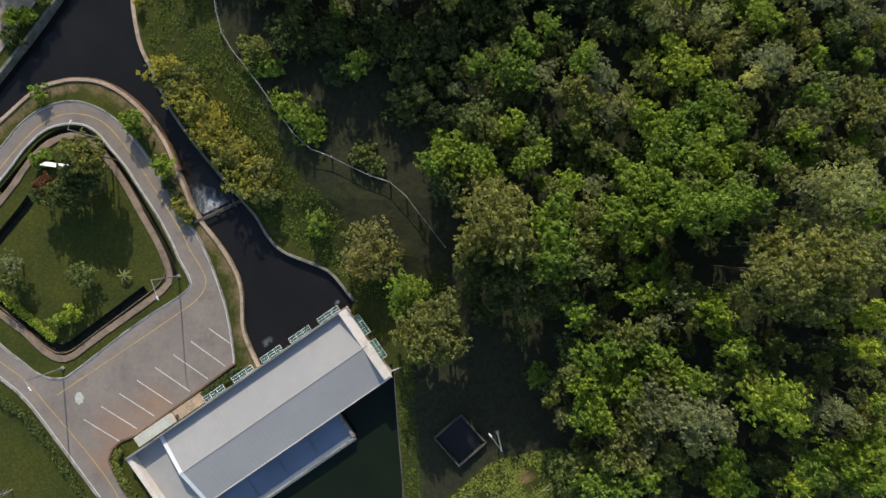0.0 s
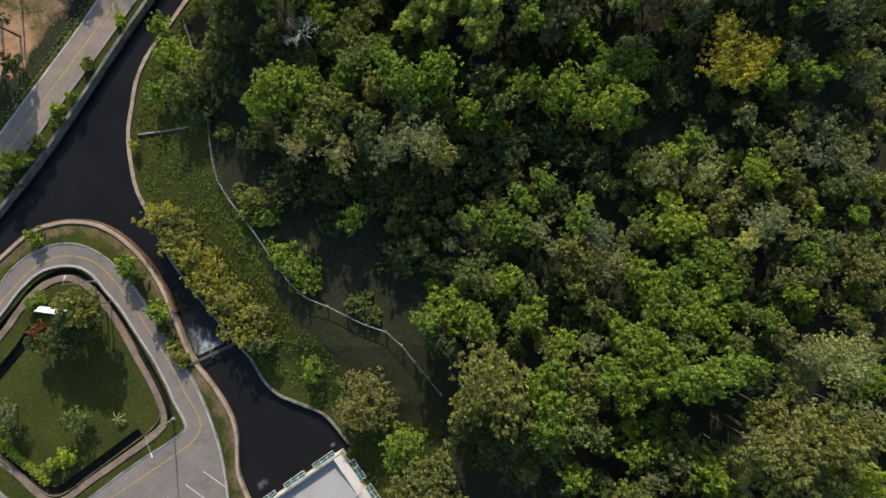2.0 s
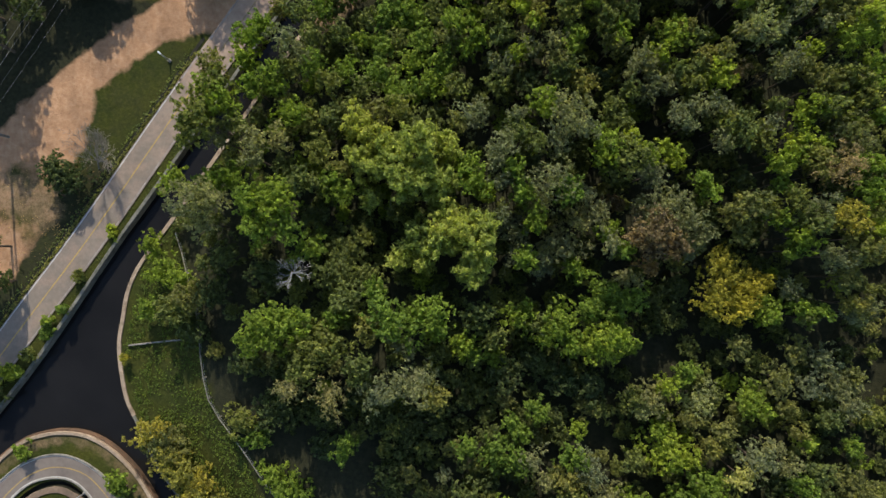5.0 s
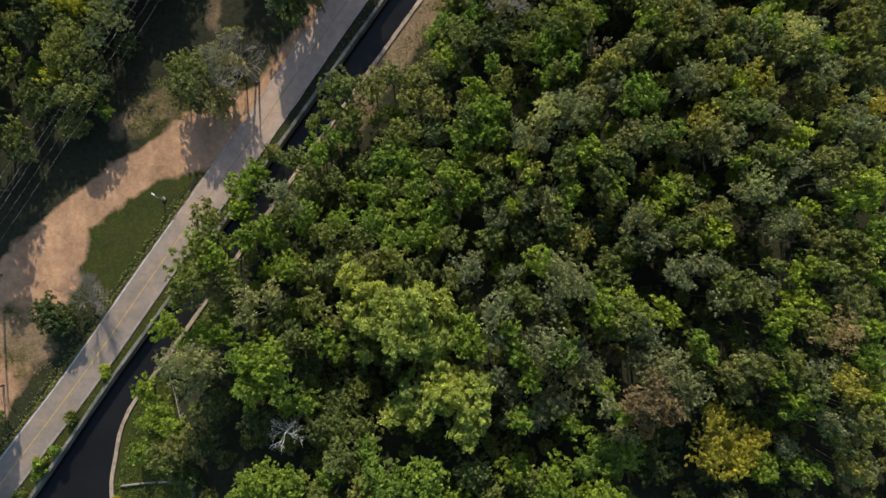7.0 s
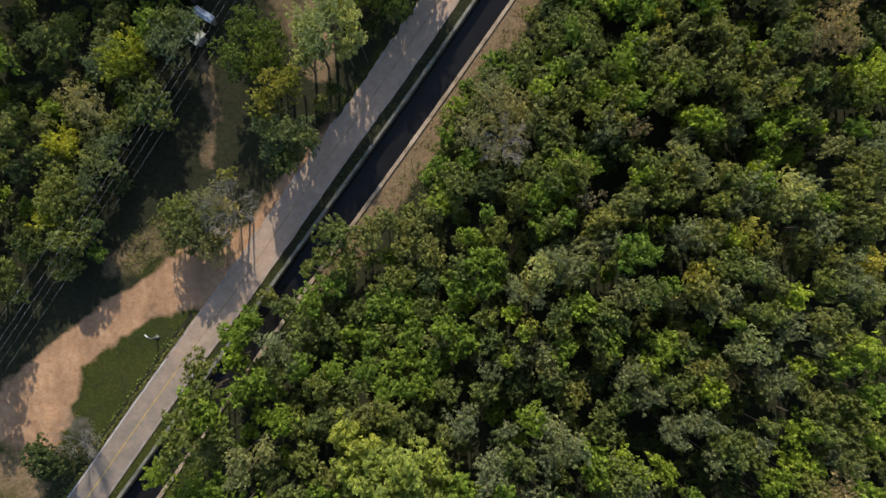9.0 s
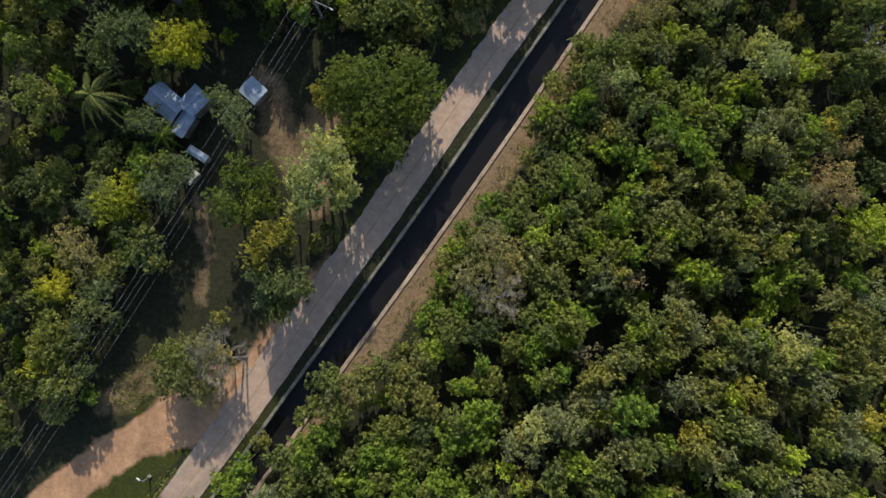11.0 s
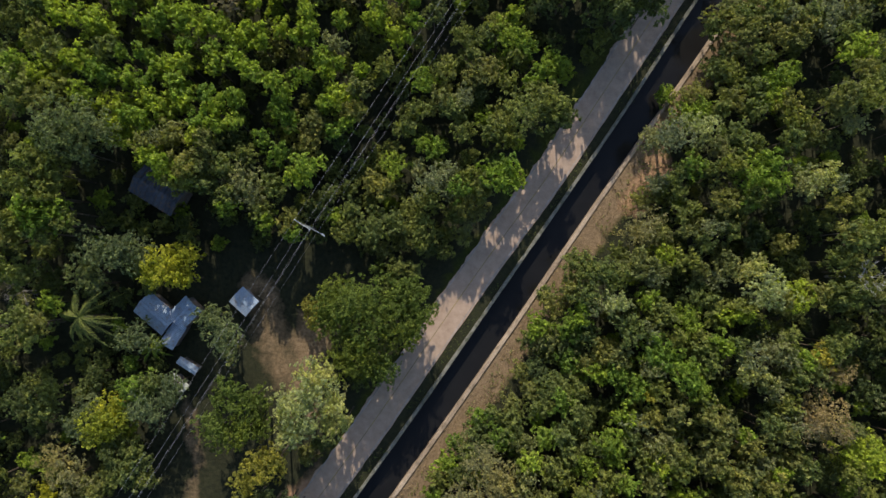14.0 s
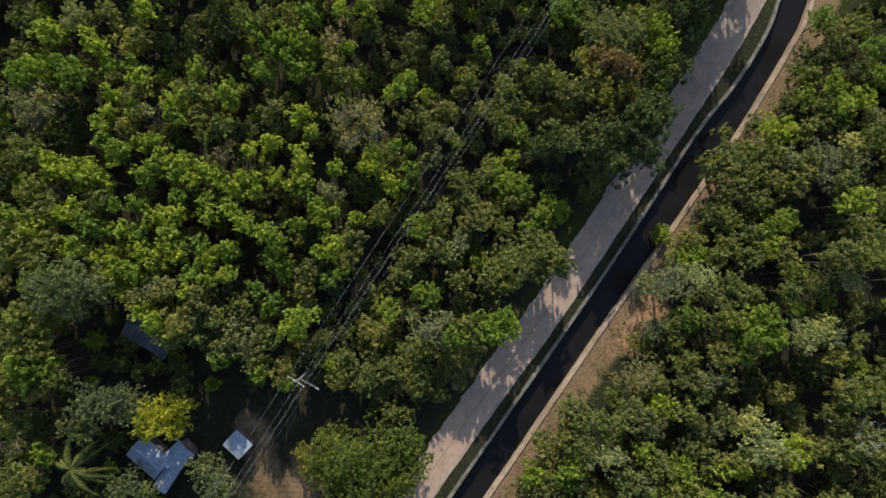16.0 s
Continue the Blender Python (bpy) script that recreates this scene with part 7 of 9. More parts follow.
grow("young plantation", [
    (-21.6, 128.1, 2.0, 6.4, "d"), (-21.5, 125.4, 1.5, 8.5, "g"), (-21.0, 122.5, 1.4, 8.1, "g"), (-21.1, 121.3, 1.2, 7.9, "b"), (-23.6, 125.8, 1.4, 9.2, "o"),
    (-18.9, 140.1, 1.5, 7.1, "y"), (-19.7, 138.8, 1.2, 7.4, "y"), (-15.8, 140.3, 1.1, 7.6, "y"), (-17.9, 138.5, 0.9, 7.6, "y"), (-20.7, 137.4, 1.1, 7.9, "y"),
    (-18.6, 135.3, 1.4, 9.0, "y"), (-16.7, 134.3, 1.4, 8.5, "y"), (-20.3, 132.5, 1.1, 8.3, "y"), (-13.1, 142.3, 1.5, 7.9, "y"), (-12.8, 139.9, 1.4, 7.9, "y"),
    (-14.3, 139.4, 0.7, 7.6, "y"), (-10.2, 139.0, 1.4, 7.0, "p"), (-11.4, 137.1, 1.6, 7.3, "y"), (-10.8, 135.7, 0.9, 7.1, "y"), (-9.6, 136.6, 0.7, 6.9, "y"),
    (-13.7, 135.2, 1.1, 7.3, "b"), (-12.4, 134.8, 1.5, 4.4, "d"), (-9.5, 133.2, 1.7, 7.4, "y"), (-11.1, 132.4, 1.2, 6.7, "y")])
grow("young plantation", [
    (-7.8, 134.2, 1.6, 6.9, "o"), (-8.4, 131.8, 1.4, 6.9, "o"), (-8.7, 130.4, 1.1, 6.6, "b"), (-15.5, 133.2, 1.4, 7.4, "b"), (-16.1, 131.6, 1.4, 7.2, "b"),
    (-17.5, 128.4, 1.2, 7.2, "b"), (-15.0, 130.6, 1.2, 6.4, "b"), (-12.8, 130.2, 2.3, 5.4, "o"), (-13.1, 128.4, 1.7, 5.4, "o"), (-10.2, 129.4, 1.2, 6.5, "b"),
    (-9.8, 128.6, 1.2, 4.2, "d"), (-12.7, 125.3, 1.8, 8.8, "y"), (-13.9, 124.3, 1.2, 8.5, "y"), (-16.6, 123.4, 1.7, 7.0, "g"), (-19.4, 124.3, 1.9, 7.8, "p"),
    (-18.8, 122.6, 2.1, 7.7, "p"), (-20.5, 123.1, 1.6, 8.0, "p"), (-12.3, 121.2, 1.6, 4.0, "d"), (-11.1, 123.0, 1.2, 4.1, "d"), (-8.6, 123.7, 1.2, 4.0, "d"),
    (-5.8, 141.6, 1.4, 7.0, "y"), (-3.7, 140.0, 1.4, 6.4, "y"), (-2.5, 140.0, 0.7, 6.1, "y"), (-1.9, 141.7, 1.2, 6.4, "b")])
grow("young plantation", [
    (-9.6, 141.4, 1.1, 7.2, "b"), (-7.5, 140.6, 1.5, 4.2, "d"), (-4.9, 136.8, 1.4, 6.3, "g"), (-7.3, 136.2, 0.9, 6.4, "b"), (-5.7, 139.4, 1.2, 4.0, "d"),
    (-0.6, 135.4, 1.7, 5.3, "b"), (0.5, 142.5, 1.2, 6.0, "o"), (1.2, 133.5, 1.7, 5.4, "o"), (-1.2, 132.2, 1.5, 5.4, "g"), (-2.4, 130.4, 1.6, 5.3, "g"),
    (-0.6, 128.5, 1.1, 5.3, "b"), (-3.7, 126.3, 1.7, 4.3, "y"), (-4.9, 123.7, 1.5, 4.5, "o"), (-6.1, 124.3, 1.5, 4.5, "o"), (-1.2, 125.5, 1.2, 5.0, "p"),
    (-8.5, 121.2, 1.5, 4.5, "g"), (-16.0, 126.8, 1.2, 7.2, "b"), (-19.4, 126.7, 1.4, 7.7, "g"), (-20.5, 128.8, 1.4, 6.0, "d"), (3.7, 140.6, 1.5, 4.6, "g"),
    (1.8, 136.6, 1.7, 5.3, "g"), (-43.3, 157.1, 1.9, 6.5, "d"), (-39.5, 155.1, 1.6, 8.9, "y"), (-37.2, 157.0, 1.4, 8.9, "p")])
grow("young plantation", [
    (-43.7, 153.4, 1.7, 6.5, "d"), (-33.5, 157.3, 1.4, 8.2, "o"), (-34.8, 154.0, 1.6, 8.8, "y"), (-31.6, 154.1, 1.4, 8.2, "k"), (-30.2, 154.7, 1.2, 8.2, "o"),
    (-29.7, 157.7, 1.2, 8.0, "y"), (-40.5, 151.3, 2.1, 9.0, "b"), (-41.8, 150.5, 1.6, 9.7, "b"), (-37.6, 151.6, 1.5, 8.9, "b"), (-37.0, 150.4, 2.1, 8.9, "b"),
    (-36.6, 151.8, 1.4, 6.3, "d"), (-33.3, 151.9, 0.9, 8.2, "b"), (-30.4, 150.5, 1.6, 8.0, "y"), (-31.0, 151.9, 0.9, 8.2, "b"), (-24.3, 151.5, 1.2, 8.0, "b"),
    (-42.2, 147.8, 2.0, 9.8, "h"), (-39.9, 146.8, 1.7, 9.7, "h"), (-39.2, 148.0, 1.6, 9.1, "h"), (-32.9, 148.7, 1.2, 8.2, "y"), (-30.9, 148.7, 1.2, 8.2, "o"),
    (-29.7, 147.2, 1.2, 8.2, "p"), (-32.9, 146.8, 0.7, 8.8, "y"), (-30.6, 147.2, 0.9, 8.2, "y"), (-26.2, 148.2, 1.9, 8.1, "y")])
grow("young plantation", [
    (-26.2, 146.6, 1.4, 8.1, "b"), (-24.5, 149.1, 1.6, 8.0, "g"), (-23.3, 148.5, 1.4, 8.0, "g"), (-21.0, 149.1, 1.6, 8.0, "y"), (-23.8, 146.7, 1.4, 8.0, "o"),
    (-17.8, 152.1, 2.0, 6.5, "y"), (-17.6, 157.0, 1.6, 8.0, "g"), (-18.1, 155.8, 1.4, 8.0, "b"), (-16.4, 154.0, 1.4, 7.9, "b"), (-15.2, 155.2, 1.5, 7.9, "b"),
    (-14.6, 153.4, 1.2, 7.9, "b"), (-19.4, 157.5, 1.4, 8.0, "g"), (-23.1, 158.4, 1.5, 5.5, "d"), (-21.9, 156.6, 1.5, 5.5, "d"), (-34.0, 145.6, 1.2, 8.8, "y"),
    (-31.4, 145.4, 1.1, 8.2, "k"), (-33.4, 143.8, 1.0, 8.8, "y"), (-32.2, 142.9, 1.4, 8.8, "b"), (-29.6, 143.6, 1.1, 8.2, "y"), (-28.4, 144.0, 0.9, 8.1, "y"),
    (-31.4, 142.7, 0.9, 8.7, "y"), (-32.2, 141.7, 0.9, 8.8, "y"), (-27.8, 142.5, 1.2, 8.1, "y"), (-28.3, 140.7, 1.2, 8.2, "b")])
grow("young plantation", [
    (-39.2, 141.8, 0.9, 9.8, "y"), (-40.3, 142.0, 1.6, 9.8, "g"), (-41.4, 142.6, 1.4, 9.9, "o"), (-22.3, 140.8, 1.2, 7.8, "y"), (-21.5, 142.6, 1.4, 7.6, "t"),
    (-18.5, 143.0, 1.1, 7.8, "y"), (-16.2, 143.9, 1.2, 7.8, "y"), (-19.8, 145.5, 1.7, 5.4, "d"), (-21.5, 145.6, 1.5, 7.9, "g"), (-23.2, 144.9, 1.4, 8.0, "g"),
    (-16.2, 147.4, 1.4, 7.8, "o"), (-38.2, 146.8, 1.7, 6.5, "d"), (-38.9, 144.3, 1.4, 7.1, "d"), (-27.7, 145.4, 1.5, 5.6, "d"), (-26.4, 144.1, 1.5, 5.6, "d"),
    (-12.4, 154.8, 2.0, 5.0, "y"), (-13.4, 154.7, 1.5, 7.9, "b"), (-9.8, 152.4, 1.4, 7.7, "o"), (-13.3, 151.7, 1.4, 7.9, "b"), (-14.6, 157.7, 1.4, 7.9, "g"),
    (-12.6, 157.7, 1.5, 7.9, "b"), (-9.9, 155.4, 1.6, 7.6, "t"), (-9.3, 158.4, 1.1, 7.6, "y"), (-6.7, 158.8, 1.2, 6.8, "y")])
grow("young plantation", [
    (-8.4, 154.3, 0.9, 7.4, "b"), (-8.6, 151.2, 1.5, 7.5, "g"), (-13.3, 146.9, 1.4, 7.9, "y"), (-12.0, 145.1, 0.9, 7.9, "y"), (-9.2, 147.0, 2.1, 7.5, "h"),
    (-6.8, 147.6, 1.7, 7.5, "h"), (-5.6, 146.2, 1.9, 7.8, "h"), (-8.0, 144.7, 1.9, 7.0, "h"), (-5.5, 142.9, 1.1, 7.4, "b"), (-3.2, 143.9, 0.5, 7.2, "b"),
    (-1.7, 143.6, 0.6, 6.8, "b"), (-2.9, 149.7, 1.4, 8.6, "y"), (-1.7, 150.8, 0.9, 8.6, "y"), (0.0, 149.9, 1.2, 5.0, "y"), (0.9, 148.2, 2.0, 4.5, "o"),
    (-0.8, 147.2, 1.2, 7.0, "o"), (2.2, 148.1, 1.2, 5.9, "o"), (0.4, 145.5, 1.4, 6.5, "o"), (2.2, 145.7, 1.2, 5.7, "p"), (-0.4, 158.9, 1.7, 6.1, "b"),
    (1.4, 159.2, 1.7, 5.9, "g"), (0.8, 157.3, 1.5, 6.0, "g"), (2.1, 157.0, 1.5, 3.5, "d"), (5.8, 155.7, 0.7, 5.6, "b")])
grow("young plantation", [
    (6.4, 154.5, 0.6, 5.5, "b"), (1.5, 154.2, 0.9, 6.1, "g"), (1.5, 153.0, 1.2, 6.1, "g"), (4.6, 151.7, 1.5, 5.6, "g"), (5.9, 148.4, 0.9, 5.1, "o"),
    (1.0, 143.6, 0.9, 5.7, "o"), (-6.0, 156.5, 1.5, 4.4, "d"), (-1.6, 155.2, 2.0, 5.0, "d")])
grow("homestead", [
    (-40.7, 120.5, 2.1, 10.3, "b"), (-42.1, 119.3, 1.6, 9.9, "g"), (-39.7, 119.3, 1.5, 9.9, "b"), (-38.0, 120.5, 1.5, 9.7, "b"), (-37.3, 119.3, 1.4, 9.3, "g"),
    (-42.8, 117.6, 1.5, 9.3, "o"), (-40.1, 118.2, 1.5, 9.3, "g"), (-34.5, 116.5, 2.7, 7.8, "s"), (-32.1, 116.5, 2.2, 7.8, "s"), (-36.3, 114.2, 2.0, 7.5, "s"),
    (-30.7, 116.0, 2.0, 7.0, "s"), (-35.4, 113.0, 1.5, 7.0, "s"), (-27.6, 114.9, 2.7, 7.4, "v"), (-25.8, 116.0, 1.7, 7.4, "v"), (-25.9, 113.6, 1.4, 7.0, "v"),
    (-29.2, 113.7, 1.4, 7.0, "v"), (-42.8, 114.1, 2.1, 8.4, "g"), (-40.9, 113.5, 1.8, 5.0, "d"), (-41.6, 108.5, 2.4, 9.2, "g"), (-40.5, 108.9, 1.4, 9.0, "o"),
    (-39.8, 110.9, 1.2, 7.0, "b"), (-31.7, 107.0, 2.2, 5.0, "s"), (-33.1, 106.8, 1.2, 4.5, "s"), (-32.8, 104.2, 0.9, 3.0, "b")])
grow("homestead", [
    (-22.0, 107.8, 2.7, 6.0, "s"), (-23.3, 109.5, 1.6, 6.0, "s"), (-21.4, 105.8, 1.5, 5.5, "s"), (-36.0, 103.1, 1.5, 4.0, "d"), (-40.9, 101.4, 2.0, 5.0, "g"),
    (-41.5, 99.6, 2.0, 5.0, "g"), (-43.9, 100.2, 2.0, 5.0, "d"), (-36.9, 99.3, 2.2, 4.5, "s"), (-38.0, 97.1, 1.6, 4.5, "s"), (-31.6, 101.6, 2.0, 5.5, "b"),
    (-29.8, 102.2, 1.5, 5.5, "g"), (-30.3, 99.8, 2.7, 5.8, "s"), (-28.0, 101.0, 2.0, 5.6, "s"), (-27.3, 102.2, 1.5, 5.5, "s"), (-34.5, 98.3, 2.8, 5.6, "v"),
    (-33.4, 99.8, 1.5, 5.6, "v"), (-35.2, 96.7, 1.9, 5.3, "v"), (-33.7, 94.7, 2.0, 4.5, "d"), (-40.2, 93.9, 2.3, 4.8, "h"), (-38.3, 91.9, 2.4, 5.0, "h"),
    (-43.3, 92.9, 0.9, 2.5, "b"), (-31.9, 94.7, 1.6, 4.5, "g"), (-31.3, 93.5, 1.6, 4.5, "g"), (-33.1, 92.9, 1.7, 4.5, "g")])
grow("homestead", [
    (-30.8, 91.6, 1.5, 4.0, "g"), (-34.3, 91.7, 1.7, 4.5, "g"), (-36.1, 91.1, 1.7, 4.5, "o"), (-44.2, 90.9, 1.5, 4.0, "o"), (-21.0, 101.3, 2.1, 7.0, "B"),
    (-18.6, 100.1, 2.2, 7.0, "B"), (-22.1, 97.8, 2.5, 7.0, "B"), (-19.7, 97.2, 2.0, 7.0, "B"), (-17.8, 97.8, 1.7, 7.0, "B"), (-16.9, 94.3, 2.3, 8.8, "O"),
    (-18.6, 92.4, 1.9, 8.5, "O"), (-15.6, 94.8, 1.6, 8.8, "O"), (-6.8, 110.7, 4.0, 8.0, "B"), (-9.6, 109.7, 3.1, 7.0, "B"), (-3.3, 110.4, 3.2, 7.0, "B"),
    (-6.9, 106.5, 3.2, 7.0, "B"), (-2.2, 112.0, 2.3, 6.5, "B"), (-10.0, 112.0, 2.3, 6.5, "B"), (-12.0, 109.5, 1.7, 5.0, "O"), (-13.1, 110.6, 1.2, 4.0, "O"),
    (-5.1, 104.2, 2.5, 6.0, "B"), (-8.5, 104.9, 2.2, 7.0, "B"), (-0.8, 109.7, 2.1, 7.0, "B"), (-2.1, 107.9, 2.0, 7.0, "B")])
grow("homestead", [
    (-12.1, 101.3, 3.3, 10.0, "q"), (-14.6, 100.5, 2.2, 9.0, "q"), (-9.3, 100.8, 1.9, 10.0, "q"), (-11.1, 103.5, 2.4, 9.5, "q"), (-12.9, 98.3, 2.2, 9.0, "q"),
    (-10.0, 98.3, 1.6, 9.0, "q"), (-14.4, 97.6, 1.6, 8.5, "q"), (-8.4, 99.0, 0.9, 9.0, "q"), (-17.6, 120.8, 1.4, 7.4, "g"), (-17.0, 119.6, 1.2, 7.3, "y"),
    (-14.8, 119.7, 1.6, 6.7, "o"), (-14.5, 118.5, 1.2, 6.6, "b"), (-10.4, 120.6, 1.1, 4.0, "b"), (-6.0, 119.3, 2.2, 4.8, "g"), (-9.1, 118.7, 1.7, 4.5, "g"),
    (-1.1, 119.4, 2.5, 4.6, "g"), (-3.5, 120.0, 1.5, 4.5, "g"), (-32.4, 92.4, 1.3, 5.2, "g"), (-46.5, 91.8, 1.5, 5.0, "g"), (-18.2, 90.1, 1.8, 7.8, "s")])
grow("roadside wood", [
    (0.7, 127.9, 1.5, 5.2, "b"), (0.7, 124.0, 2.2, 6.8, "p"), (1.9, 125.3, 1.4, 6.5, "p"), (0.1, 122.3, 1.6, 6.0, "g"), (4.6, 138.7, 1.5, 4.6, "g"),
    (6.2, 140.7, 1.5, 4.3, "g"), (8.6, 140.8, 2.5, 4.5, "b"), (7.4, 142.0, 1.7, 4.2, "g"), (10.5, 139.5, 1.5, 4.3, "b"), (9.3, 143.3, 1.2, 4.2, "y"),
    (9.6, 138.2, 1.2, 4.4, "g"), (6.2, 136.8, 2.0, 4.6, "o"), (4.9, 136.1, 1.7, 4.8, "o"), (2.5, 132.2, 1.5, 5.4, "g"), (3.7, 133.5, 1.5, 5.4, "p"),
    (5.6, 134.6, 1.5, 3.5, "d"), (8.6, 135.6, 1.2, 4.7, "g"), (11.1, 135.6, 0.9, 4.6, "b"), (13.3, 137.3, 1.7, 4.5, "b"), (12.1, 136.3, 1.2, 4.5, "b"),
    (14.3, 137.9, 1.0, 4.5, "b"), (10.8, 131.9, 2.6, 7.0, "g"), (13.2, 132.6, 2.4, 7.0, "g"), (14.5, 131.5, 1.8, 6.5, "d")])
grow("roadside wood", [
    (12.3, 134.3, 1.5, 5.0, "g"), (8.0, 130.8, 2.2, 5.3, "g"), (6.8, 129.8, 1.5, 5.6, "g"), (8.6, 129.2, 1.5, 5.6, "g"), (3.7, 129.7, 1.5, 5.7, "g"),
    (7.2, 124.6, 2.1, 7.8, "b"), (8.4, 125.8, 1.5, 7.3, "b"), (9.2, 124.7, 1.4, 7.0, "b"), (6.1, 124.1, 1.6, 6.5, "g"), (3.4, 123.5, 1.7, 6.5, "b"),
    (4.4, 124.7, 1.4, 6.5, "g"), (3.8, 121.8, 1.5, 5.5, "o"), (5.6, 123.1, 1.2, 5.0, "g"), (4.5, 119.6, 0.9, 3.0, "p"), (8.4, 147.9, 1.5, 4.8, "g"),
    (8.4, 146.4, 1.2, 4.6, "g"), (15.7, 159.1, 2.2, 5.2, "b"), (17.6, 158.5, 1.5, 5.1, "g"), (14.4, 159.7, 1.6, 5.2, "b"), (15.4, 156.5, 1.5, 3.5, "d"),
    (19.9, 156.2, 2.9, 8.2, "s"), (18.2, 156.3, 1.9, 8.0, "s"), (21.7, 155.7, 2.2, 8.0, "s"), (22.5, 157.7, 1.7, 7.5, "g")])
grow("roadside wood", [
    (24.9, 157.2, 1.7, 7.5, "b"), (24.9, 154.7, 2.1, 7.5, "b"), (25.7, 152.5, 1.7, 7.0, "g"), (23.8, 152.4, 1.4, 7.0, "d"), (25.2, 150.8, 1.2, 6.5, "b"),
    (19.6, 152.3, 2.2, 9.3, "r"), (21.0, 151.8, 1.6, 9.0, "r"), (18.5, 153.0, 1.6, 9.0, "r"), (16.4, 153.6, 1.1, 8.0, "k"), (17.5, 151.3, 1.9, 8.5, "o"),
    (19.3, 149.5, 2.1, 8.5, "O"), (16.4, 149.6, 1.9, 8.0, "o"), (21.8, 149.7, 1.6, 8.0, "O"), (15.4, 149.3, 1.6, 7.0, "o"), (13.6, 151.2, 2.2, 6.8, "g"),
    (12.4, 151.7, 1.6, 6.7, "g"), (11.6, 151.4, 1.6, 3.5, "d"), (9.0, 150.9, 1.5, 5.0, "g"), (9.6, 149.5, 1.5, 4.9, "g"), (10.2, 153.2, 1.1, 5.1, "g"),
    (9.0, 146.6, 1.6, 4.7, "g"), (10.3, 146.1, 1.5, 4.4, "b"), (11.5, 148.5, 1.2, 4.8, "g"), (23.0, 148.0, 1.9, 10.0, "d")])
grow("roadside wood", [
    (24.7, 147.5, 1.6, 10.0, "d"), (23.7, 145.8, 2.0, 9.5, "d"), (21.4, 145.8, 2.3, 9.5, "d"), (18.0, 144.7, 2.9, 9.0, "d"), (14.5, 144.7, 2.3, 8.5, "d"),
    (23.3, 143.0, 2.0, 9.0, "d"), (20.5, 142.4, 2.3, 8.5, "d"), (12.6, 144.1, 1.7, 5.5, "d"), (12.9, 157.1, 1.5, 3.5, "d"), (28.4, 156.5, 1.9, 6.0, "d"),
    (29.3, 158.7, 2.0, 7.0, "d"), (27.5, 153.2, 1.6, 6.0, "d"), (26.3, 158.7, 2.0, 7.0, "d")])
grow("bank tree", [
    (-16.7, 6.9, 1.7, 2.2, "b"), (-10.5, 4.1, 3.5, 4.8, "H"), (-11.3, 2.1, 2.5, 4.0, "H"), (-9.3, 2.6, 2.4, 4.2, "H")])


def outer_woods():
    """The woods go on past what is listed tree by tree."""
    rng = random.Random(77)
    done = []
    for _ in range(9000):
        x, y = rng.uniform(-66, 66), rng.uniform(-38, 182)
        r = rng.uniform(1.3, 2.5)
        east = x > 47.5 + r and x > np.interp(y, EDGE_Y, EDGE_X) + 3
        west = (x < -46.5 and y > 86) or (y > 161.5 and x < ROAD_X(y) - 5)
        if not (east or west) or any((x - a) ** 2 + (y - b) ** 2 < (0.8 * (r + c)) ** 2 for a, b, c in done):
            continue
        done.append((x, y, r))
        set_tree("outer wood", x, y, r, rng.uniform(6.0, 9.0), rng.choice("bggdoopy"), True)


outer_woods()
for (grove, k), heap in WOOD.items():
    leaf_heap = leaf_mesh("canopy", np.concatenate([q for q, _ in heap]), LEAF[k])
    own = leaf_heap.attributes.new("tree", "FLOAT", "POINT")
    own.data.foreach_set("value", np.concatenate([np.full(len(q) * 3, u, np.float32) for q, u in heap]))
    tagged(new("canopy", leaf_heap), f"closed canopy of {KIND_WORDS[k]} trees in the {grove}", "canopy", kind="stuff")
tagged(part("canopy_trunks", WOOD_TRUNKS, BARK, None), "thin brown trunks under the closed canopy", "trunks", kind="stuff")


# small dark hollows in the woods, where nothing grows high
HOLLOWS = [(-24.0, 41.8, 2.8), (24.1, 36.6, 3.1), (22.2, 33.8, 2.5), (39.7, 35.3, 3.1), (-10.2, 46.1, 1.6), (2.9, 42.3, 2.5), (-25.3, 33.7, 2.5), (-13.7, 17.2, 4.4), (-8.7, 13.4, 3.8), (-16.1, 27.9, 3.1)]


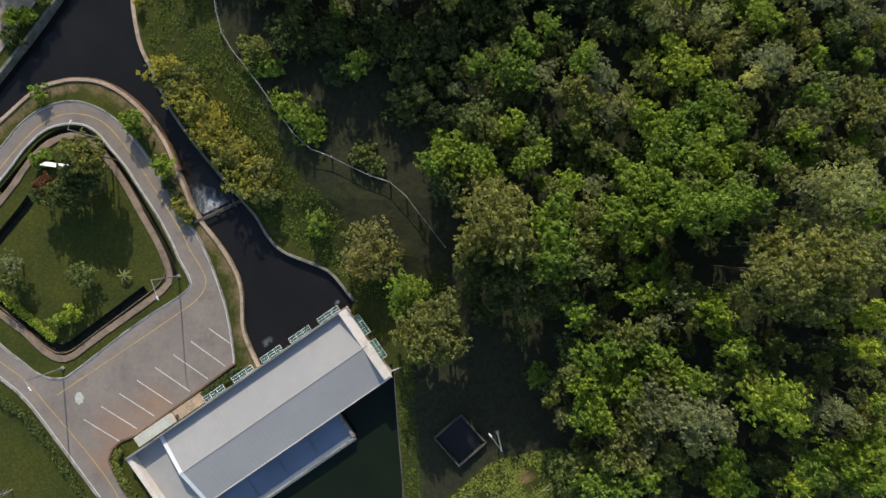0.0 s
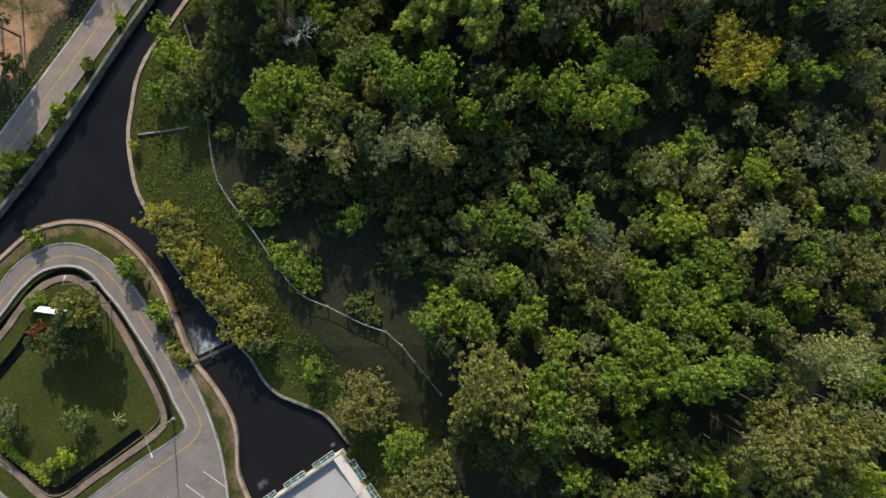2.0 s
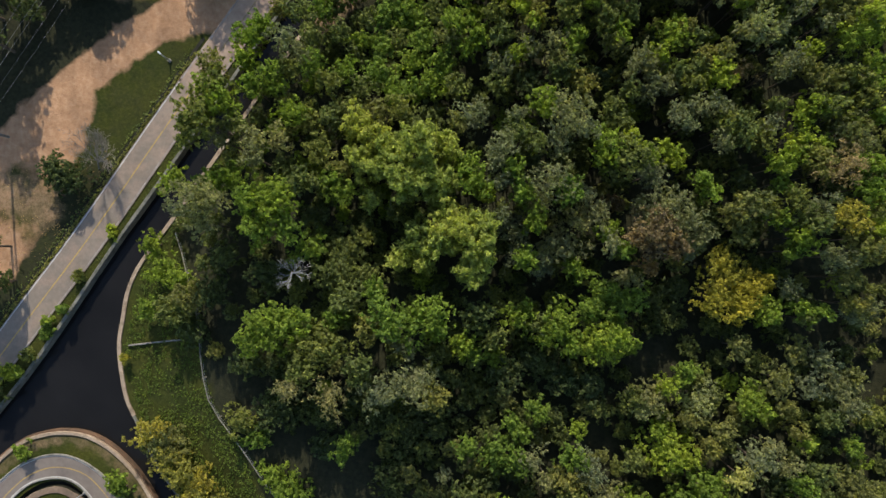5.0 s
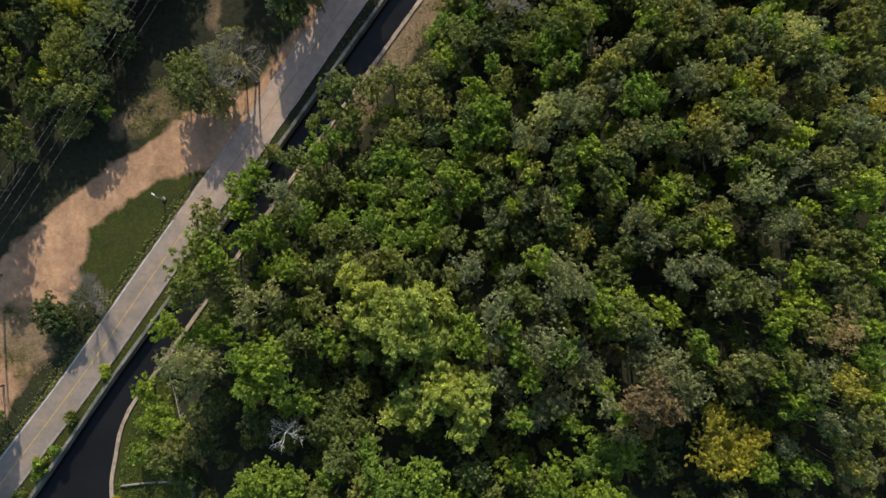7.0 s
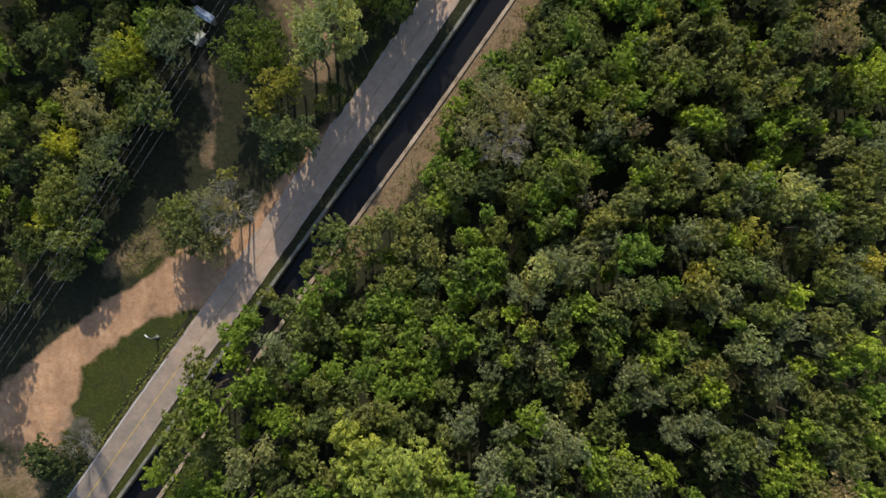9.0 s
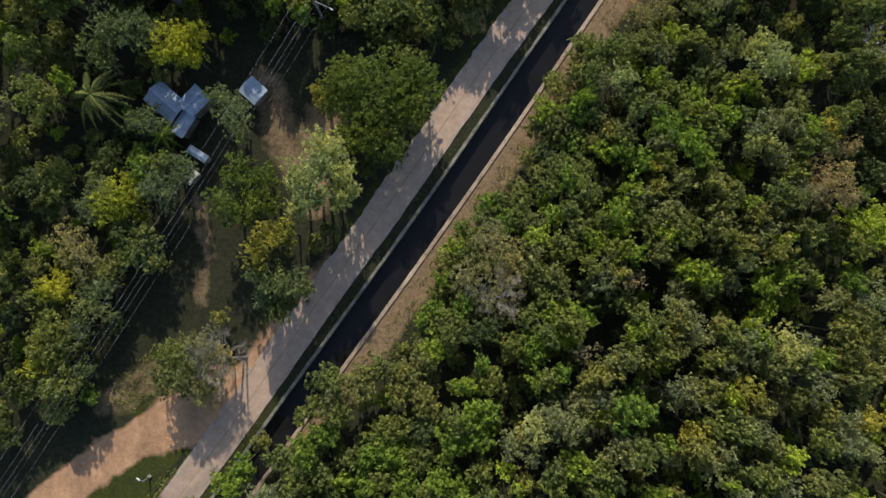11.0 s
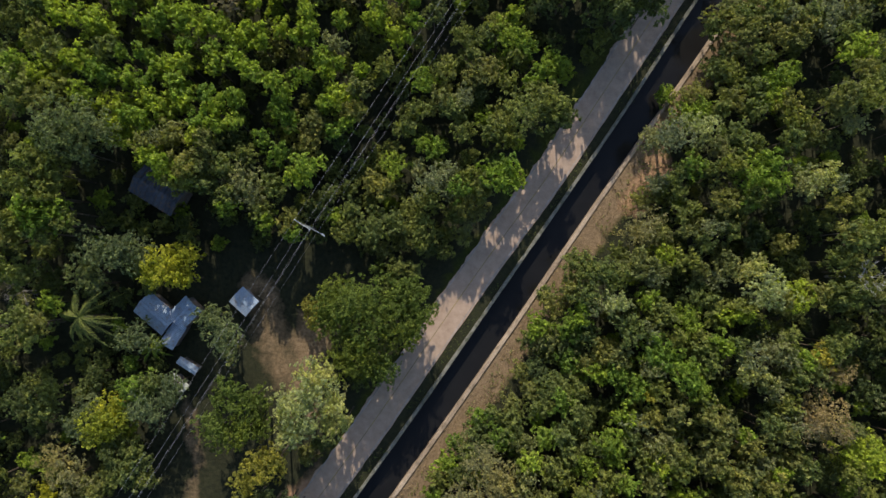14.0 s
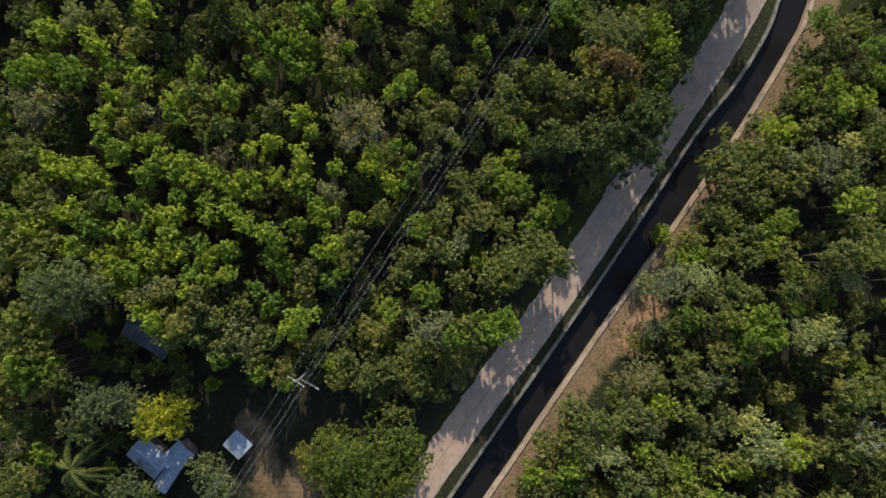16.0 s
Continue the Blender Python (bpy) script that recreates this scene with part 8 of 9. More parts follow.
def undergrowth():
    """Saplings and bushes that fill the woods between the trees, one mesh for each leaf colour."""
    rng = np.random.default_rng(21)
    took = np.array(PLANTED)
    heaps = {k: [] for k in "gdob"}
    pts = rng.uniform((-64, -38), (64, 176), (16000, 2))
    east = pts[:, 0] - np.interp(pts[:, 1], EDGE_Y, EDGE_X)
    west = ROAD_X(pts[:, 1]) - pts[:, 0]
    clear = inside(pts, np.array([(-47, 66), (-36, 76), (-36, 86), (-30, 104), (-31, 112), (-20, 118), (-8, 119), (-4, 108), (-12, 96), (-24, 77), (-30, 66), (-52, 40)]))
    wood = (east > 0.6) | ((west > 4.5) & (pts[:, 1] > np.where(pts[:, 0] < -46, 76, 84)) & ~clear & (pts[:, 0] < 40))
    done = []
    for x, y in pts[wood]:
        if any((x - a) ** 2 + (y - b) ** 2 < c * c for a, b, c in HOLLOWS):
            continue
        d = np.hypot(took[:, 0] - x, took[:, 1] - y) - took[:, 2] * 0.7
        if d.min() < 0 or any((x - a) ** 2 + (y - b) ** 2 < 1.7 ** 2 for a, b in done):
            continue
        done.append((x, y))
        r = rng.uniform(0.9, 1.6)
        k = rng.choice(list("bgggdo" if (x < -2 and y > 122) else "gggddddob"))
        ci = min(range(len(CROWN_SIZES)), key=lambda i: abs(CROWN_SIZES[i] - r))
        q = CROWN_LEAVES[ci, "tufted", rng.integers(3)] * (r / CROWN_SIZES[ci])
        a = rng.uniform(0, 6.28)
        q = q @ np.array([[math.cos(a), math.sin(a), 0], [-math.sin(a), math.cos(a), 0], [0, 0, 1]])
        heaps[k].append(q + np.array([x, y, rise_at(x, y) + rng.uniform(0.5, 2.6)]))
    words = {"g": "mid green", "d": "dark green", "o": "olive", "b": "fresh green"}
    for k, h in heaps.items():
        ob = new("undergrowth", leaf_mesh("undergrowth", np.concatenate(h), LEAF[k]))
        tagged(ob, f"{words[k]} saplings and bushes crowding between the trees", "undergrowth", kind="stuff")


undergrowth()


def weeds(name, label, mat, test, count, seed, size=(0.07, 0.15), tall=0.12):
    """Low tufts over a stretch of open ground."""
    rng = np.random.default_rng(seed)
    p = rng.uniform((-64, -38), (64, 176), (count, 2))
    p = p[test(p)]
    water = inside(p, CANAL) | inside(p, TAILRACE)
    p = p[~water & (distance(p, ROAD) > 2.1)]
    heavy = np.array([noise.noise((a * 0.45, b * 0.45, 2.0)) for a, b in p])
    p = p[heavy > rng.uniform(-0.5, 0.25, len(p))]
    n = len(p)
    c = np.repeat(np.column_stack([p, rise(p) - 0.02]), 4, axis=0)
    m = len(c)
    c = c + np.column_stack([rng.normal(0, 0.13, (m, 2)), rng.uniform(0.02, tall, m)])
    s = rng.uniform(*size, m)[:, None]
    nor = np.column_stack([rng.normal(0, 0.7, (m, 2)), np.ones(m)])
    nor /= np.linalg.norm(nor, axis=1)[:, None]
    t = np.cross(nor, rng.normal(0, 1, (m, 3)))
    t /= np.linalg.norm(t, axis=1)[:, None]
    b = np.cross(nor, t)
    q = np.stack([c - t * s, c + b * s * 0.6, c + t * s], 1)
    tagged(new(name, leaf_mesh(name, q, mat)), label, "weeds", kind="stuff")


def slope(p):
    e = p[:, 0] - np.interp(p[:, 1], EDGE_Y, EDGE_X)
    return (e < 2) & ~inside(p, ABOVE_FENCE) & ~inside(p, STEEP) & (p[:, 0] > np.interp(p[:, 1], [-2, 1.3, 7.6, 12.6, 20.6, 25.9, 33.4, 42.3, 60], [-12, -15, -23.4, -27.6, -33.5, -36, -37.8, -36, -24])) & (p[:, 1] > -2) & (p[:, 1] < 60)


weeds("weeds", "low green weeds on the grassy slope above the water", WEED, slope, 300000, 31, (0.09, 0.19), 0.2)
weeds("dry_weeds", "dry brown stalks along the canal lip", STRAW, lambda p: (distance(p, shift(BANK_E, 1.9)) < 1.6) & (p[:, 1] > 70), 150000, 32, (0.06, 0.14))
weeds("bank_weeds", "dull green weeds between the canal lip and the wood", LEAF["o"], lambda p: (distance(p, shift(BANK_E, 2.6)) < 1.5) & (p[:, 1] > 66), 110000, 36, (0.08, 0.2), 0.3)
weeds("verge_grass", "rough green grass on the verge between road and canal", LEAF["d"], lambda p: (distance(p, shift(ROAD, 2.75)) < 0.75) & (np.sin(p[:, 1] * 0.9) + np.sin(p[:, 1] * 0.37) > -0.2), 200000, 33, (0.06, 0.13), 0.1)
# tufts in a brighter leaf colour, to paint the sunlit patch of grass
weeds("meadow_grass", "grass on the open ground below the wood, sunlight put into its bright green", LEAF["n"], lambda p: inside(p, SOUTH_LIT_GRASS), 900000, 37, (0.07, 0.15), 0.1)
weeds("wall_grass", "green grass along the tailrace wall", WEED, lambda p: (p[:, 1] < -9.0) & (p[:, 0] > np.interp(p[:, 1], [-38, -17.4, -9.6], [-6.4, -7.4, -8.1])) & (p[:, 0] < np.interp(p[:, 1], [-38, -17.4, -9.6], [-4.6, -5.4, -6.0])), 700000, 38, (0.06, 0.13), 0.1)
weeds("field_weeds", "straggling green and brown weeds on the clearing beside the track", LEAF["o"], lambda p: inside(p, np.array([(-39, 74.5), (-33, 74.5), (-26, 79), (-27.5, 84), (-35, 80)])) & (distance(p, TRACK) > 2.6), 260000, 34, (0.07, 0.15), 0.22)
weeds("yard_weeds", "thin dry tufts round the sandy yard", STRAW, lambda p: inside(p, np.array([(-58, 54), (-46, 55), (-41, 59), (-39, 56), (-44, 46), (-58, 40)])), 90000, 35, (0.05, 0.12), 0.1)


# ---- the power house ----
def power_house():
    h = thing("power_house", "long white plastered power house with grey sheet gable roof", "building", -13.7, -2.8, -1.1, math.degrees(math.atan2(-0.5625, -0.827)))
    n, w, top, eave, ridge = 31.0, 9.5, 2.85, 1.9, 3.0
    wall = part("wall", boxed(0, 0.1, -4, n, 0.3, top, bevel=0.02), PLASTER, h)
    for i in range(7):
        x = 1.0 + 4.05 * i
        win = part("window", boxed(x, 0.07, 0.4, x + 2.2, 0.2, 1.8), PLASTER, wall, "white framed window")
        part("pane", boxed(x + 0.1, 0.055, 0.5, x + 2.1, 0.1, 1.7), GLASS, win, "green tinted pane")
    part("wall", boxed(0, w - 0.3, -4, n, w, eave - 0.05, bevel=0.02), PLASTER, h)
    part("wall", boxed(0, 0.3, -4, 0.3, w - 0.3, top), PLASTER, h)
    part("wall", boxed(n - 0.5, 0.3, -4, n, w - 0.3, top - 0.4), PLASTER, h)
    part("coping", boxed(-0.08, 0.25, top, 0.95, w + 0.1, top + 0.14, bevel=0.03), PLASTER, h, "broad pale coping on the end wall")
    part("coping", boxed(-0.08, 0.06, top, n + 0.05, 0.24, top + 0.06, bevel=0.02), CONCRETE, h, "thin grey coping on the parapet")
    part("coping", boxed(n - 0.4, 0.36, top - 0.4, n + 0.08, w + 0.1, top - 0.26, bevel=0.03), PLASTER, h, "pale coping on the end wall")
    part("floor_slab", boxed(0.3, 0.3, -4, n - 0.5, w - 0.3, 1.2), CONCRETE, h)
    x0, x1, mid = 0.35, 26.6, 5.15

    def slope(ya, za, yb, zb):
        """Standing-seam sheets between two heights."""
        bm = bmesh.new()
        count = 44
        for i in range(count):
            a, b = x0 + (x1 - x0) * i / count, x0 + (x1 - x0) * (i + 1) / count
            prof = ((a, 0.0), (a + 0.015, 0.014), (a + 0.035, 0.014), (a + 0.05, 0.0), (b, 0.0))
            for (p, u), (q, v) in zip(prof, prof[1:]):
                bm.faces.new([bm.verts.new(c) for c in ((p, ya, za + u), (q, ya, za + v), (q, yb, zb + v), (p, yb, zb + u))])
        bmesh.ops.remove_doubles(bm, verts=bm.verts, dist=0.0005)
        bmesh.ops.recalc_face_normals(bm, faces=bm.faces)
        return bm

    part("roof_slope", slope(0.3, eave, mid, ridge), ROOFING, h, "pale grey standing-seam sheets in the sun")
    part("roof_slope", slope(w + 0.25, eave - 0.1, mid, ridge), ROOFING, h)
    part("ridge_cap", tube(bmesh.new(), (x0, mid, ridge - 0.02), (x1, mid, ridge - 0.02), 0.07, 0.07, 6), ROOFING, h)
    gab = bmesh.new()
    for x in (x0, x1):
        vs = [gab.verts.new((x, y, z)) for y, z in ((0.3, 1.2), (w, 1.2), (w, eave - 0.1), (mid, ridge), (0.3, eave))]
        gab.faces.new(vs)
    part("gable", gab, BLUE_ROOF, h, "blue grey gable sheet")
    flash = bmesh.new()
    for (ya, za), (yb, zb) in (((0.3, eave), (mid, ridge)), ((mid, ridge), (w + 0.2, eave - 0.1))):
        flash.faces.new([flash.verts.new(c) for c in ((x1 - 0.38, ya, za + 0.03), (x1 + 0.1, ya, za + 0.03), (x1 + 0.1, yb, zb + 0.03), (x1 - 0.38, yb, zb + 0.03))])
        flash.faces.new([flash.verts.new(c) for c in ((x1 + 0.1, ya, za + 0.03), (x1 + 0.1, ya, za - 0.25), (x1 + 0.1, yb, zb - 0.25), (x1 + 0.1, yb, zb + 0.03))])
    part("verge_flashing", flash, LAMP_WHITE, h, "bright white flashing")
    part("flat_roof", boxed(x1 + 0.02, 0.3, 1.2, n - 0.5, w - 0.3, 1.36), ROOFING, h, "sunken grey flat roof at the end")
    part("gutter", boxed(0.2, w + 0.2, eave - 0.32, x1 + 0.2, w + 0.42, eave - 0.12, bevel=0.03), PLASTER, h, "pale gutter with dirt stains")

    def awning(x, y, along, length, deep, z=2.4):
        """A glass canopy in a pale frame, leaning out from the wall."""
        a = thing("awning", "", "")
        a.parent = h
        a.location = (x, y, z)
        a.rotation_euler = (0, 0, radians(along))
        pane = part("pane", boxed(0.04, -deep + 0.04, -0.02, length - 0.04, -0.04, 0.0), GLASS, a, "green glass")
        pane.rotation_euler = (radians(9), 0, 0)
        bars = [(0, -deep, length, -deep + 0.035), (0, -deep / 2, length, -deep / 2 + 0.025), (0, -0.035, length, 0)] + [(u, -deep, u + 0.03, 0) for u in (0, length / 3, length * 2 / 3 - 0.03, length - 0.03)]
        for q in bars:
            bar = part("frame", boxed(q[0], q[1], -0.03, q[2], q[3], 0.035), LAMP_WHITE, a)
            bar.rotation_euler = (radians(9), 0, 0)

    for i in range(5):
        awning(0.65 + 4.05 * i, 0, 0, 2.85, 0.66)
    for y in (4.1, 7.5):
        awning(0, y, -90, 2.5, 0.85)
    part("porch_roof", boxed(24.1, -1.3, 2.0, 29.2, -0.09, 2.15, bevel=0.03), PORCH, h, "pale greenish porch slab")
    part("porch_wall", boxed(24.2, -1.35, 0.7, 29.1, -0.1, 2.0), PLASTER, h)
    part("step_slab", boxed(20.0, -1.35, 0.7, 24.0, -0.05, 1.35, bevel=0.03), CONCRETE_TAN, h, "tan concrete landing")
    part("drain_box", boxed(23.6, -0.75, 1.35, 24.0, -0.4, 1.6, bevel=0.02), DAMP, h, "small dark drain box")
    part("spout", tube(bmesh.new(), (-0.1, w - 0.2, 1.6), (-1.2, w + 0.1, 1.5), 0.05, 0.05, 6), LAMP_WHITE, h, "white overflow pipe")
    # the lower machine bay in the shade
    part("bay_wall", boxed(8.6, w + 0.02, -4, 30.5, 14.0, -0.75), PLASTER, h)
    part("bay_roof", boxed(8.7, w + 0.02, -0.74, 30.4, 13.5, -0.6), BLUE_ROOF, h, "blue grey flat roof of the lower bay")
    for x in (13.2, 17.6, 22.0, 26.4):
        part("seam", boxed(x, w + 0.05, -0.6, x + 0.14, 13.5, -0.5), BLUE_ROOF, h)
    part("bay_parapet", boxed(8.5, 13.52, -0.9, 30.6, 13.78, -0.3, bevel=0.03), CONCRETE, h, "stained concrete parapet")
    part("bay_parapet", boxed(8.3, w + 0.6, -0.9, 8.7, 13.5, -0.25, bevel=0.03), CONCRETE, h)
    part("deck", boxed(21, 14.1, -4, 29, 16.5, -1.6, bevel=0.03), CONCRETE, h, "shaded concrete deck")


power_house()


def leafy_box(rng, x0, y0, x1, y1, z0, z1, per=60, half=0.45):
    """Sprays over a clipped hedge along a line."""
    a, b = np.array([x0, y0]), np.array([x1, y1])
    length = np.linalg.norm(b - a)
    n = int(per * length)
    t = rng.uniform(0, 1, n)
    nrm = np.array([(b - a)[1], -(b - a)[0]]) / length
    c = a + (b - a) * t[:, None] + nrm * rng.uniform(-half, half, n)[:, None]
    p = np.column_stack([c, rng.uniform(z0, z1, n)])
    nor = rng.normal(0, 0.5, (n, 3)) + np.array([0, 0, 0.8])
    nor /= np.linalg.norm(nor, axis=1)[:, None]
    u = np.cross(nor, rng.normal(0, 1, (n, 3)))
    u /= np.linalg.norm(u, axis=1)[:, None]
    v = np.cross(nor, u)
    s = rng.uniform(0.08, 0.17, n)[:, None]
    return np.stack([p - u * s, p + v * s * 0.6, p + u * s, p - v * s * 0.6], 1)


def hedge(label, mat, line, z1, seed, per=60, half=0.45):
    rng = np.random.default_rng(seed)
    q = np.concatenate([leafy_box(rng, *a, *b, 0.0, z1, per, half) for a, b in zip(line[:-1], line[1:])])
    tagged(new("hedge", leaf_mesh("hedge", q, mat)), label, "hedge", group="hedges")


hedge("clipped yellow-green hedge along the garden lawn", LEAF["y"], [(-54.6, -1.0), (-52.3, -2.9), (-47.9, -6.6)], 0.9, 41, 150)
hedge("dark clipped hedge between parking lot and power house", LEAF["d"], [(-30.6, -13.2), (-26.0, -10.0)], 0.8, 42, 170)
hedge("rough green hedge beside the road corner", LEAF["g"], [(-40.6, -19.6), (-41.2, -21.2), (-40.2, -23.4), (-38.2, -26.5)], 0.8, 43, 150)
hedge("dark rough hedge along the road edge", LEAF["d"], [(-55.0, -13.4), (-51.5, -15.6), (-48.6, -19.6), (-46.0, -23.4), (-44.6, -26.0)], 0.7, 44, 120)

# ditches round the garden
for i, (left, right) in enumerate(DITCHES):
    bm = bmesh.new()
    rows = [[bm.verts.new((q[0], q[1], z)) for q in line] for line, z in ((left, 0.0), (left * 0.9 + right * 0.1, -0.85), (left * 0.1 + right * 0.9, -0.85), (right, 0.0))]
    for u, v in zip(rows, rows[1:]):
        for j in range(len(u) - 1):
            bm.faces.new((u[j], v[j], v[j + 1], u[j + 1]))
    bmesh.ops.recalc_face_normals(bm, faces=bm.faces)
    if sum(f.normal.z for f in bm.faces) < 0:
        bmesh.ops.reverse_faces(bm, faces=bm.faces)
    structure(f"ditch_{i + 1}", bm, SHADED_MUD, "muddy drainage ditch round the garden, its shade put into the dark colour", "ditch")
structure("ditch_rim", kerb(shift(DITCH_S, -0.34), 0.07, -0.2, 0.12, 0.01), PATH_STONE, "thin concrete rim of the ditch", "ditch")

gutter = shift(ROAD, -2.45)
gutter = gutter[(gutter[:, 1] > 36) & (gutter[:, 1] < 70)]
# no hollow here: a flat dark ribbon paints the shade in the ditch
structure("ditch_roadside", ribbon(shift(gutter, -0.2), shift(gutter, 0.2), -0.02), SHADED_MUD, "flat strip of roadside ditch mud, the ditch's shade put into its dark colour", "ditch")
hedge("straggling green weeds along the roadside ditch", LEAF["o"], [tuple(q) for q in shift(gutter, 0.28)[::4]], 0.18, 45, 40, 0.2)
hedge("straggling dark weeds along the roadside ditch", LEAF["g"], [tuple(q) for q in shift(gutter, -0.3)[::4]], 0.2, 46, 12, 0.3)

# ---- lamps, poles and cables ----
def street_lamp(x, y, tall, arm, toward, label="tall galvanised street lamp with a single arm"):
    p = thing("street_lamp", label, "street lamp", x, y, rise_at(x, y), toward, group="street lamps")
    part("base_plate", boxed(-0.2, -0.2, -0.05, 0.2, 0.2, 0.12, bevel=0.02), CONCRETE, p)
    part("pole", tube(bmesh.new(), (0, 0, 0.05), (0, 0, tall), 0.09, 0.06, 8), STEEL, p)
    part("arm", tube(bmesh.new(), (0, 0, tall - 0.05), (arm, 0, tall + 0.25), 0.05, 0.04, 6), STEEL, p)
    head = part("lamp_head", boxed(arm - 0.1, -0.09, tall + 0.2, arm + 0.4, 0.09, tall + 0.3, bevel=0.05), LAMP_WHITE, p, "white lamp head")
    part("lens", boxed(arm, -0.06, tall + 0.17, arm + 0.33, 0.06, tall + 0.2), GLASS, head)


street_lamp(-33.4, 0.8, 7.8, 1.9, -68)
street_lamp(-47.3, -10.0, 7.5, 0.9, -50)
street_lamp(-42.4, 17.0, 7.2, 0.7, 60)
street_lamp(3.97, -17.8, 7.2, 2.0, 125)
street_lamp(-32.5, 67.1, 1.9, 0.35, 140, "short lamp post with a white head on the verge")


def power_pole(x, y, turn, lamp):
    p = thing("power_pole", "grey concrete power pole with a steel crossarm", "power pole", x, y, rise_at(x, y), turn, group="power poles")
    part("pole", tube(bmesh.new(), (0, 0, -0.3), (0, 0, 9.7), 0.17, 0.10, 8), CONCRETE, p)
    part("crossarm", boxed(-0.04, -1.0, 9.32, 0.04, 1.0, 9.41, bevel=0.01), STEEL, p)
    part("brace", tube(bmesh.new(), (0, 0.55, 9.3), (0, 0.05, 8.7), 0.025, 0.025, 5), STEEL, p)
    part("brace", tube(bmesh.new(), (0, -0.55, 9.3), (0, -0.05, 8.7), 0.025, 0.025, 5), STEEL, p)
    for v in (-0.92, 0.25, 0.92):
        part("insulator", tube(bmesh.new(), (0, v, 9.42), (0, v, 9.62), 0.07, 0.04, 8), LAMP_WHITE, p)
    if lamp:
        arm = part("lamp_arm", tube(bmesh.new(), (0, 0, 7.4), (0.2, -1.9, 7.7), 0.04, 0.03, 6), STEEL, p)
        part("lamp_head", boxed(0.10, -2.3, 7.64, 0.28, -1.85, 7.74, bevel=0.03), STEEL, arm, "grey lamp head")


pole_turn = math.degrees(math.atan2(0.843, 0.537))
for i, (x, y) in enumerate(POLES):
    power_pole(x, y, pole_turn, i == 1)


def cable(a, b, sag, thick):
    c = bpy.data.curves.new("power_cable", "CURVE")
    c.dimensions, c.bevel_depth, c.bevel_resolution = "3D", thick, 1
    s = c.splines.new("POLY")
    s.points.add(24)
    for i in range(25):
        t = i / 24
        p = Vector(a).lerp(Vector(b), t) - Vector((0, 0, sag * 4 * t * (1 - t)))
        s.points[i].co = (*p, 1)
    c.materials.append(CABLE)
    tagged(new("power_cable", c), "thin grey power cable strung between poles", "cable", group="power cables")


across = Vector((0.843, -0.537, 0))
for (ax, ay), (bx, by) in zip(POLES, POLES[1:]):
    for off, z, sag, thick in ((-0.92, 9.6, 1.1, 0.0065), (0.25, 9.6, 1.2, 0.0065), (0.92, 9.6, 1.1, 0.0065), (0.62, 7.4, 1.3, 0.005), (1.25, 6.8, 1.4, 0.005)):
        cable(Vector((ax, ay, z)) + across * off, Vector((bx, by, z)) + across * off, sag, thick)


# ---- fence on the hillside ----
def hill_fence():
    f = thing("wire_fence", "pale concrete post and wire fence along the hillside", "fence")
    line = FENCE_LINE
    step = np.concatenate([[0], np.cumsum(np.linalg.norm(np.diff(line, axis=0), axis=1))])
    at = np.arange(0, step[-1], 2.4)
    px, py = np.interp(at, step, line[:, 0]), np.interp(at, step, line[:, 1])
    pz = rise(np.column_stack([px, py]))
    rng = random.Random(8)
    for x, y, z in zip(px, py, pz):
        post = part("post", boxed(-0.07, -0.07, -0.2, 0.07, 0.07, 1.0, bevel=0.01), CONCRETE, f)
        post.location = (x, y, z)
        post.rotation_euler = (rng.uniform(-0.05, 0.05), rng.uniform(-0.05, 0.05), rng.uniform(0, 1))
    for i in range(len(px) - 1):
        a, b = Vector((px[i], py[i], pz[i])), Vector((px[i + 1], py[i + 1], pz[i + 1]))
        part("rail", tube(bmesh.new(), a + Vector((0, 0, 1.02)), b + Vector((0, 0, 1.02)), 0.045, 0.045, 6), CONCRETE, f)
        for h in (0.4, 0.75):
            part("wire", tube(bmesh.new(), a + Vector((0, 0, h)), b + Vector((0, 0, h)), 0.01, 0.01, 4), STEEL, f)


hill_fence()


def bank_steps():
    s = thing("bank_wall", "narrow pale concrete wall running up the bank", "wall", -37.3, 34.05, 0, 6.5)
    for i in range(6):
        z = rise_at(-37.3 + 1.15 * i, 34.1) + 0.02
        part("slab", boxed(1.15 * i, -0.09, z - 0.5, 1.15 * i + 1.12, 0.09, z + 0.2, bevel=0.02), CONCRETE, s)


bank_steps()


# ---- the pit, the garden board and other small things ----
def settling_pit():
    p = thing("settling_tank", "open square tank with black lining and concrete rim", "tank", -3.5, -18.3, 0.2, 41.0)
    n, w = 4.3, 4.5
    part("floor", boxed(0.2, 0.0, -0.3, n - 0.2, -w + 0.2, 0.06), TAR, p)
    for q in ((0, -0.16, n, 0), (0, -w, n, -w + 0.16), (0, -w + 0.16, 0.16, -0.16), (n - 0.16, -w + 0.16, n, -0.16)):
        part("rim", boxed(q[0], q[1], -0.4, q[2], q[3], 0.75, bevel=0.03), DAMP, p)


settling_pit()


def cement_patch():
    rng = random.Random(12)
    ring = [(-45.4 + 0.62 * rng.uniform(0.75, 1.1) * math.cos(a * 0.393), -13.6 + 0.75 * rng.uniform(0.75, 1.1) * math.sin(a * 0.393)) for a in range(16)]
    structure("pavement_patch", sheet(ring, 0.036), PORCH, "pale dried cement spill on the asphalt", "pavement")


cement_patch()


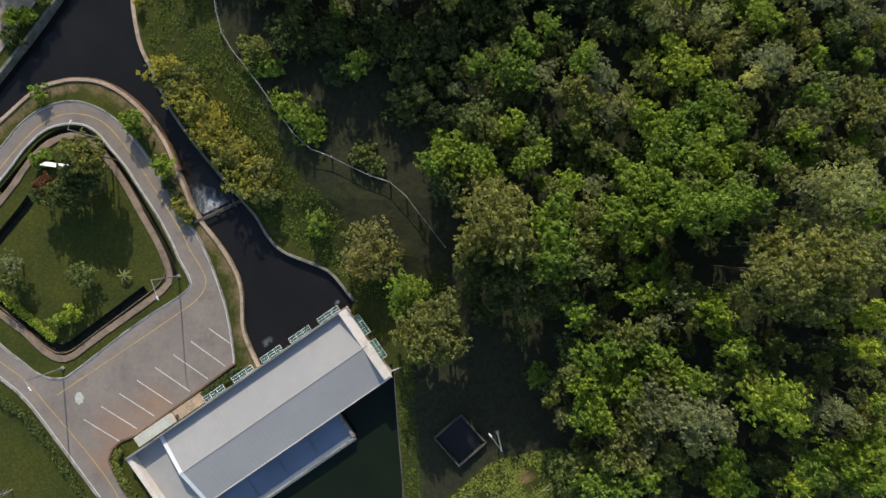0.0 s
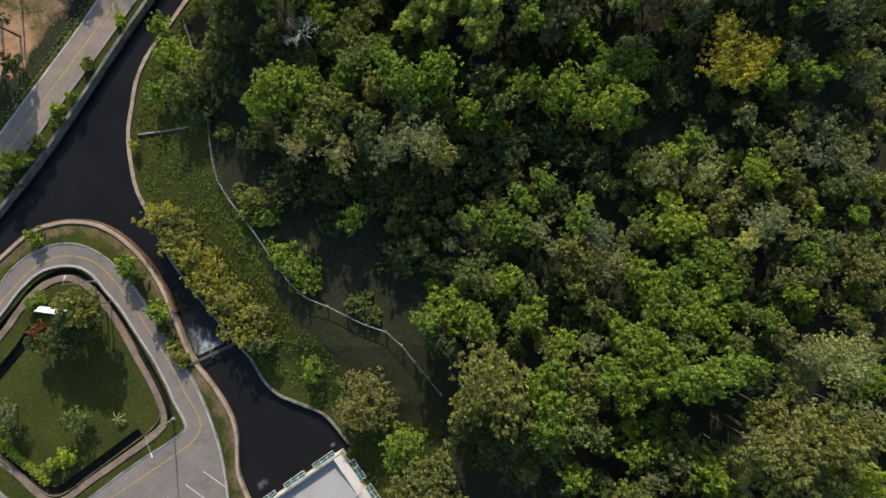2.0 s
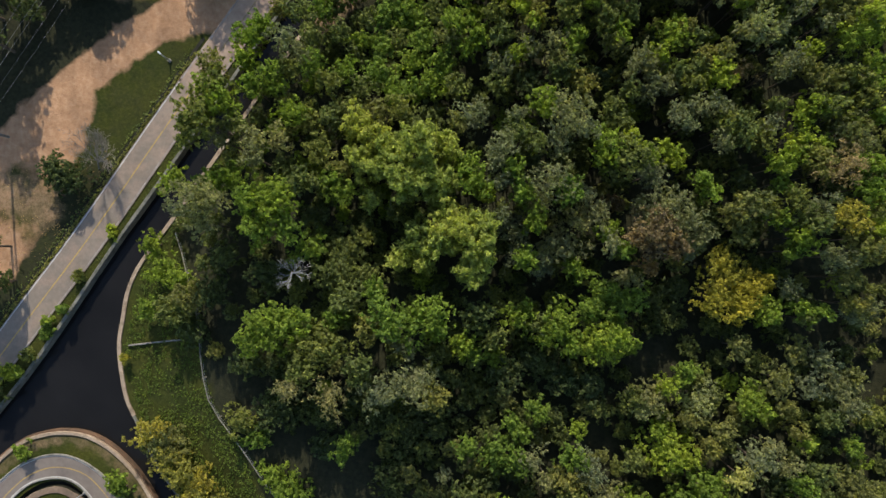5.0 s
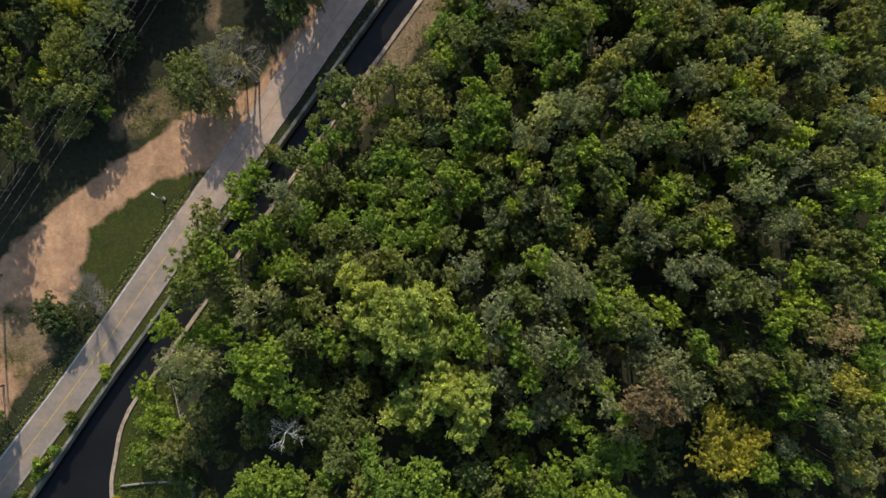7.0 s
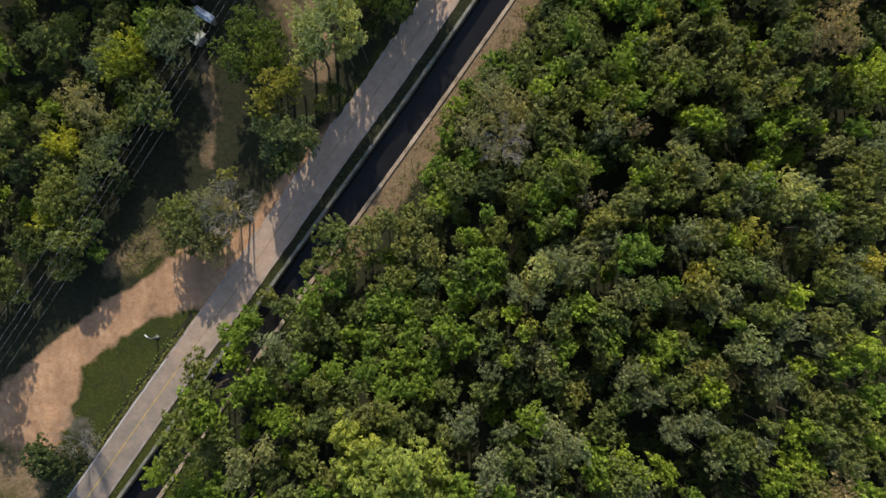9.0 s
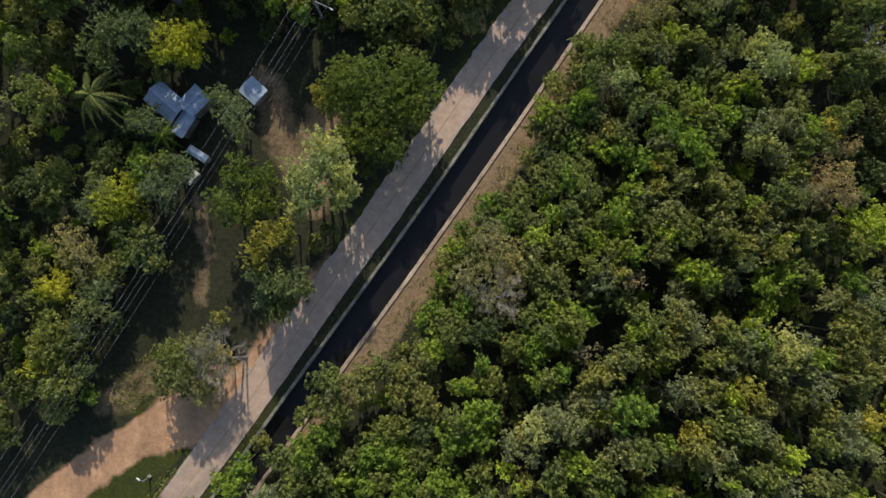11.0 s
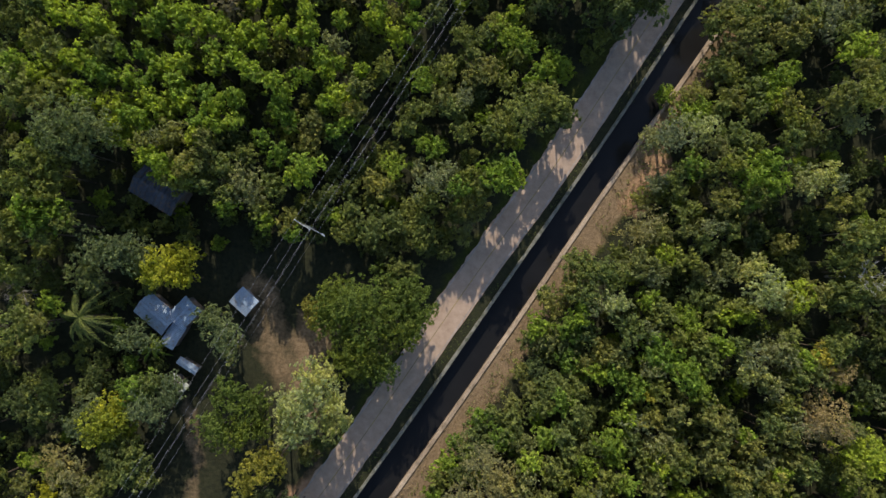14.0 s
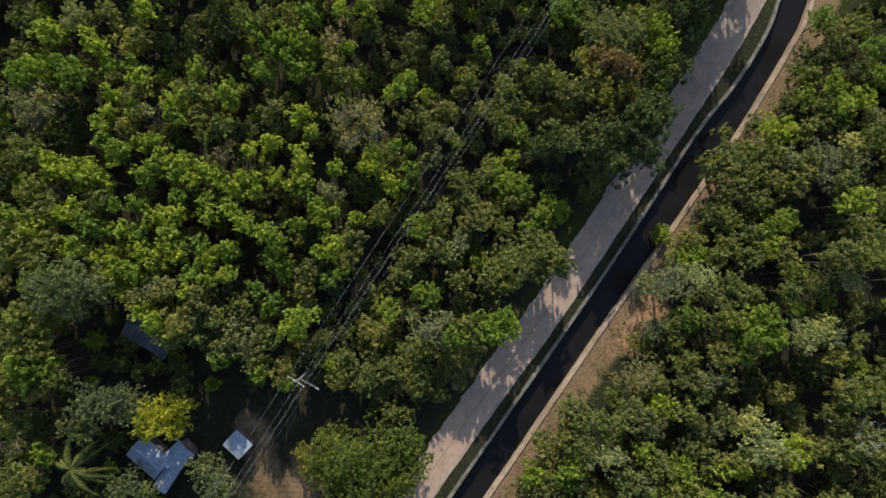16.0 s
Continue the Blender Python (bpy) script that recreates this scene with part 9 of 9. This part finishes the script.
def fallen_log():
    t = thing("fallen_log", "pale bare log with a side branch lying in the grass", "log", 9.2, -24.6, 0.0, 0)
    stem, twig = bmesh.new(), bmesh.new()
    tube(stem, (-2.2, -1.5, 0.10), (0.2, 0.0, 0.16), 0.10, 0.085, 8)
    tube(stem, (0.2, 0.0, 0.16), (1.3, 0.9, 0.22), 0.085, 0.05, 8)
    tube(twig, (-0.4, -0.35, 0.14), (1.2, 0.25, 0.30), 0.05, 0.02, 6)
    tube(twig, (0.5, 0.0, 0.22), (0.9, -0.5, 0.10), 0.03, 0.012, 6)
    part("trunk", stem, BONE, t)
    part("branch", twig, BONE, t)


fallen_log()


def garden_sign():
    b = thing("garden_sign", "white sign board leaning back on two thin posts", "sign", -46.5, 13.6, 0, -8)
    board = part("board", boxed(-1.75, -0.58, -0.03, 1.75, 0.58, 0.03, bevel=0.02), LAMP_WHITE, b, "glossy white board")
    board.location, board.rotation_euler = (0, 0.1, 1.9), (radians(-64), 0, 0)
    for x in (-1.5, 1.5):
        part("post", tube(bmesh.new(), (x, 0, -0.05), (x, 0, 2.3), 0.05, 0.05, 6), STEEL, b)


garden_sign()


def bare_tree(x, y, tall, reach, mat, seed, label, lean=(0, 0), levels=5, limbs_from=6, fork_at=None, fine=1.0, twin=False):
    """A leafless tree: a stem to the fork, then limbs that fork again and again over the given reach."""
    rng = random.Random(seed)
    t = thing("bare_tree", label, "tree", x, y, rise_at(x, y) - 0.1, 0)
    stem, limbs = bmesh.new(), bmesh.new()
    fork = fork_at or max(tall - reach * 0.75, tall * 0.35)
    head = Vector((lean[0] * fork, lean[1] * fork, fork))
    tube(stem, (0, 0, -0.1), head * 0.5, 0.05 + tall * 0.009, 0.04 + tall * 0.007, 7)
    tube(stem, head * 0.5, head, 0.04 + tall * 0.007, 0.03 + tall * 0.005, 7)

    if twin:
        tube(stem, (0.35, 0.15, -0.1), head + Vector((0.9, -0.2, -0.6)), 0.13, 0.07, 7)
        tube(stem, (0, 0, 0.2), (0.35, 0.15, 0.0), 0.12, 0.12, 6)

    def grow(a, way, length, r, level):
        b = a + way * length
        tube(limbs, a, b, r, max(r * 0.6, 0.004), 5 if level < 2 else 3)
        if level >= levels:
            return
        for _ in range(3):
            w = way + Vector((rng.uniform(-1, 1), rng.uniform(-1, 1), rng.uniform(-0.3, 0.6))) * 0.7
            grow(a.lerp(b, rng.uniform(0.35, 1.0)), w.normalized(), length * rng.uniform(0.55, 0.85), max(r * 0.58, 0.005), level + 1)

    for i in range(limbs_from):
        a = i * 6.283 / limbs_from + rng.uniform(-0.3, 0.3)
        way = Vector((math.cos(a) + 1.4 * lean[0], math.sin(a) + 1.4 * lean[1], rng.uniform(0.4, 1.1))).normalized()
        grow(head * rng.uniform(0.7, 1.0), way, reach * rng.uniform(0.36, 0.5), (0.010 + tall * 0.0024) * fine, 1)
    part("trunk", stem, mat, t)
    part("branchwork", limbs, mat, t)


bare_tree(-21.9, 80.6, 9.0, 4.6, BLEACHED, 3, "tall bare grey tree beside the road", (-0.14, 0.16), 6, 9, 5.2, 1.1, True)
bare_tree(-40.8, 54.6, 6.6, 4.2, BLEACHED, 4, "small leafless grey tree leaning beside the dirt track", (0.38, 0.56), 6, 9, 1.5, 2.4)
bare_tree(-16.0, 42.7, 10.9, 2.7, BONE, 5, "dead tree with bleached white branches in the wood", (0, 0), 4, 9, 8.6, 0.85)
bare_tree(6.8, 88.0, 9.4, 3.6, BLEACHED, 6, "half-bare grey tree above the canal", (0, 0), 6, 7)
bare_tree(-6.8, 145.5, 9.2, 3.4, BLEACHED, 7, "half-bare grey tree in the plantation", (0, 0), 6, 7)
bare_tree(-41.5, 147.4, 8.5, 3.0, BLEACHED, 8, "half-bare grey tree at the plantation edge", (0, 0), 6)
bare_tree(-44.6, 112.0, 5.6, 3.0, BLEACHED, 11, "leafless grey bush beside the huts", (0, 0), 5, 7)
bare_tree(-53.6, -24.5, 4.5, 2.6, BLEACHED, 10, "low leafless grey tree at the meadow edge", (0, 0.1), 4, 6)
bare_tree(45.4, 114.3, 11.0, 2.8, BONE, 9, "dead tree with forked white branches in the wood", (0, 0), 4)


def palm(x, y, tall, reach, count, seed, label, mat):
    rng = random.Random(seed)
    p = thing("palm", label, "palm", x, y, rise_at(x, y), 0)
    part("trunk", tube(bmesh.new(), (0, 0, -0.2), (0.1, 0.1, tall), 0.16, 0.11, 8), BARK, p)
    for i in range(count):
        a, lift = i * 2.4 + rng.uniform(-0.35, 0.35), rng.uniform(0.0, 1.05)
        n = reach * rng.uniform(0.62, 1.12)
        quads = []
        for j in range(26):
            t = (j + 0.5) / 26
            out, z = n * t, tall + n * (lift * t - 1.15 * t * t)
            c = np.array([0.1 + out * math.cos(a), 0.1 + out * math.sin(a), z])
            along = np.array([math.cos(a), math.sin(a), 0])
            side = np.array([-math.sin(a), math.cos(a), 0]) * 0.03
            spine = (along + np.array([0, 0, lift - 2.3 * t])) * n / 26 * 0.8
            quads.append([c - spine - side, c + spine - side, c + spine + side, c - spine + side])
            for sgn in (-1, 1):
                cross = np.array([-math.sin(a) * sgn, math.cos(a) * sgn, -0.55])
                leaf = (0.27 * rng.uniform(0.7, 1.2) * math.sin(math.pi * (0.15 + 0.8 * t))) * reach / 3.2
                tip = c + cross * leaf + along * leaf * 0.5 - np.array([0, 0, 0.15 * leaf])
                quads.append([c - along * 0.03, c + along * 0.05, tip + along * 0.05, tip])
        sub("frond", leaf_mesh("frond", np.array(quads), mat), p)


palm(-36.8, 109.3, 6.5, 4.1, 18, 1, "coconut palm with arching dark green fronds beside the huts", LEAF["g"])
palm(-30.6, 105.6, 2.6, 2.1, 13, 2, "young palm with bright fronds beside the huts", LEAF["y"])
palm(-39.7, 0.8, 0.7, 1.0, 9, 3, "small pale palm on the garden lawn", LEAF["q"])


# ---- huts ----
def hut(x, y, turn, length, width, eave, ridge, mat, label, wall_mat, pitch=0.18, rib=0.045):
    h = thing("hut", label, "hut", x, y, 0, turn, group="huts")
    part("wall", boxed(-length / 2 + 0.25, -width / 2 + 0.25, -0.1, length / 2 - 0.25, width / 2 - 0.25, eave - 0.05), wall_mat, h)
    for sgn in (-1, 1):
        bm = bmesh.new()
        count = int(length / pitch)
        for i in range(count):
            a = -length / 2 + length * i / count
            b = -length / 2 + length * (i + 1) / count
            m = (a + b) / 2
            for (p, u), (q, v) in (((a, 0.0), (m, rib)), ((m, rib), (b, 0.0))):
                bm.faces.new([bm.verts.new(c) for c in ((p, sgn * width / 2, eave + u), (q, sgn * width / 2, eave + v), (q, 0, ridge + v), (p, 0, ridge + u))])
        bmesh.ops.remove_doubles(bm, verts=bm.verts, dist=0.0005)
        bmesh.ops.recalc_face_normals(bm, faces=bm.faces)
        part("roof_sheet", bm, mat, h)
    part("ridge_cap", boxed(-length / 2, -0.14, ridge + 0.03, length / 2, 0.14, ridge + 0.07), mat, h)
    return h


hut(-30.3, 109.6, -40, 4.2, 2.9, 2.3, 2.9, TIN, "hut with blue-grey corrugated tin roof among trees", RUST_TIN)
hut(-27.1, 109.7, 46, 3.0, 2.5, 2.45, 2.8, TIN, "hut wing with pale corrugated tin roof among trees", RUST_TIN)
hut(-28.4, 107.2, 58, 3.0, 1.7, 2.1, 2.2, TIN, "lean-to with pale tin roof beside the hut", RUST_TIN)
hut(-20.6, 111.0, -42, 2.5, 2.3, 2.0, 2.25, TIN, "small shed with pale blue tin roof under the cables", RUST_TIN)
hut(-26.8, 103.8, -32, 2.5, 0.95, 1.9, 2.0, TIN, "narrow shed with pale tin roof", RUST_TIN)
hut(-28.0, 101.6, -38, 2.2, 1.7, 1.7, 1.9, PORCH, "shack with pale sheet roof beside the shed", RUST_TIN)
hut(-30.2, 123.3, -31, 5.6, 3.4, 2.8, 3.6, DARK_TIN, "old hut with dark corrugated roof under trees", RUST_TIN, 0.56, 0.17)
